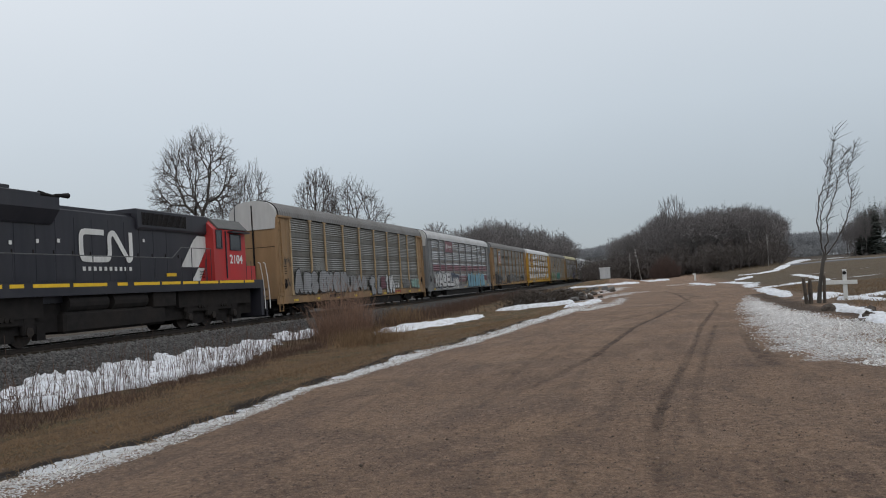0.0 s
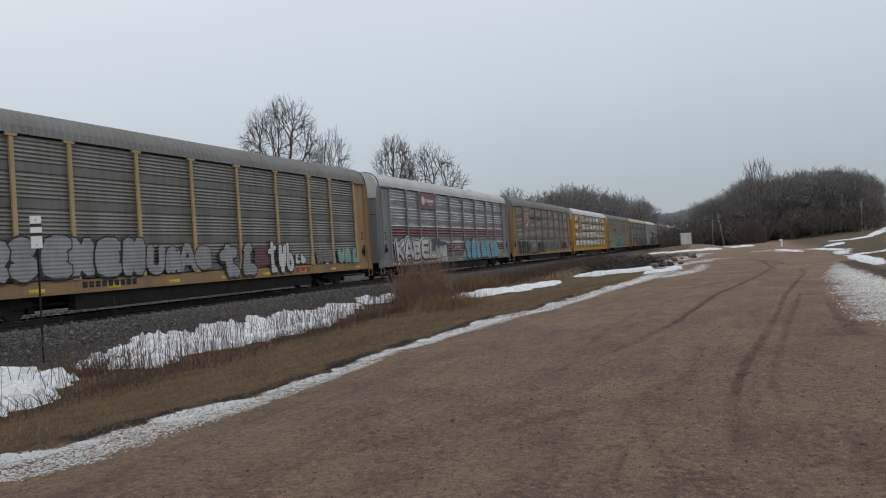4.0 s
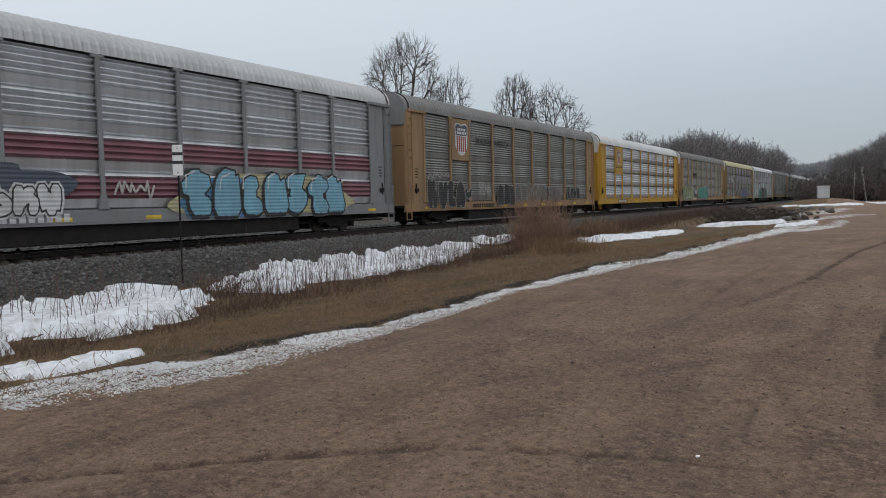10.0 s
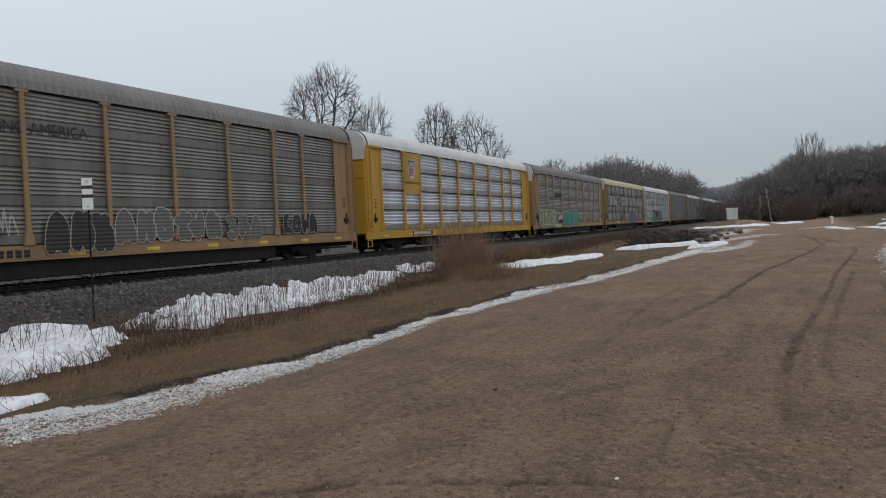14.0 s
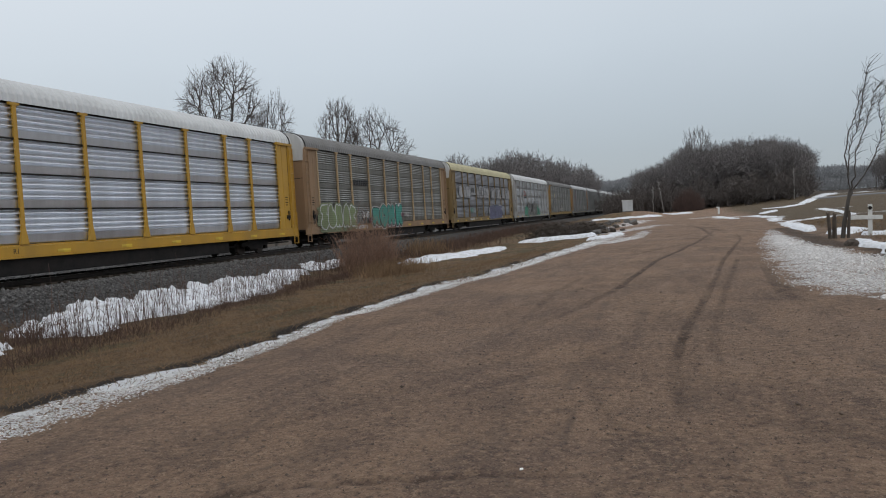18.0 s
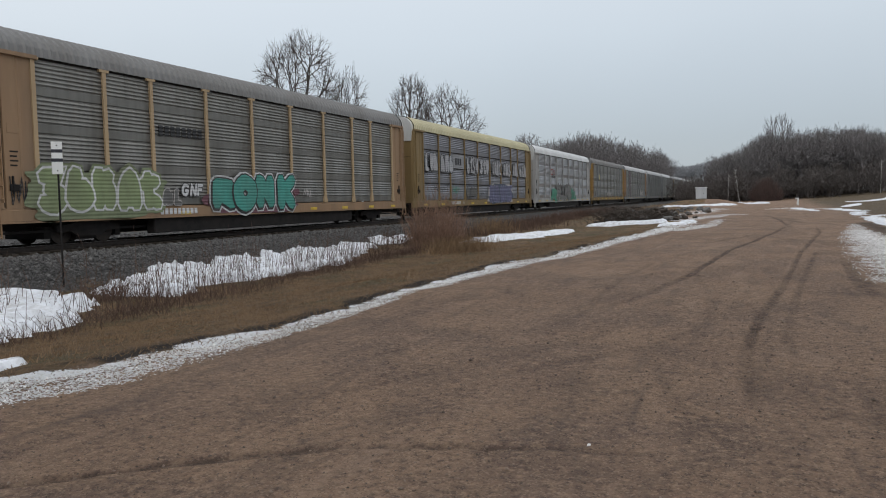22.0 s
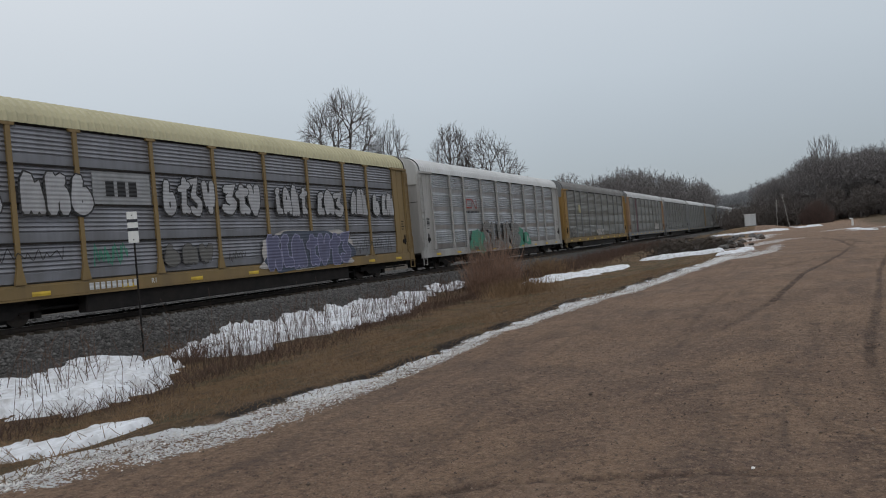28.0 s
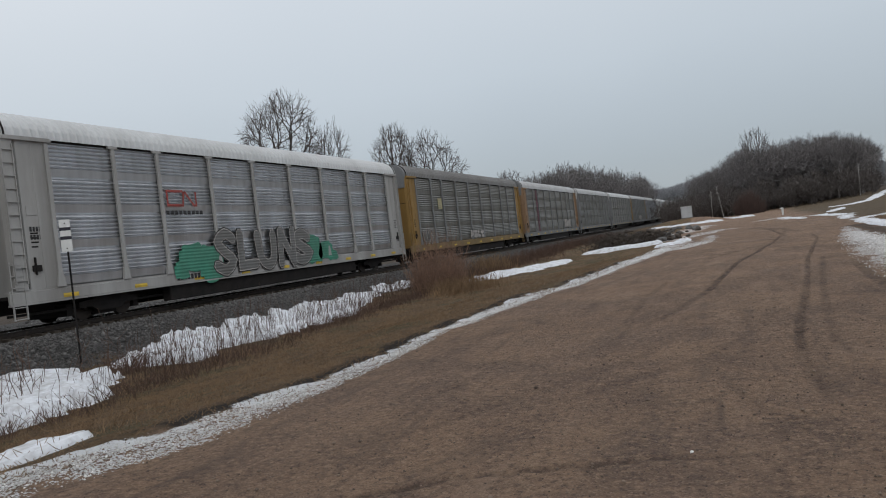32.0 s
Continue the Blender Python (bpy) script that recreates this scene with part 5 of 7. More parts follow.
def scribble(car, y0, y1, z0, z1, colour, seed, w=0.05, n=5, x=1.566):
    r = random.Random(seed)
    pts = [tuple(q) for q in rounded([(y0 + (y1 - y0) * (k / (3 * n)) + r.uniform(-0.06, 0.06), z0 + (z1 - z0) * (r.uniform(0.6, 1) if k % 2 else r.uniform(0, 0.4))) for k in range(3 * n)], 3)]
    part("scrawl", ribbon_bm(pts, w, x, 0.0003), SPRAY[colour], car, "thin sprayed scrawl")


def bars(car, name, y0, y1, z0, z1, n, material, x=1.53, label=""):
    p = (y1 - y0) / n
    if z0 < 1.0:  # markings on the side sill
        z0, z1 = z0 + 0.13, z1 + 0.13
    for k in range(n):
        part(name, shared((name, round(p, 3), round(z1 - z0, 3), material.name), lambda: boxes((0, 0.004, 0, p * 0.7, 0, z1 - z0)), material, name), material, car, label).location = (x, y0 + k * p, z0)


def words(car, text, y, z, size, material, x, label):
    cu = bpy.data.curves.new("lettering", "FONT")
    cu.body, cu.size, cu.extrude = text, size, 0.002
    t = new("lettering", cu)
    me = bpy.data.meshes.new_from_object(t)
    bpy.data.objects.remove(t)
    me.materials.append(material)
    ob = part("lettering", me, material, car, label)
    ob.matrix_basis = Matrix.Translation((x, y, z)) @ Matrix(((0, 0, 1, 0), (1, 0, 0, 0), (0, 1, 0, 0), (0, 0, 0, 1)))


def shield(car, y, z, s, x):
    """A shield emblem: blue head, red and white stripes, pale rim."""
    prof = [(-0.5, 0.45), (-0.3, 0.52), (0, 0.46), (0.3, 0.52), (0.5, 0.45), (0.46, -0.25), (0.25, -0.48), (0, -0.55), (-0.25, -0.48), (-0.46, -0.25)]

    def plate(k, xx, lo=-9, hi=9):
        bm = bmesh.new()
        bm.faces.new([bm.verts.new((xx, y + a * s * k, z + min(hi, max(lo, b)) * s * 1.15 * k)) for a, b in prof])
        return bm
    em = part("emblem", plate(1.0, x), SPRAY["white"], car, "shield emblem, blue over red stripes")
    part("emblem_head", plate(0.92, x + 0.004, 0.12, 9), SPRAY["navy"], em)
    for k in range(5):
        part("emblem_stripe", boxes((x + 0.004, x + 0.008, y + (-0.36 + 0.155 * k) * s, y + (-0.27 + 0.155 * k) * s, z - 0.47 * s, z + 0.1 * s)), SPRAY["red"], em)
    bars(em, "lettering_bar", y - 0.3 * s, y + 0.36 * s, z + 0.3 * s, z + 0.4 * s, 5, SPRAY["white"], x + 0.008)
    bars(em, "lettering_bar", y - 0.36 * s, y + 0.4 * s, z + 0.17 * s, z + 0.27 * s, 6, SPRAY["white"], x + 0.008)


A, B, C_, D, E, F, G, H, I = WAGONS[:9]
part("emblem", ribbon_bm([tuple(v) for v in rounded([(-11.7, 4.24), (-12.75, 4.24), (-12.93, 4.14), (-12.98, 3.95), (-12.98, 3.45), (-12.93, 3.26), (-12.75, 3.16), (-11.65, 3.16), (-11.46, 3.25), (-11.4, 3.45), (-11.4, 3.9), (-11.36, 4.14), (-11.2, 4.24), (-11.02, 4.12), (-10.38, 3.28), (-10.22, 3.16), (-10.1, 3.3), (-10.1, 3.7), (-10.1, 4.32)], 3)], 0.23, 1.054, 0.0002, False), M_WHITE, LOCO, "white bent-band emblem")
letters(A, "ARSENEN", -12.5, -4.5, 1.2, 2.75, "chrome", "black", 1, fat=0.42, fine=0.06, drop=0.03)
letters(A, "UaAg", -4.4, -0.7, 1.2, 2.4, "chrome", "black", 2, fat=0.3, fine=0.035)
piece(A, 0.0, 2.55, 0.82, 2.5, 2, "chrome", "black", 3, fine=0.06, drop=0.05)
part("graffiti_glow", blob_bm(2.4, 3.7, 1.28, 2.25, 1.562, random.Random(73)), SPRAY["maroon"], A, "soft cloud of sprayed paint")
piece(A, 3.5, 5.75, 0.88, 2.5, 3, "white", "black", 4, fine=0.06, drop=0.05)
piece(A, 5.75, 6.8, 1.3, 1.86, 2, "white", "black", 74, fine=0.03)
piece(A, 7.95, 9.8, 1.25, 2.0, 3, "weathered", "chrome", 75, fine=0.03)
piece(A, 10.2, 12.5, 1.15, 2.1, 3, "mint", "dull", 5, fine=0.04, drop=0.03)
scribble(A, 13.2, 13.7, 1.3, 2.1, "black", 6, 0.05, 3, 1.506)
scribble(A, -13.6, -12.8, 2.9, 3.7, "black", 7, 0.035, 4, 1.526)
scribble(A, -13.6, -12.8, 1.5, 2.3, "black", 77, 0.035, 4, 1.526)
bars(A, "lettering_bar", -7.4, -4.85, 0.8, 1.0, 9, SPRAY["black"], 1.535, "dark stencilled marking")
bars(A, "lettering_bar", 5.9, 7.4, 0.78, 0.98, 3, SPRAY["red"], 1.535, "red sprayed marking")
part("graffiti_glow", blob_bm(-12.0, -2.9, 0.95, 2.6, 1.564, random.Random(8)), SPRAY["navy"], B, "dark blue cloud of sprayed paint")
letters(B, "KABEL", -12.1, -5.0, 1.05, 2.55, "bright", "black", 9, fat=0.22, fine=0.07, rim="bright", drop=0.1, sway=0.05)
piece(B, -5.1, -2.9, 1.05, 2.0, 3, "bright", "black", 6, fine=0.05, x=1.57, rim="bright")
part("graffiti_glow", blob_bm(1.3, 10.9, 0.82, 2.35, 1.56, random.Random(10)), SPRAY["sand"], B, "pale yellow cloud of sprayed paint")
part("graffiti_glow", blob_bm(1.5, 5.0, 0.8, 2.2, 1.563, random.Random(12)), SPRAY["blue"], B, "blue cloud of sprayed paint")
piece(B, 1.6, 10.5, 0.8, 2.6, 7, "sky", "black", 15, fat=0.46, fine=0.075, drop=0.08, shine="white")
scribble(B, -1.15, 0.45, 1.54, 2.19, "pale", 11, 0.08, 4)
bars(B, "lettering_bar", -5.0, -2.6, 0.74, 0.98, 9, SPRAY["white"], 1.535, "white stencilled marking")
bm_ = bmesh.new()
disc(bm_, 1.552, 1.557, -6.95, 5.3, 0.3, 20)
part("emblem", bm_, SPRAY["white"], B, "white round emblem")
bars(B, "lettering_bar", -6.5, -5.0, 5.18, 5.42, 7, SPRAY["white"], 1.552)
bars(B, "lettering_bar", -6.0, -5.2, 5.0, 5.06, 8, SPRAY["white"], 1.552)
piece(C_, -12.45, -8.35, 0.8, 2.5, 4, "black", "pale", 12, fat=0.46, fine=0.035)
piece(C_, -8.3, -7.5, 1.3, 2.05, 1, "black", "pale", 13, fat=0.44, fine=0.035)
scribble(C_, -6.55, -4.9, 1.35, 2.5, "pale", 14, 0.05, 5)
scribble(C_, -12.4, -9.9, 2.5, 2.85, "pale", 15, 0.05, 4)
piece(C_, -4.1, -1.4, 0.85, 2.35, 3, "black", "pale", 16, fat=0.42, fine=0.03)
piece(C_, -1.4, 3.9, 1.1, 2.4, 6, "dull", "pale", 76, fat=0.36, fine=0.042)
piece(C_, 4.2, 6.5, 1.1, 2.2, 3, "dull", "pale", 79, fine=0.028)
piece(C_, 7.9, 10.7, 1.2, 2.25, 4, "black", "pale", 17, fine=0.03)
shield(C_, -8.62, 4.76, 1.5, 1.556)
words(C_, "BUILDING AMERICA", -6.75, 4.6, 0.5, SPRAY["black"], 1.512, "dark slogan lettering")
bars(C_, "lettering_bar", -7.3, -4.5, 0.74, 0.96, 10, SPRAY["black"], 1.535)
shield(D, -8.82, 4.9, 0.98, 1.556)
words(D, "BUILDING AMERICA", -9.75, 3.98, 0.23, SPRAY["black"], 1.556, "dark slogan lettering")
part("marking_field", boxes((1.53, 1.534, -8.97, -6.1, 0.85, 1.13)), SPRAY["black"], D)
bars(D, "lettering_bar", -8.8, -6.3, 0.76, 0.96, 9, SPRAY["white"], 1.537, "white stencilled marking")
words(D, "R1", -5.05, 0.92, 0.24, SPRAY["black"], 1.524, "black stencilled marking")
part("graffiti_glow", blob_bm(-13.2, -7.2, 0.8, 2.4, 1.56, random.Random(18)), SPRAY["moss"], E, "olive cloud of sprayed paint")
piece(E, -12.7, -7.4, 1.0, 2.6, 5, "lime", "white", 18, fat=0.42, fine=0.085, rim="moss")
piece(E, -7.3, -6.3, 1.2, 1.9, 2, "dull", "pale", 19, fine=0.03)
letters(E, "GNF", -6.3, -5.0, 1.55, 2.1, "white", "black", 21, fat=0.26, fine=0.04)
part("graffiti_glow", blob_bm(-4.7, 2.0, 0.82, 2.0, 1.56, random.Random(20)), SPRAY["maroon"], E, "dull maroon cloud of sprayed paint")
letters(E, "RONK", -4.5, 1.6, 0.85, 2.65, "teal", "black", 20, fat=0.34, fine=0.06, rim="white", drop=0.05, sway=0.12)
scribble(E, 2.45, 3.2, 1.5, 2.0, "pale", 21, 0.06, 3)
scribble(E, -13.6, -12.8, 1.3, 2.2, "black", 22, 0.04, 5, 1.526)
bars(E, "lettering_bar", -7.3, -4.8, 3.85, 4.25, 8, SPRAY["black"], 1.51, "dark lettering, worn")
bars(E, "lettering_bar", -7.4, -5.3, 0.76, 0.98, 9, SPRAY["white"], 1.535)
for k_, (a_, b_, n_) in enumerate(((-12.5, -10.2, 3), (-9.6, -7.2, 3), (-4.3, -1.6, 4), (-1.3, 1.1, 3), (2.0, 4.3, 4), (4.95, 7.35, 3), (8.0, 9.6, 3), (10.2, 12.4, 3))):
    piece(F, a_, b_, 3.2, 4.65 - 0.1 * (k_ % 2), n_, "silver", "black", 30 + k_, fat=0.36, fine=0.05, drop=0.02)
part("marking_field", boxes((1.505, 1.51, -7.1, -4.75, 3.55, 4.65)), SPRAY["chrome"], F, "pale patch with dark marking")
bars(F, "lettering_bar", -6.6, -5.2, 3.85, 4.35, 3, SPRAY["black"], 1.513)
part("graffiti_glow", blob_bm(0.9, 7.9, 0.86, 2.55, 1.559, random.Random(48)), SPRAY["pale"], F, "pale edge of a sprayed cloud")
part("graffiti_glow", blob_bm(1.1, 7.7, 0.84, 2.5, 1.562, random.Random(47)), SPRAY["navy"], F, "dark violet cloud of sprayed paint")
piece(F, 1.2, 7.6, 0.9, 2.5, 7, "violet", "lilac", 40, fat=0.36, fine=0.055)
scribble(F, -7.3, -5.9, 1.55, 2.35, "green", 41, 0.05, 6)
piece(F, -4.4, -2.0, 1.4, 2.25, 3, "dull", "black", 42, fine=0.025)
scribble(F, -1.1, -0.05, 1.4, 1.95, "black", 45, 0.03, 4)
scribble(F, -10.9, -8.2, 1.8, 2.3, "black", 43, 0.03, 6)
scribble(F, 8.2, 11.9, 1.3, 2.3, "black", 44, 0.03, 7)
bars(F, "lettering_bar", -7.55, -5.6, 0.76, 0.98, 9, SPRAY["white"], 1.535, "white stencilled marking")
words(F, "R1", -5.05, 0.92, 0.24, SPRAY["white"], 1.524, "white stencilled marking")
for y_, z_, w_, h_ in ((-6.3, 1.75, 1.5, 1.1), (-5.2, 1.5, 1.6, 1.5), (3.0, 1.6, 1.5, 1.4), (4.2, 1.5, 1.5, 0.9), (4.9, 1.2, 1.0, 0.5), (-7.0, 1.3, 0.8, 0.7)):
    part("graffiti_glow", blob_bm(y_ - w_ / 2, y_ + w_ / 2, z_ - h_ / 2, z_ + h_ / 2, 1.558 + 0.001 * w_, random.Random(int(60 + y_))), SPRAY["green"], G, "green cloud of sprayed paint")
letters(G, "SLUNS", -5.1, 2.8, 0.8, 2.9, "weathered", "pale", 50, fat=0.22, fine=0.04, rim="black", sway=0.08)
for row_ in ([(-6.4, 4.4), (-7.3, 4.4), (-7.3, 3.85), (-6.45, 3.85), (-6.35, 4.4)], [(-6.3, 4.4), (-5.8, 3.85), (-5.65, 3.85), (-5.65, 4.4)]):
    part("emblem", ribbon_bm(row_, 0.1, 1.512, 0.0006, False), SPRAY["red"], G, "red block emblem")
bars(G, "lettering_bar", -7.45, -5.25, 3.48, 3.64, 9, SPRAY["black"], 1.51)
bars(G, "lettering_bar", -13.55, -13.1, 3.0, 3.15, 4, SPRAY["black"], 1.506)
bars(G, "lettering_bar", -13.55, -13.1, 2.75, 2.9, 4, SPRAY["black"], 1.506)
bars(G, "lettering_bar", -7.3, -5.7, 0.8, 1.0, 8, SPRAY["black"], 1.535)
piece(H, -12.3, -10.6, 1.2, 2.3, 3, "dull", "pale", 60, fine=0.04)
piece(H, -2.2, 1.2, 1.25, 2.0, 4, "pale", "chrome", 61, fine=0.02)
part("emblem", boxes((1.506, 1.51, -8.7, -7.9, 3.7, 4.5)), SPRAY["sand"], H, "faded yellow square emblem")
piece(I, 5.0, 8.6, 1.3, 2.5, 3, "pale", "dull", 62)
part("painted_stripe", boxes((1.506, 1.51, -8.6, -8.0, 1.2, 5.8)), SPRAY["maroon"], I, "faded red upright stripe")
piece(WAGONS[5 + 6], -3, 2.5, 1.2, 2.4, 4, "pale", "chrome", 63)
for car_ in WAGONS[:11]:
    for y_ in (-12.3, -9.2, -6.0, -2.9, 0.3, 3.4, 6.6, 9.7, 12.6):
        part("reflector", shared("reflector", lambda: boxes((0, 0.006, -0.3, 0.3, 0, 0.13)), SPRAY["yellow"], "reflector"), SPRAY["yellow"], car_).location = (1.522, y_, 0.86)
# ---- trees ----
def grow_tree(seed, height_m, rx, base, lean=(0.0, 0.0), n=900, step=0.4, narrow=0.35, tip=0.012, power=2.15, twigs=3, twig_len=0.7, droop=0.0, up=0.13):
    """A bare tree grown towards points in its crown's envelope. Returns starts, ends, radii of its pieces."""
    g = np.random.default_rng(seed)
    pts = []
    while len(pts) < n:
        u = g.uniform(-1, 1, 3)
        h = (u[2] + 1) / 2
        w = (1 - narrow * h) * min(1.0, 0.3 + 1.9 * h) * math.sqrt(max(0.0, 1 - (max(0.0, h - 0.42) / 0.6) ** 2))
        if u[0] ** 2 + u[1] ** 2 < w * w and h ** 2 < 1:
            z = base + h * (height_m - base - twig_len * 0.6)
            lump = 0.17 * math.sin(5 * u[0] + seed) + 0.13 * math.sin(6 * u[1] + 2 * seed) + 0.08 * math.sin(9 * u[2] + seed)
            pts.append((u[0] * rx * (1 + lump) + lean[0] * z, u[1] * rx * (1 + lump) + lean[1] * z, z * (1 + 0.1 * lump)))
    P = np.array(pts)
    nodes, par = [np.array([0, 0, -0.2])], [-1]
    z = -0.2
    while z < base * 0.9:
        z += step
        nodes.append(np.array([lean[0] * z + g.normal(0, 0.03), lean[1] * z + g.normal(0, 0.03), z]))
        par.append(len(nodes) - 2)
    N = np.array(nodes)
    near = np.argmin(np.linalg.norm(P[:, None] - N[None], axis=2), axis=1)
    dist = np.linalg.norm(P - N[near], axis=1)
    alive = np.ones(len(P), bool)
    count = np.zeros(20000, int)
    for _ in range(90):
        idx = np.nonzero(alive)[0]
        if not len(idx):
            break
        d = P[idx] - N[near[idx]]
        d /= np.maximum(np.linalg.norm(d, axis=1, keepdims=True), 1e-6)
        acc = np.zeros((len(N), 3))
        np.add.at(acc, near[idx], d)
        who = np.unique(near[idx])
        spent = who[count[who] >= 4]
        if len(spent):
            alive[np.isin(near, spent)] = False
            who = who[count[who] < 4]
            if not len(who):
                continue
        count[who] += 1
        v = acc[who]
        v /= np.maximum(np.linalg.norm(v, axis=1, keepdims=True), 1e-6)
        v += g.normal(0, 0.06, v.shape) + np.array([0, 0, up])
        v /= np.linalg.norm(v, axis=1, keepdims=True)
        fresh = N[who] + v * step
        k0 = len(N)
        N = np.concatenate([N, fresh])
        par += who.tolist()
        dd = np.linalg.norm(P[idx][:, None] - fresh[None], axis=2)
        j = np.argmin(dd, axis=1)
        dm = dd[np.arange(len(idx)), j]
        better = dm < dist[idx]
        near[idx[better]] = k0 + j[better]
        dist[idx[better]] = dm[better]
        alive &= dist > step * 1.25
        if len(N) > 9000:
            break
    par = np.array(par)
    w = np.zeros(len(N))
    kids = np.bincount(par[1:], minlength=len(N))
    for i in range(len(N) - 1, 0, -1):
        if kids[i] == 0:
            w[i] = 1.0
        w[par[i]] += w[i]
    r = tip * np.maximum(w, 1) ** (1 / power)
    s, e, r0, r1 = N[par[1:]], N[1:], r[par[1:]] * 0.97, r[1:]
    r0 = np.minimum(r0, r1 * 1.8)
    # fine twigs at the ends and along thin wood
    thin = np.nonzero((w[1:] <= 3))[0] + 1
    src = np.repeat(thin, twigs)
    away = N[src] - N[par[src]]
    away /= np.maximum(np.linalg.norm(away, axis=1, keepdims=True), 1e-6)
    v = away + g.normal(0, 0.42, away.shape) + np.array([0, 0, 0.42 - droop])
    v /= np.linalg.norm(v, axis=1, keepdims=True)
    t1 = N[src] + v * (twig_len * g.uniform(0.4, 1.1, (len(src), 1)))
    return np.concatenate([s, N[src]]), np.concatenate([e, t1]), np.concatenate([r0, np.full(len(src), tip * 0.85)]), np.concatenate([r1, np.full(len(src), tip * 0.5)])


def dome_tree(seed, height_m, rx, base, tips=1200, tip=0.02, lean=0.0, skew=0.0, wide=0.45, shell=0.5, reach=0.36, side=2, twig=0.55, power=2.3):
    """A bare tree whose limbs fan out from a short trunk and split again and again towards tips that fill a dome.
    wide: the height of the crown's widest place; lean and skew shift its top and its foot sideways."""
    g = np.random.default_rng(seed)
    n = tips
    a, u = g.uniform(0, 6.2832, n), g.uniform(-0.75, 1, n)
    q = (shell + (1 - shell) * g.random(n)) ** 0.7
    lump = 1 + 0.1 * np.sin(3 * a + seed) * np.cos(2.5 * u + seed) + 0.07 * np.sin(7 * a + 2 * seed) + g.normal(0, 0.035, n)
    rad = np.sqrt(1 - np.abs(u) ** 1.7) * q * lump
    zc = base + (height_m - base) * wide
    z = np.where(u > 0, zc + u * (height_m - zc) * q * lump, zc + u * (zc - base) * 0.95 * q)
    f = (z - base) / (height_m - base)
    P = np.stack([rad * rx * np.cos(a) + lean * f ** 1.5 + skew * (1 - f) * np.cos(a), rad * rx * np.sin(a), z], 1)
    S, E_, R0, R1 = [], [], [], []

    def limb(p, q2, r0, r1, bend):
        mid = (p + q2) / 2 + bend
        S.extend((p, mid)), E_.extend((mid, q2)), R0.extend((r0, (r0 + r1) / 2)), R1.extend(((r0 + r1) / 2, r1))

    def split(p, r_in, idx):
        pts = P[idx]
        if len(idx) == 1:
            length = np.linalg.norm(pts[0] - p)
            limb(p, pts[0], min(r_in, tip * 1.1), tip * 0.5, np.array([0, 0, -0.03]) * length)
            for _ in range(side):
                at = p + (pts[0] - p) * g.uniform(0.25, 0.8)
                v = (pts[0] - p) / max(length, 1e-6) + g.normal(0, 0.48, 3) + np.array([0, 0, 0.1])
                S.append(at), E_.append(at + v / np.linalg.norm(v) * twig * g.uniform(0.5, 1.2)), R0.append(tip * 0.7), R1.append(tip * 0.4)
            return
        c = pts.mean(0)
        r1 = tip * len(idx) ** (1 / power)
        k = reach * g.uniform(0.8, 1.2) * (1.0 if len(idx) > 8 else 1.25)
        node = p + (c - p) * k
        node = node + g.normal(0, 0.016, 3) * np.linalg.norm(c - p)
        limb(p, node, min(r_in, r1 * 1.15), r1, g.normal(0, 0.022, 3) * np.linalg.norm(node - p))
        d = (pts - p) / np.maximum(np.linalg.norm(pts - p, axis=1, keepdims=True), 1e-6)
        d = d - d.mean(0)
        axis_ = np.linalg.svd(d, full_matrices=False)[2][0]
        key = d @ axis_ + g.normal(0, 0.03, len(idx))
        order = np.argsort(key)
        cut = int(np.clip(round(len(idx) * g.uniform(0.36, 0.64)), 1, len(idx) - 1))
        split(node, r1, idx[order[:cut]])
        split(node, r1, idx[order[cut:]])

    r_t = tip * n ** (1 / power)
    p = np.array([0.0, 0.0, -0.2])
    for i in range(4):
        q2 = np.array([g.normal(0, 0.04), g.normal(0, 0.04), base * 0.8 * (i + 1) / 4])
        S.append(p), E_.append(q2), R0.append(r_t * (1.25 - 0.06 * i)), R1.append(r_t * (1.19 - 0.06 * i))
        p = q2
    split(p, r_t, np.arange(n))
    return np.array(S), np.array(E_), np.array(R0), np.array(R1)


def bare_tree(x, y, label, seed, height_m, rx, base, thick=0.09, bark=None, wood=None, **kw):
    t = tagged(new("tree"), label, "tree", "bare trees")
    t.location = (x, y, float(height(x, y)))
    s, e, r0, r1 = (dome_tree if "tips" in kw else grow_tree)(seed, height_m, rx, base, **kw)
    a = r0 > thick
    v, q = prisms(s[a], e[a], r0[a], r1[a], 7)
    part("trunk", fast_mesh("trunk", v, q, bark or M_BARK), M_BARK, t)
    v, q = prisms(s[~a], e[~a], r0[~a], r1[~a], 3)
    part("crown", fast_mesh("crown", v, q, wood or M_TWIG), M_TWIG, t, "bare branching twigs")
    return t


def polar(az, d):
    """A place by bearing from the lot's standpoint, in degrees to the left of the track's line, and distance."""
    return -d * math.sin(radians(az)), d * math.cos(radians(az))


bare_tree(*polar(33.0, 78), "large bare deciduous tree beyond the railway line", 11, 19.2, 4.5, 8.0, tips=1300, tip=0.019, lean=0.9, wide=0.42, twig=0.8, shell=0.6, reach=0.33, power=3.0)
bare_tree(*polar(29.5, 82), "slender bare tree beyond the railway line", 23, 16.6, 2.3, 7.0, tips=300, tip=0.019, lean=1.2, wide=0.5, twig=0.75, shell=0.6, reach=0.33, power=3.0)
bare_tree(*polar(24.5, 100), "bare deciduous tree beyond the railway line", 5, 18.7, 3.1, 7.2, tips=600, tip=0.023, lean=0.4, wide=0.5, twig=0.9, shell=0.6, reach=0.33, power=3.0)
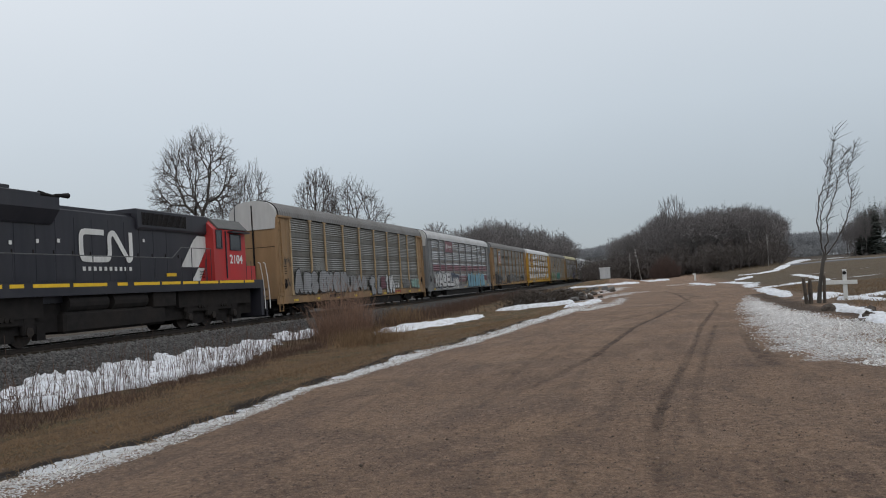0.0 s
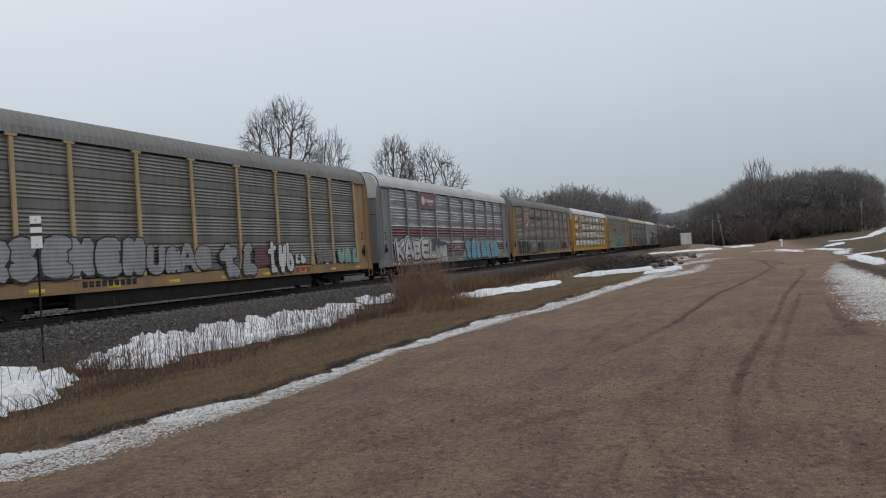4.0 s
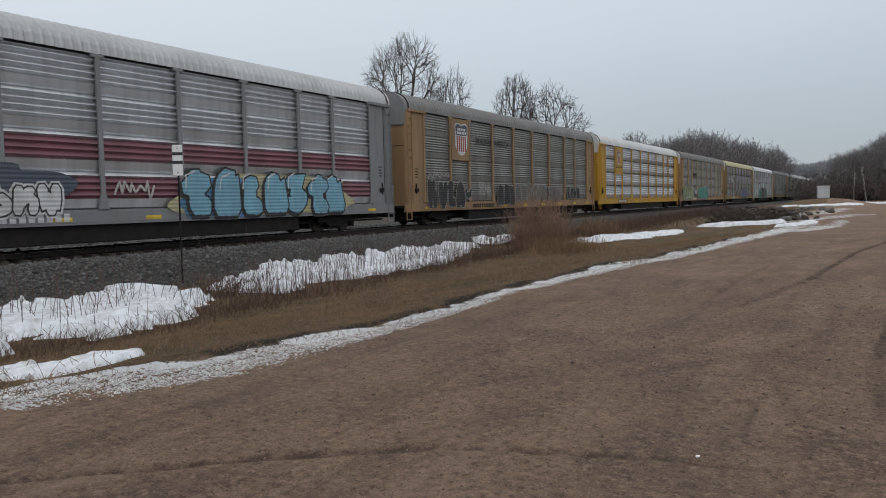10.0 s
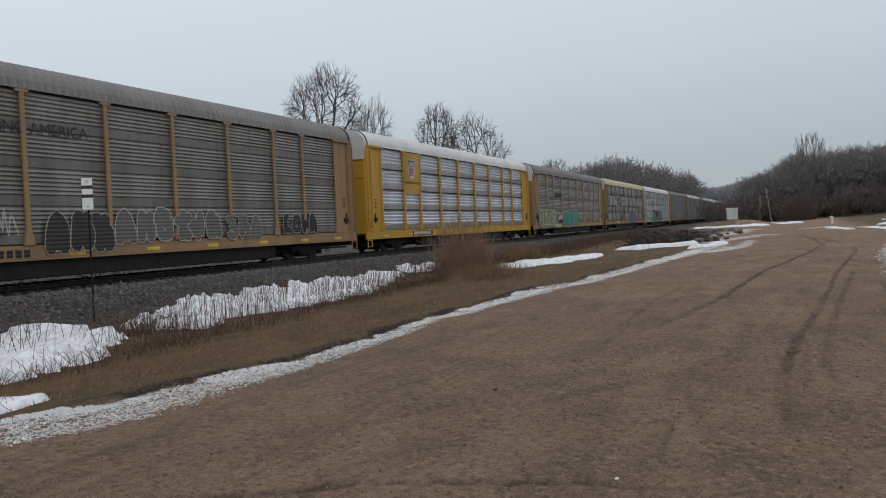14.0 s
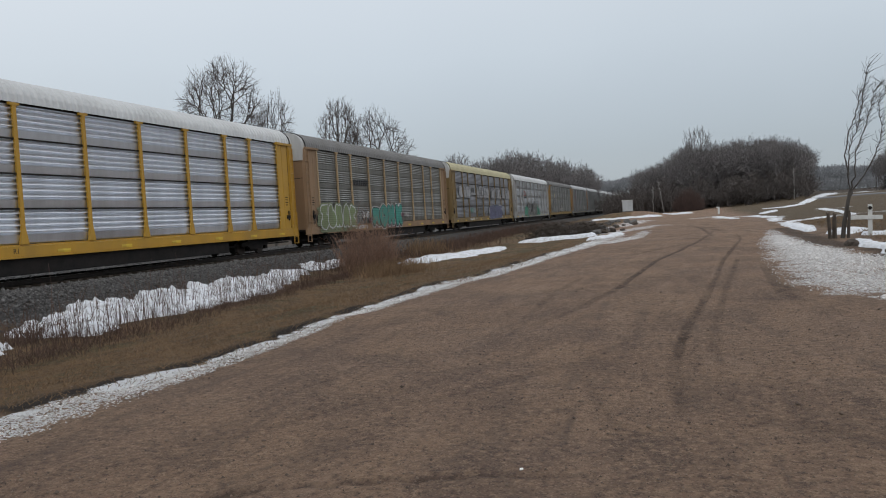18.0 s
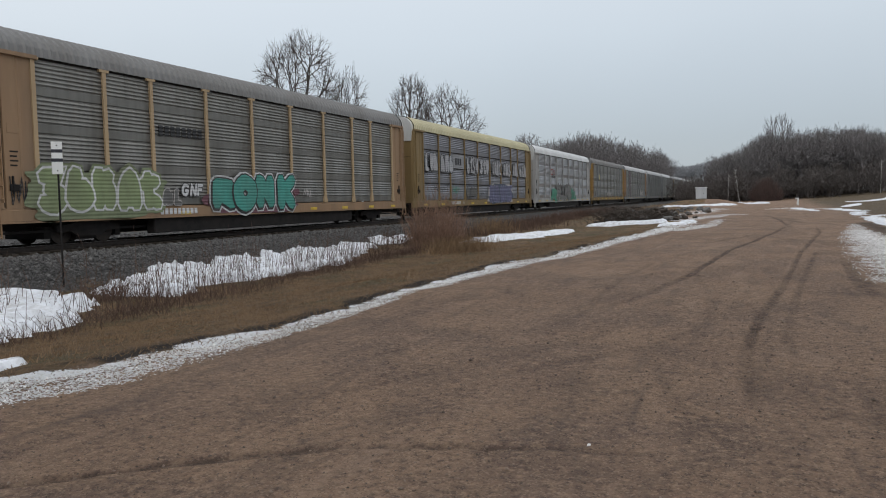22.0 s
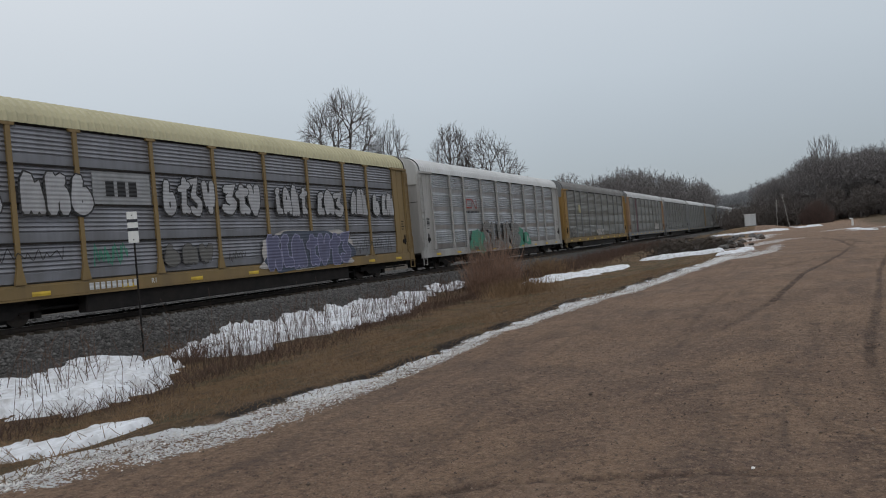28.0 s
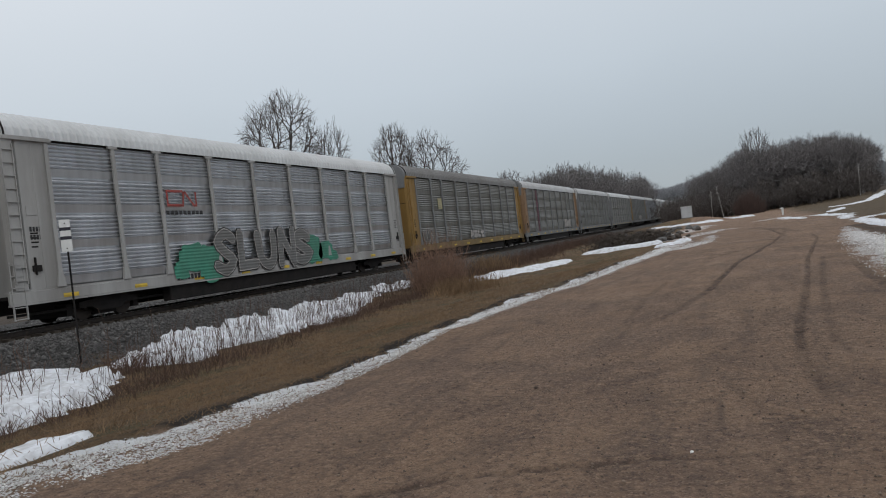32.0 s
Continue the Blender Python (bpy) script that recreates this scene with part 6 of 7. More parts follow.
bare_tree(*polar(21.3, 103), "spreading bare deciduous tree beyond the railway line", 8, 17.8, 5.3, 6.4, tips=850, tip=0.023, lean=-1.6, wide=0.36, twig=0.95, shell=0.6, reach=0.33, power=3.0)

LOW = [dome_tree(150 + k, 10.2, 2.6 + 0.4 * (k % 3), 2.0, tips=110, tip=0.026, wide=0.5, side=2, twig=0.7, reach=0.28, power=2.6) for k in range(5)]
KINDS = [dome_tree(100 + k, 10.4, 2.1 + 0.35 * (k % 3), 2.6 + 0.4 * (k % 4), tips=150, tip=0.016, wide=0.55, side=2, twig=0.6, reach=0.28, power=2.6, lean=0.5 * (k % 3 - 1)) for k in range(8)]
BROAD = [dome_tree(130 + k, 10.4, 3.3 + 0.35 * (k % 3), 3.0 + 0.4 * (k % 3), tips=210, tip=0.02, wide=0.48, shell=0.55, side=2, twig=0.6, reach=0.32, power=2.5, lean=0.5 * (k % 3 - 1)) for k in range(7)]
SHRUBS = [grow_tree(200 + k, 3.0, 1.5, 0.2, n=130, step=0.3, tip=0.012, twigs=4, twig_len=0.5, narrow=0.1) for k in range(4)]


def woods(name, label, spots, seed, min_r=0.012, kinds=None, unit=10.0, material=None):
    """A far wood as one mass of bare trees; spots are (x, y, height)."""
    r = random.Random(seed)
    kinds = kinds or KINDS
    P0, P1, R0, R1 = [], [], [], []
    for x, y, h in spots:
        s, e, r0, r1 = kinds[r.randrange(len(kinds))]
        a, k = r.uniform(0, 6.28), h / unit
        rot = np.array([[math.cos(a), -math.sin(a), 0], [math.sin(a), math.cos(a), 0], [0, 0, 1]]) * k
        rot[:2] *= r.uniform(0.75, 1.15) * (1.0 if k < 1.5 else 0.85)
        at = np.array([x, y, float(height(x, y))])
        P0.append(s @ rot.T + at)
        P1.append(e @ rot.T + at)
        R0.append(np.maximum(r0 * k, min_r))
        R1.append(np.maximum(r1 * k, min_r))
    v, q = prisms(np.concatenate(P0), np.concatenate(P1), np.concatenate(R0) * 1.35, np.concatenate(R1) * 1.2, 1)
    return tagged(new(name, fast_mesh(name, v, q, material or M_WOODS)), label, "woods", kind="stuff")


def band(r, n, az0, az1, d0, d1, top, least=3.0, lo=0.72, hi=1.02):
    """Trees over a sector; top gives the elevation of the wood's outline by bearing."""
    out = []
    for _ in range(n):
        az, d = r.uniform(az0, az1), r.uniform(d0, d1)
        x, y = polar(az, d)
        el = np.interp(-az, [-a for a, _ in top], [b for _, b in top])
        h = 1.6 + d * math.tan(radians(el)) - float(height(x, y))
        out.append((x, y, max(least, 0.9 * h * r.uniform(lo, hi))))
    return out


rw = random.Random(77)
RIGHT_TOP = [(5.5, 2.0), (2.9, 2.65), (1.2, 3.0), (-0.1, 3.8), (-0.9, 4.4), (-3.0, 4.2), (-4.0, 4.3), (-4.9, 4.5), (-5.8, 4.35), (-7.2, 4.2), (-8.0, 4.1), (-8.5, 3.6), (-9.2, 2.4)]
woods("woods", "dark bare winter woods on a low hill", band(rw, 340, 2.6, -8.7, 172, 245, RIGHT_TOP, lo=0.66, hi=1.13), 3, kinds=KINDS + BROAD)
woods("undergrowth", "tangled bare undergrowth along the woods' edge", band(rw, 420, 5.0, -9.0, 162, 200, [(5, 1.4), (0, 2.4), (-8, 2.6), (-10, 1.9)], 2.0, 0.35, 1.1), 13, 0.012, SHRUBS, 3.0, M_THICKET)
woods("woods", "dark bare winter woods beyond the railway line", band(rw, 112, 5.9, 13.4, 215, 275, [(13.6, 4.6), (12.3, 4.9), (10.4, 4.9), (8.7, 4.5), (7.4, 3.8), (6.1, 3.6), (5.5, 2.6)], lo=0.7, hi=1.1) + band(rw, 20, 13.6, 18.6, 230, 270, [(18.6, 4.4), (17, 4.8), (15.2, 5.2), (14.4, 4.5), (13.6, 4.6)], lo=0.85, hi=1.06), 4, kinds=BROAD)
woods("undergrowth", "bare undergrowth beyond the railway line", band(rw, 200, 5.6, 19, 205, 240, [(20, 2.4), (5, 1.8)], 2.5, 0.6, 1.1), 14, 0.014, SHRUBS, 3.0, M_THICKET)
# the farthest woods wear the paled colour in place of hazy air
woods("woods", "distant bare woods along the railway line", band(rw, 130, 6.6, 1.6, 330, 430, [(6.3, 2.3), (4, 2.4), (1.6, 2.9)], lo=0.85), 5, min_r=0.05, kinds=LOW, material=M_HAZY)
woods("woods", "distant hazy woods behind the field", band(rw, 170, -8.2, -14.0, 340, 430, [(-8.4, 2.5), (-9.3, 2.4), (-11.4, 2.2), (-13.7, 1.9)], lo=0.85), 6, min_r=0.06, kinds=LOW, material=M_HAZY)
woods("woods", "dark mixed woods at the field's edge", band(rw, 190, -12.7, -27, 195, 255, [(-12.6, 2.6), (-13.5, 3.2), (-14.2, 3.8), (-15.2, 4.3), (-16, 4.5), (-27, 4.8)]), 7)
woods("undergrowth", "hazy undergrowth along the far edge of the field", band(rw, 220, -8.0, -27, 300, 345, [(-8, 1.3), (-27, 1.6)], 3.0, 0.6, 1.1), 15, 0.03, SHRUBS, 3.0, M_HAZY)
bare_tree(*polar(-1.7, 178), "tall bare tree standing above the woods", 31, 18.8, 4.0, 6.0, bark=M_WOODS, wood=M_WOODS, tips=260, tip=0.03, wide=0.55, twig=1.0, reach=0.26, power=2.7)
for az_, h_ in ((0.75, 8.0), (1.5, 7.2), (-7.9, 9.5)):
    bare_tree(*polar(az_, 164), "pale slender birch at the edge of the woods", int(40 + az_ * 3), h_, 1.0, 3.2, bark=M_BIRCH, n=70, step=0.5, tip=0.03, thick=0.045, lean=(-0.12 if 0 < az_ < 1 else 0.03, 0), twigs=2, twig_len=0.9)


def conifers(spots):
    V, Q, k = [], [], 0
    g = np.random.default_rng(9)
    for x, y, h in spots:
        n = 240
        t = g.uniform(0.05, 1.0, n)
        a = g.uniform(0, 6.28, n)
        rad = (1 - t) * h * 0.17 + 0.12
        c = np.stack([x + 0 * t, y + 0 * t, float(height(x, y)) + t * h], 1)
        tipp = c + np.stack([np.cos(a) * rad, np.sin(a) * rad, -0.25 * rad + 0 * t], 1)
        side = np.stack([-np.sin(a), np.cos(a), 0 * a], 1) * (rad * 0.28)[:, None]
        mid = (c + tipp) / 2
        V.append(np.stack([c, mid + side, tipp, mid - side], 1).reshape(-1, 3))
        Q.append(np.arange(n * 4).reshape(-1, 4) + k)
        k += n * 4
    return tagged(new("conifers", fast_mesh("conifers", np.concatenate(V), np.concatenate(Q), M_CONIFER)), "dark green conifers among the bare woods", "woods", kind="stuff")


def brush_clump(x, y):
    b = tagged(new("shrub"), "reddish leafless shrub at the foot of the woods", "shrub")
    m_red = mat("dark_red_twigs", (0.115, 0.075, 0.064), (0.075, 0.052, 0.046), 0.95, scale=1.0)
    b.location = (x, y, float(height(x, y)))
    g = np.random.default_rng(91)
    n = 1400
    a, q = g.uniform(0, 6.28, n), np.sqrt(g.random(n))
    p = np.stack([2.6 * q * np.cos(a), 2.0 * q * np.sin(a), np.zeros(n)], 1)
    e = p * 1.15 + np.stack([g.normal(0, 0.35, n), g.normal(0, 0.35, n), (4.6 - 2.6 * q ** 2) * g.uniform(0.5, 1.05, n)], 1)
    v, f = prisms(p, e, np.full(n, 0.03), np.full(n, 0.015), 3)
    part("crown", fast_mesh("crown", v, f, m_red), m_red, b)


brush_clump(*polar(-1.0, 158))
conifers([(x, y, h * 1.14) for x, y, h in band(rw, 9, -5, -8.3, 195, 230, RIGHT_TOP, lo=0.95)] + band(rw, 34, -13.4, -22, 196, 240, [(-13.5, 3.6), (-15.5, 4.8), (-22, 4.8)], lo=0.8, hi=1.1))


# ---- snow lying on the ground ----
def snow_patch(strokes, thick, label, cell=0.14, seed=0, jag=0.3, small=0.3):
    xs_ = [p[0] for s in strokes for p in s]
    ys_ = [p[1] for s in strokes for p in s]
    ws = max(p[2] for s in strokes for p in s)
    X, Y = np.meshgrid(np.arange(min(xs_) - ws, max(xs_) + ws, cell), np.arange(min(ys_) - ws, max(ys_) + ws, cell))
    b = brush(strokes, X, Y)
    m = b + (b > 0) * jag * (1.0 * fbm(X, Y, small * 3.2, seed, 3) + 0.8 * fbm(X, Y, small * 0.9, seed + 7, 4)) * (1 - smooth(0.3, 0.85, b)) - 0.16
    core = b > 0.6
    for _ in range(70):  # only what hangs together with the middle stays
        grow = core.copy()
        grow[1:] |= core[:-1]
        grow[:-1] |= core[1:]
        grow[:, 1:] |= core[:, :-1]
        grow[:, :-1] |= core[:, 1:]
        core = grow & ((m > 0) | (b > 0.6))
    m = np.where(core, np.maximum(m, 0.004), np.where(m > 0, -0.06, m))
    top = thick * smooth(0.0, 0.4, m) * (0.8 + 0.3 * fbm(X, Y, 1.4, seed + 1, 3)) + 0.022 * np.minimum(1, thick * 8) * fbm(X, Y, 0.35, seed + 2, 4) * smooth(0.0, 0.3, m)
    Z = height(X, Y) + np.where(core, np.maximum(top, 0) + 0.35 * np.minimum(m, 0.12), np.maximum(0.35 * m, -0.12))
    ny, nx = X.shape
    keep = core
    i = (np.arange(nx - 1)[None, :] + nx * np.arange(ny - 1)[:, None])
    ok = keep[:-1, :-1] | keep[1:, :-1] | keep[:-1, 1:] | keep[1:, 1:]
    q = np.stack([i, i + 1, i + 1 + nx, i + nx], -1)[ok]
    used, inv = np.unique(q, return_inverse=True)
    me = fast_mesh("snow_patch", np.stack([X, Y, Z], -1).reshape(-1, 3)[used], inv.reshape(-1, 4), M_SNOW)
    me.polygons.foreach_set("use_smooth", np.ones(len(me.polygons), dtype=bool))
    return tagged(new("snow_patch", me), label, "snow", "patches of old snow")


snow_patch([[(-14.5, 3.0, 2.8), (-14.6, 7.5, 2.9), (-14.6, 9.6, 2.9), (-15.1, 11.0, 2.3), (-15.9, 12.3, 1.4), (-16.6, 13.5, 0.6)]], 0.26, "old white snow lying in the ditch, thawed at its edges", seed=1, cell=0.1, jag=0.45)
snow_patch([[(-13.3, 14.6, 0.6), (-14.7, 15.7, 1.4), (-15.2, 17.0, 2.2), (-15.2, 18.5, 2.8), (-15.4, 21, 2.5), (-15.8, 24, 2.1), (-16.6, 27.5, 1.3), (-16.9, 30.5, 0.9), (-17.0, 31.8, 0.6)]], 0.26, "long bank of old snow in the ditch below the ballast", seed=5, cell=0.1, jag=0.5)
snow_patch([[(-17.7, 34.6, 0.5), (-17.6, 36.6, 0.6), (-17.7, 38.4, 0.4)]], 0.14, "small remnant of snow at the foot of the ballast", seed=7)
snow_patch([[(-13.2, 37.6, 1.6), (-12.2, 40.5, 1.9), (-11.1, 43.6, 1.3), (-10.4, 46.0, 0.5)]], 0.12, "flat patch of old snow on the grass", seed=9, cell=0.14, jag=0.45)
snow_patch([[(-9.9, 3.0, 1.5), (-8.9, 4.2, 1.2), (-7.9, 4.85, 0.7), (-7.15, 5.3, 0.3)]], 0.045, "patch of old snow beside the gravel", seed=11, cell=0.06, small=0.25, jag=0.8)
snow_patch([[(-9.9, 53.5, 0.9), (-8.2, 52.0, 1.1), (-6.2, 50.2, 0.9), (-5.0, 49.0, 0.5)]], 0.22, "snow in front of the rubble heap", seed=13, cell=0.2)
snow_patch([[(-4.2, 41, 0.3), (-3.7, 45.5, 0.7), (-3.4, 48.2, 0.5)]], 0.10, "ridge of snow at the edge of the lot", seed=15, cell=0.16)
snow_patch([[(-12.0, 116, 0.5), (-9, 113.8, 0.8), (-5.0, 114.2, 0.7), (-2.4, 116.2, 0.7)]], 0.2, "ring of snow round the mound", seed=17, cell=0.35)
snow_patch([[(-2.5, 128, 0.8), (0.5, 131, 1.0), (2.5, 133, 0.6)]], 0.25, "low snow bank before the woods", seed=19, cell=0.3, jag=0.7)
for k_, st_ in enumerate(([(6.9, 59, 0.5), (7.5, 64, 0.7)], [(8.2, 72, 0.8), (7.6, 82, 0.7)], [(7.3, 55, 0.3), (9.4, 60, 0.45), (11.6, 63.5, 0.35)], [(13.4, 66, 0.3), (15, 80, 0.5), (16.3, 97, 0.7)], [(4.4, 88, 0.7), (5.4, 75, 0.5)], [(7.9, 34.2, 0.35), (8.3, 31.6, 0.3)])):
    snow_patch([[(x_, y_, 0.75 * w_) for x_, y_, w_ in st_]], 0.05, "strip of snow along the field's edge", seed=21 + 40 * k_, cell=0.14, jag=0.95)
snow_patch([[(6.0, 38.5, 0.3), (6.5, 44, 0.6), (6.8, 51, 0.5)]], 0.07, "strip of snow along the field's edge", seed=22, cell=0.13, jag=0.9)
snow_patch([[(6.6, 34.5, 0.45), (7.1, 36.5, 0.7), (7.9, 38, 0.5)]], 0.14, "patch of snow beside the bare sapling", seed=23, cell=0.15)
snow_patch([[(7.2, 33.0, 0.35), (7.9, 33.4, 0.4)]], 0.1, "bit of snow at the foot of the cross", seed=24, cell=0.1)
snow_patch([[(6.1, 28.6, 0.4), (6.0, 26.2, 0.46), (5.8, 23.5, 0.4), (5.6, 20.5, 0.44)]], 0.06, "broken snow beside clods of earth", seed=25, cell=0.1, jag=0.7)
for k_, st_ in enumerate(([(13.3, 127, 0.5), (16, 124.5, 0.8), (18.8, 130, 0.8)], [(20, 135, 0.8), (24.5, 153, 1.1)], [(26, 158, 1.0), (32, 180, 1.6)], [(9.5, 92, 0.5), (12, 104, 0.6)])):
    snow_patch([st_], 0.1, "band of snow across the rising field", seed=27 + 40 * k_, cell=0.22, small=0.9, jag=0.95)
snow_patch([[(8.8, 35.5, 0.4), (11.5, 37.5, 0.5), (14.5, 38.0, 0.4)]], 0.08, "streak of snow in the dead field", seed=28, cell=0.2)


# ---- white gravel and slush lumps on the lot's edge ----
def lumps(name, label, n, seed, paths, size, y_far, material, sink=0.4):
    g = np.random.default_rng(seed)
    seg = [(a, b) for p in paths for a, b in zip(p, p[1:]) if a[1] < y_far]
    wgt = np.array([math.hypot(b[0] - a[0], b[1] - a[1]) * (a[2] + b[2]) / (1 + 0.02 * max(a[1], 0.0) ** 1.2) for a, b in seg])
    k = g.choice(len(seg), n, p=wgt / wgt.sum())
    A_ = np.array([s[0] for s in seg])[k]
    B_ = np.array([s[1] for s in seg])[k]
    u = g.uniform(0, 1, n)[:, None]
    c = A_ + (B_ - A_) * u
    d = B_[:, :2] - A_[:, :2]
    d /= np.linalg.norm(d, axis=1, keepdims=True)
    off = g.normal(0, 0.45, n)
    off = np.where(np.abs(off) > 1.1, g.uniform(-0.9, 0.9, n), off) * c[:, 2]
    x, y = c[:, 0] - d[:, 1] * off, c[:, 1] + d[:, 0] * off
    s = size * g.lognormal(0, 0.45, n)
    z = height(x, y)
    oct_ = np.array([[1, 0, 0], [0, 1, 0], [-1, 0, 0], [0, -1, 0], [0, 0, 0.75], [0, 0, -0.5]], float)
    jit = oct_[None] * g.uniform(0.6, 1.3, (n, 6, 1)) * s[:, None, None]
    a = g.uniform(0, 6.28, n)
    rx_ = jit[:, :, 0] * np.cos(a)[:, None] - jit[:, :, 1] * np.sin(a)[:, None]
    ry_ = jit[:, :, 0] * np.sin(a)[:, None] + jit[:, :, 1] * np.cos(a)[:, None]
    v = np.stack([rx_ + x[:, None], ry_ + y[:, None], jit[:, :, 2] + (z + s * sink)[:, None]], -1)
    tri = np.array([[0, 1, 4], [1, 2, 4], [2, 3, 4], [3, 0, 4], [1, 0, 5], [2, 1, 5], [3, 2, 5], [0, 3, 5]])
    q = (tri[None] + (np.arange(n) * 6)[:, None, None]).reshape(-1, 3)
    return tagged(new(name, fast_mesh(name, v.reshape(-1, 3), q, material)), label, "gravel", kind="stuff")


lumps("slush_lumps", "crumbled snow and white gravel along the lot's edge", 28000, 3, SLUSH[:2], 0.0068, 40, M_PEBBLE)
lumps("slush_lumps", "crumbled snow and white gravel beside the drive", 26000, 4, SLUSH[4:7], 0.0105, 40, M_PEBBLE)
lumps("loose_gravel", "loose brown gravel on the dirt lot", 17000, 5, [[(-4, 3, 3.5), (-2, 8, 4.5), (-1, 16, 4.0)], [(1.5, 3, 4), (1.5, 12, 4.0)]], 0.0058, 20, mat("brown_gravel", (0.21, 0.155, 0.118), (0.13, 0.095, 0.073), 0.9, coords="World", island=0.5))
lumps("ballast_stones", "loose dark ballast stones on the bed's slope", 80000, 6, [[(-18.7, -6, 1.5), (-18.7, 12, 1.6), (-18.7, 30, 1.6), (-18.7, 60, 1.6)], [(-20.05, -4, 0.5), (-20.05, 40, 0.5)]], 0.03, 59, M_BALLAST, 0.15)
lumps("ballast_stones", "loose ballast stones between and beyond the rails", 9000, 7, [[(-22, -4, 1.2), (-22, 40, 1.2)], [(-27, -4, 4), (-27, 60, 4)]], 0.055, 59, M_BALLAST, 0.2)


# ---- dead plants ----
def stalks(name, label, x, y, h, lean, r, seed, material, category, bits=2, side=0.0):
    """Upright dry stems; arrays of places and heights."""
    g = np.random.default_rng(seed)
    n = len(x)
    p = np.stack([x, y, height(x, y) - 0.03], 1)
    d = np.stack([g.normal(0, lean, n), g.normal(0, lean, n), np.ones(n)], 1)
    S, E_, R0, R1 = [], [], [], []
    for k in range(bits):
        e = p + d * (h / bits)[:, None]
        S.append(p), E_.append(e), R0.append(np.full(n, r * (1 - 0.35 * k / bits))), R1.append(np.full(n, r * (1 - 0.35 * (k + 1) / bits)))
        if side:
            pick = g.random(n) < side
            v = d[pick] + g.normal(0, 0.6, (pick.sum(), 3))
            S.append(e[pick]), E_.append(e[pick] + v * (h[pick] * 0.22)[:, None]), R0.append(np.full(pick.sum(), r * 0.6)), R1.append(np.full(pick.sum(), r * 0.4))
        p = e
        d = d + g.normal(0, lean * 0.8, (n, 3)) * np.array([1, 1, 0.2])
    v, q = prisms(np.concatenate(S), np.concatenate(E_), np.concatenate(R0), np.concatenate(R1), 3)
    return tagged(new(name, fast_mesh(name, v, q, material)), label, category, kind="stuff")


gp = np.random.default_rng(21)
n_ = 2300
yy = gp.uniform(3, 34, n_)
xx = np.interp(yy, [3, 14, 20, 28, 33], [-12.2, -12.6, -13.2, -14.6, -15.8]) + gp.normal(0, 0.55, n_) - np.abs(gp.normal(0, 0.3, n_))
# thin on the near snow, thicker along the foot of the long bank, in uneven clumps
keep_ = gp.random(n_) < np.interp(yy, [3, 11, 12.5, 22, 34], [0.16, 0.2, 0.62, 0.6, 0.35]) * (0.75 + 0.45 * np.sin(yy * 2.3 + 1.1 * np.sin(yy * 0.9)))
stalks("weeds", "brown dry weed stalks standing in the snowy ditch", xx[keep_], yy[keep_], (gp.uniform(0.3, 0.95, n_) ** 1.2)[keep_], 0.09, 0.0055, 22, M_WEED, "weeds", 3, 0.5)
n_ = 260
yy = gp.uniform(4, 30, n_)
stalks("weeds", "scattered dry stalks poking through the snow", gp.uniform(-16.5, -13, n_), yy, gp.uniform(0.4, 1.25, n_), 0.16, 0.009, 23, M_WEED, "weeds", 3, 0.7)
n_ = 380
a_ = gp.uniform(0, 6.28, n_)
q_ = np.sqrt(gp.random(n_))
stalks("weeds", "reddish tangle of weeds between two snow banks", -14.0 + 1.7 * q_ * np.cos(a_), 14.2 + 1.1 * q_ * np.sin(a_), gp.uniform(0.1, 0.45, n_), 0.35, 0.007, 24, M_WEED, "weeds", 3, 0.6)
n_ = 3600
yy = gp.uniform(4, 36, n_)
stalks("weeds", "low matted brown weeds at the ditch's rim", np.interp(yy, [3, 14, 20, 28, 36], [-11.4, -11.8, -12.3, -13.4, -14.4]) + gp.normal(0, 0.4, n_), yy, gp.uniform(0.06, 0.32, n_), 0.4, 0.006, 25, M_WEED, "weeds", 2, 0.5)


def shrub():
    b = tagged(new("shrub"), "dense reddish-brown leafless shrub beside the ditch", "shrub")
    g = np.random.default_rng(31)
    n = 760
    a, q = g.uniform(0, 6.28, n), np.sqrt(g.random(n))
    x, y = 1.6 * q * np.cos(a), 2.1 * q * np.sin(a)
    cx, cy = -13.9, 33.3
    p = np.stack([x * 0.75, y * 0.75, height(cx + x * 0.75, cy + y * 0.75)], 1)
    h = (2.5 - 1.2 * q ** 2) * g.uniform(0.45, 1.05, n)
    d = np.stack([x * 0.13 + g.normal(0, 0.12, n), y * 0.10 + g.normal(0, 0.12, n), np.ones(n)], 1)
    S, T, R = [], [], []
    for k in range(3):
        e = p + d * (h / 3)[:, None]
        S.append(p), T.append(e), R.append(np.full(n, 0.008 - 0.0015 * k))
        v = d + g.normal(0, 0.45, (n, 3))
        S.append(e), T.append(e + v * (h * 0.2)[:, None]), R.append(np.full(n, 0.0045))
        p, d = e, d + g.normal(0, 0.12, (n, 3)) * np.array([1, 1, 0.1])
    v, f = prisms(np.concatenate(S), np.concatenate(T), np.concatenate(R), np.concatenate(R) * 0.7, 3)
    part("crown", fast_mesh("crown", v, f, M_SHRUB), M_SHRUB, b)
    n = 1500
    x, y = g.normal(1.9, 0.7, n), g.normal(-1.8, 1.2, n)
    p = np.stack([x, y, height(cx + x, cy + y)], 1)
    e = p + np.stack([g.normal(0, 0.14, n), g.normal(0, 0.14, n), g.uniform(0.15, 0.65, n)], 1)
    v, f = prisms(p, e, np.full(n, 0.009), np.full(n, 0.004), 3)
    part("grass_tuft", fast_mesh("grass_tuft", v, f, M_GRASSB), M_GRASSB, b, "pale dead grass at the shrub's foot")
    b.location = (cx, cy, 0)


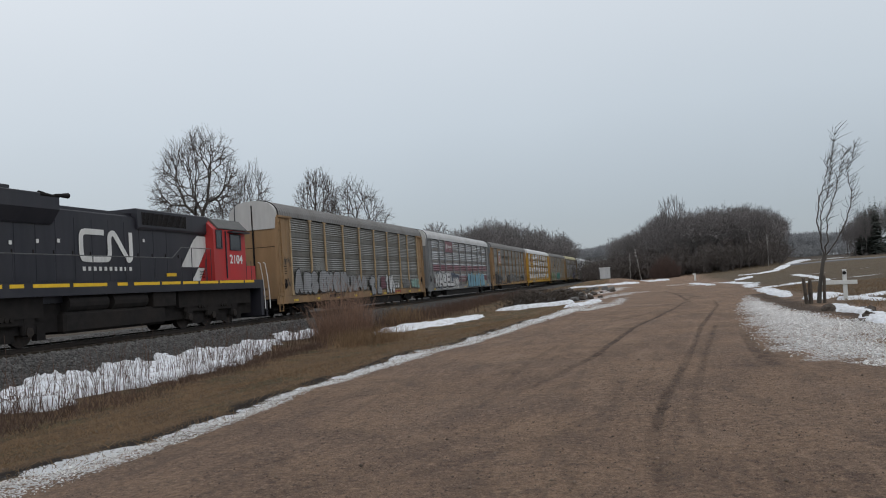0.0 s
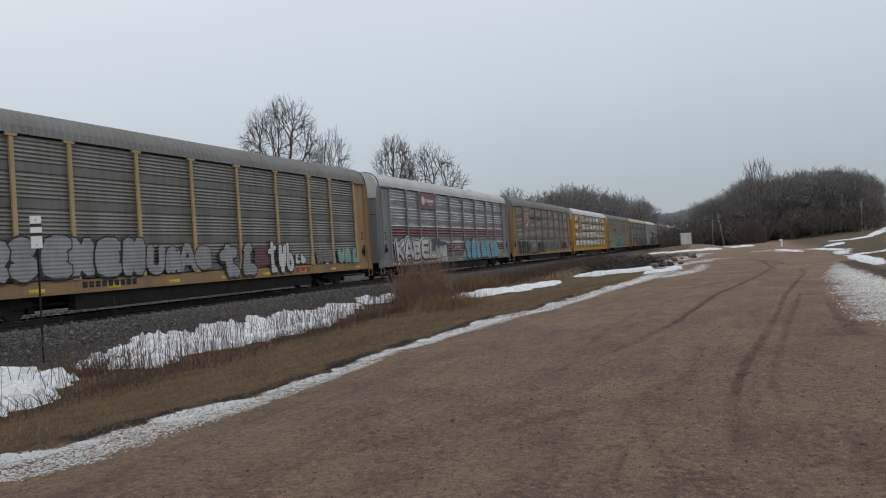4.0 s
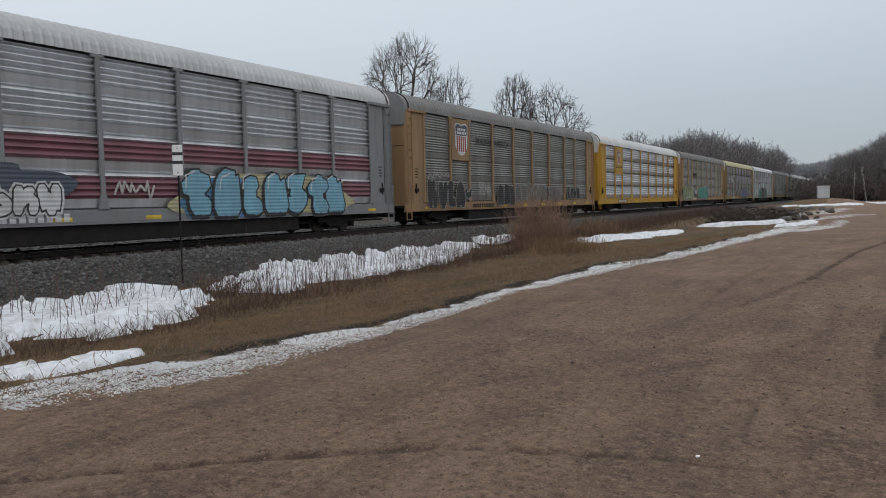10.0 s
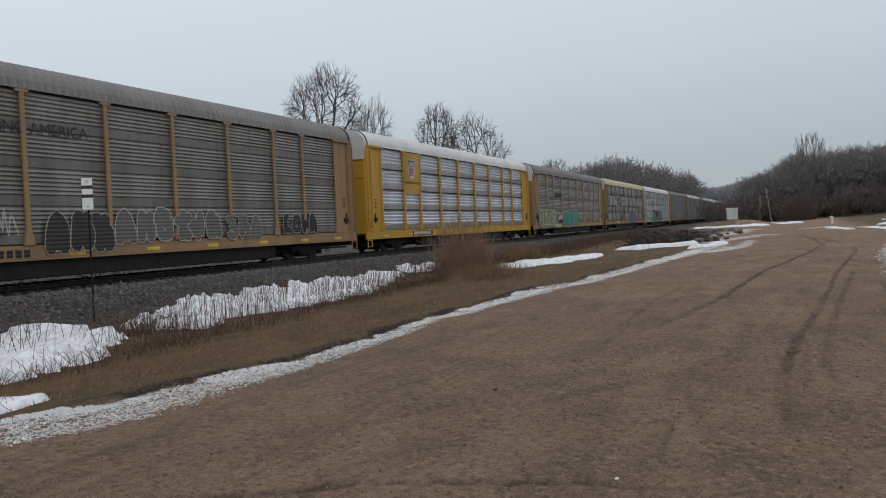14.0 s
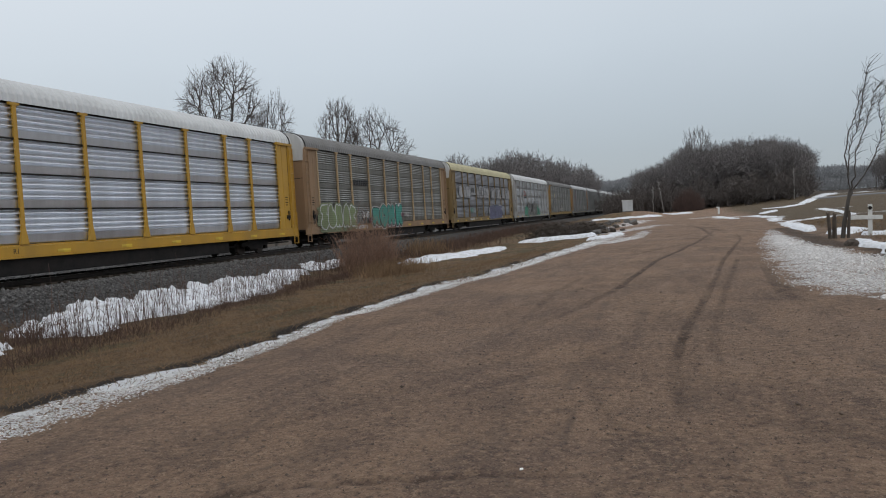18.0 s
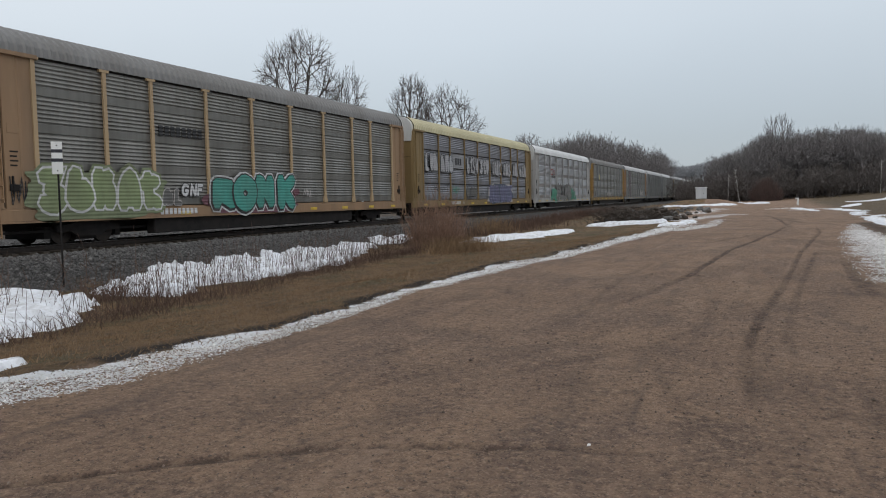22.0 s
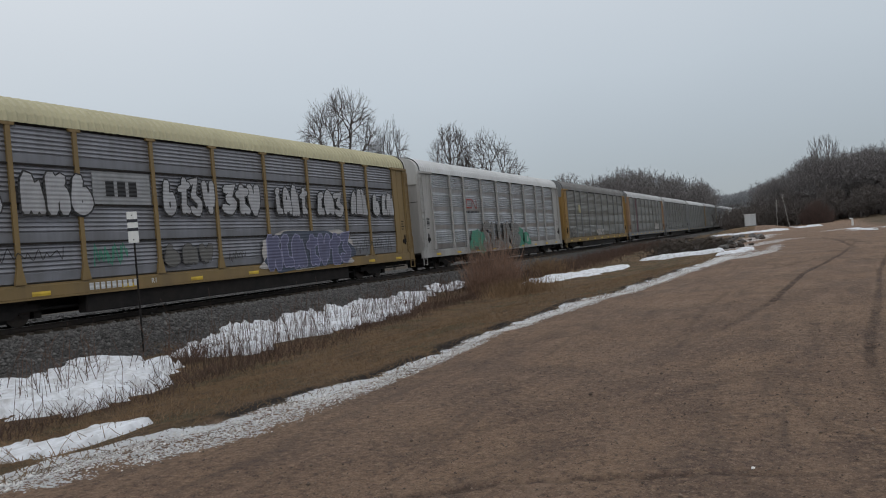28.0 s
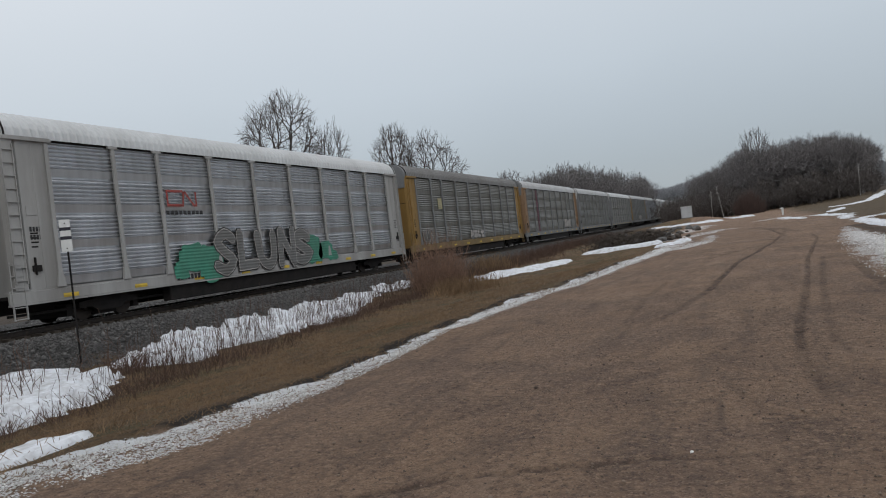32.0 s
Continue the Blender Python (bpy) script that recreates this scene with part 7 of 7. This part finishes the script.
shrub()
n_ = 5200
yy = gp.uniform(34, 95, n_)
stalks("brushwood", "low reddish-brown brush along the railway bank", np.interp(yy, [34, 50, 95], [-16.0, -15.2, -14.5]) + gp.normal(0, 1.2, n_), yy, gp.uniform(0.15, 0.65, n_), 0.3, 0.012, 33, M_WEED, "brush", 2, 0.7)
n_ = 500
stalks("weeds", "tuft of pale tall grass in the brush", gp.normal(-14.6, 0.6, n_), gp.normal(44, 1.2, n_), gp.uniform(0.3, 1.1, n_), 0.25, 0.01, 34, M_GRASSB, "grass", 2, 0.4)
n_ = 34000
yy = 3 + 34 * gp.random(n_) ** 1.3
ex_ = edge_x(yy)
xx = ex_ - 0.45 - (7.0 + 0.04 * yy) * gp.random(n_)
stalks("dead_grass", "flattened brown dead grass on the verge", xx, yy, gp.uniform(0.02, 0.085, n_), 0.9, 0.004, 35, M_GRASSB, "grass", 1)
n_ = 5200
yy = 3 + 36 * gp.random(n_) ** 1.2
clump_ = fbm(yy * 0, yy, 0.8, 51) * 0.8
xx = edge_x(yy) - 0.6 - np.abs(gp.normal(0, 2.6, n_)) - 0.5 * clump_
keep_ = fbm(xx, yy, 0.9, 52) > 0.15
stalks("dead_grass", "straw-coloured tufts of dead grass on the verge", xx[keep_], yy[keep_], gp.uniform(0.05, 0.2, n_)[keep_], 0.5, 0.0045, 53, M_GRASSB, "grass", 2)
n_ = 9000
yy = gp.uniform(24, 60, n_)
stalks("dead_grass", "dead field grass beside the lot", gp.uniform(5.6, 14, n_) + 0.04 * yy, yy, gp.uniform(0.04, 0.16, n_), 0.6, 0.008, 36, M_GRASSB, "grass", 1)


# ---- trackside things ----
def sign_pole(x, y):
    s = tagged(new("railway_marker"), "white trackside marker plate with black bars on a thin pole", "railway sign")
    s.location = (x, y, float(height(x, y)))
    bm = bmesh.new()
    tube(bm, [(0, 0, -0.3), (0.015, 0.01, 3.2)], 0.026, 8)
    part("pole", bm, M_UNDER, s)
    pl = part("plate", boxes((0.03, 0.05, -0.14, 0.14, 3.13, 4.02), bevel=0.008), M_WHITE, s, "white plate")
    for z0, z1 in ((3.47, 3.56), (3.72, 3.81)):
        part("black_bar", boxes((0.051, 0.055, -0.142, 0.142, z0, z1)), M_BLACK, pl)
    for z0 in (3.22, 3.92):
        bm = bmesh.new()
        disc(bm, 0.05, 0.062, 0, z0, 0.018, 8)
        part("bolt", bm, M_UNDER, pl)
    s.rotation_euler = (0, 0, radians(-42))


sign_pole(-17.6, 15.3)


def hut(x, y):
    h = tagged(new("equipment_hut"), "small pale grey sheet-metal signal hut on a mound", "hut")
    h.location = (x, y, float(height(x, y)) - 0.02)
    h.rotation_euler = (0, 0, radians(8))
    h.scale = (0.88, 0.88, 0.9)
    part("plinth", boxes((-0.95, 0.95, -0.85, 0.85, -0.3, 0.12), bevel=0.02), M_ROCK, h)
    part("body", boxes((-0.86, 0.86, -0.78, 0.78, 0.12, 1.95), bevel=0.015), M_HUT, h)
    d = part("door", boxes((-0.45, 0.45, -0.80, -0.78, 0.2, 1.85), bevel=0.006), M_HUT, h)
    part("handle", boxes((0.33, 0.37, -0.83, -0.80, 0.95, 1.1)), M_UNDER, d)
    part("roof", boxes((-0.95, 0.95, -0.88, 0.88, 1.95, 2.06), bevel=0.02), M_WHITE, h, "pale overhanging roof")
    part("vent", boxes((-0.2, 0.2, -0.79, -0.775, 1.6, 1.75)), M_UNDER, h)


hut(-7.0, 121.8)


def wooden_cross(x, y):
    c = tagged(new("wooden_cross"), "white painted wooden memorial cross at the field's edge", "cross")
    c.location = (x, y, float(height(x, y)))
    c.rotation_euler = (0, radians(1.5), radians(-14))
    part("upright", boxes((-0.075, 0.075, -0.035, 0.035, -0.2, 1.2), bevel=0.008), M_WHITE, c)
    part("crosspiece", boxes((-0.78, 0.42, -0.075, -0.036, 0.62, 0.78), bevel=0.008), M_WHITE, c)
    bm = bmesh.new()
    tube(bm, [(0, -0.05, 1.06), (0, -0.085, 1.06)], 0.07, 12)
    part("ornament", bm, M_UNDER, c, "dark round ornament")


wooden_cross(7.25, 32.6)


def sapling(x, y):
    """A wind-bent bare tree with upswept limbs."""
    t = tagged(new("tree"), "thin crooked bare tree with upswept limbs beside the drive", "tree", "bare trees")
    t.location = (x, y, float(height(x, y)))
    r = random.Random(12)
    bm = bmesh.new()
    tube(bm, [(0, 0, -0.2), (0.1, 0, 0.6), (0.22, 0, 1.2), (0.32, 0, 1.72)], 0.085, 9, 0.06)
    part("trunk", bm, M_BARK, t)
    limbs = [[(0.32, 0, 1.8), (0.30, 0.05, 2.4), (0.30, 0.05, 3.2), (0.42, 0.1, 3.9), (0.72, 0.1, 4.7), (0.9, 0.1, 5.8), (1.08, 0.1, 6.9)],
             [(0.32, 0, 1.7), (0.6, 0.1, 2.2), (0.95, 0.1, 2.75), (1.25, 0.1, 3.4), (1.45, 0.1, 4.2), (1.40, 0.1, 5.4), (1.72, 0.1, 6.3)],
             [(0.34, 0, 1.9), (0.5, -0.1, 2.7), (0.56, -0.1, 3.5), (0.86, -0.1, 4.4), (1.1, -0.1, 5.3), (1.3, -0.1, 6.0)],
             [(0.30, 0.05, 2.6), (0.24, 0.1, 3.4), (0.4, 0.1, 4.4), (0.66, 0.1, 5.2), (0.8, 0.1, 5.9)]]
    S, T, R0, R1 = [], [], [], []
    for L in limbs:
        L = [Vector(p) for p in L]
        fine = []
        for p, q in zip(L, L[1:]):
            for k in range(4):
                fine.append(p.lerp(q, k / 4) + Vector((r.gauss(0, 0.022), r.gauss(0, 0.022), 0)))
        fine.append(L[-1])
        for i, (p, q) in enumerate(zip(fine, fine[1:])):
            u = i / len(fine)
            S.append(p), T.append(q), R0.append(0.036 * (1 - u) + 0.007), R1.append(0.036 * (1 - u - 1 / len(fine)) + 0.007)
            if i > 5:
                for _ in range(3 + (i > 12) * 3):
                    v = Vector((r.gauss(0.35, 0.45), r.gauss(0, 0.35), r.uniform(0.5, 1.2))).normalized() * r.uniform(0.2, 0.6)
                    mid = q + v * 0.6
                    end = q + v + Vector((r.gauss(0.08, 0.08), 0, r.uniform(0, 0.15)))
                    S.extend((q, mid)), T.extend((mid, end)), R0.extend((0.011, 0.008)), R1.extend((0.008, 0.005))
    lowered = np.array([1, 1, 0.9])
    v, q = prisms(np.array([list(p) for p in S]) * lowered, np.array([list(p) for p in T]) * lowered, np.array(R0) * 0.7, np.array(R1) * 0.7, 5)
    part("crown", fast_mesh("crown", v, q, M_BARK), M_BARK, t, "dark upswept branches")


sapling(6.05, 31.4)


def stump(x, y, h, r, lean, seed):
    s = tagged(new("broken_post"), "weathered broken wooden post at the tree's foot", "post", "broken posts")
    s.location = (x, y, float(height(x, y)))
    g = random.Random(seed)
    bm = bmesh.new()
    tube(bm, [(0, 0, -0.2), (lean * 0.5, 0, h * 0.5), (lean, 0.02, h)], r, 8, r * 0.8)
    bm.verts.ensure_lookup_table()
    for v in bm.verts[-8:]:
        v.co.z += g.uniform(-0.12, 0.1)
    part("shaft", bm, M_LOG, s)


stump(5.62, 31.2, 0.95, 0.07, -0.05, 1)
stump(5.78, 31.35, 0.85, 0.085, 0.03, 2)
stump(6.22, 31.25, 1.0, 0.06, 0.08, 3)


def white_post(x, y):
    p = tagged(new("marker_post"), "short white marker post at the end of the drive", "post")
    p.location = (x, y, float(height(x, y)))
    part("shaft", boxes((-0.12, 0.12, -0.08, 0.08, -0.1, 0.95), bevel=0.02), M_WHITE, p)
    part("cap", boxes((-0.3, 0.12, -0.1, 0.1, 0.8, 0.98), bevel=0.02), M_WHITE, p)


white_post(5.8, 110)


def clod(x, y, size, seed, material, name, label, category, group, squash=0.7):
    g = random.Random(seed)
    bm = bmesh.new()
    bmesh.ops.create_icosphere(bm, subdivisions=2, radius=size)
    for v in bm.verts:
        k = 0.7 + 0.5 * noise.noise(v.co * (1.6 / size) + Vector((seed, 0, 0)))
        v.co = Vector((v.co.x * k, v.co.y * k * g.uniform(0.95, 1.05), v.co.z * k * squash))
    ob = tagged(new(name, mesh_of(bm, material, name)), label, category, group)
    ob.matrix_basis = pose(x, y, float(height(x, y)) + size * squash * 0.35, 0, 0, g.uniform(0, 360))
    return ob


rp = random.Random(55)


def heap(u, v):
    """Height of the rubble heap along (0..1) and across its ridge."""
    return (0.95 * math.exp(-((u - 0.3) / 0.24) ** 2) + 0.4 * math.exp(-((u - 0.75) / 0.2) ** 2)) * math.exp(-(v / 1.0) ** 2)


n_ = 900
u_, v_ = gp.random(n_), gp.normal(0, 0.75, n_)
stalks("brushwood", "dark tangle of dead branches in the rubble heap", -9.8 + 5.0 * u_ + 0.6 * v_, 56.3 - 4.2 * u_ + 0.8 * v_, gp.uniform(0.3, 1.15, n_) * (1.15 - 0.6 * u_), 0.75, 0.016, 61, M_LOG, "brush", 3, 0.8)
for k in range(80):
    u, v = rp.random(), rp.gauss(0, 0.9)
    st_ = clod(-9.8 + 5.6 * u + 0.6 * v, 56.5 - 4.5 * u + 0.8 * v, rp.uniform(0.16, 0.42), 300 + k, M_ROCK if rp.random() < 0.45 else M_LOG, "rubble_stone", "lump of broken stone and earth in the rubble heap", "rubble", "rubble heap", 0.75)
    st_.location.z += heap(u, v) * rp.uniform(0.3, 1.0)
for k in range(20):
    u, v = rp.random() * 0.8, rp.gauss(0, 0.7)
    l_ = tagged(new("log"), "dark rotten log lying in the rubble heap", "log", "rubble heap")
    bm = bmesh.new()
    n_l = rp.uniform(0.7, 1.7)
    tube(bm, [(-n_l / 2, 0, 0), (0, rp.gauss(0, 0.05), rp.gauss(0, 0.04)), (n_l / 2, 0, 0)], rp.uniform(0.06, 0.14), 8, 0.05)
    part("timber", bm, M_LOG, l_)
    x, y = -9.8 + 5.6 * u + 0.6 * v, 56.5 - 4.5 * u + 0.8 * v
    l_.matrix_basis = pose(x, y, float(height(x, y)) + 0.15 + heap(u, v), rp.uniform(-14, 14), rp.uniform(-35, 35), rp.uniform(0, 180))
for k in range(30):
    clod(-9.5 + rp.uniform(-2, 6), rp.uniform(62, 95), rp.uniform(0.2, 0.55), 400 + k, M_ROCK if rp.random() < 0.7 else M_LOG, "field_stone", "grey stone lying beside the track", "stone", "stones by the track", 0.7)
for k in range(9):
    clod(5.9 + rp.gauss(0, 0.35), 21 + 0.9 * k + rp.gauss(0, 0.3), rp.uniform(0.12, 0.3), 500 + k, M_LOG, "earth_clod", "dark clod of earth beside the drive", "clod", "clods of earth", 0.7)
clod(-0.85, 4.75, 0.018, 600, M_PEBBLE, "pebble", "small white stone on the dirt lot", "stone", "", 0.7)

# distant road over the rise
rd = bmesh.new()
rows_ = [(24 + 9 * k, 147.5 + 0.3 * k) for k in range(14)]
va = [rd.verts.new((x, y, float(height(x, y)) + 0.12)) for x, y in rows_]
vb = [rd.verts.new((x, y + 6, float(height(x, y + 6)) + 0.12)) for x, y in rows_]
vc = [rd.verts.new((x, y - 0.5, float(height(x, y - 0.5)) - 0.1)) for x, y in rows_]
for i in range(13):
    rd.faces.new((va[i], va[i + 1], vb[i + 1], vb[i]))
    rd.faces.new((vc[i], vc[i + 1], va[i + 1], va[i]))
tagged(new("road", mesh_of(rd, mat("wet_asphalt", (0.10, 0.10, 0.105), (0.07, 0.07, 0.073), 0.6, coords="World"), "road")), "wet grey asphalt road beyond the field", "road", kind="structure")


# ---- movement ----
def motions():
    for k, car in enumerate(WAGONS):
        walk(car, [(t, pose(TX, y + CAR * k, RZ)) for t, y in TRAIN_Y])
    walk(LOCO, [(t, pose(TX, y - 16.37, RZ)) for t, y in TRAIN_Y])


motions()
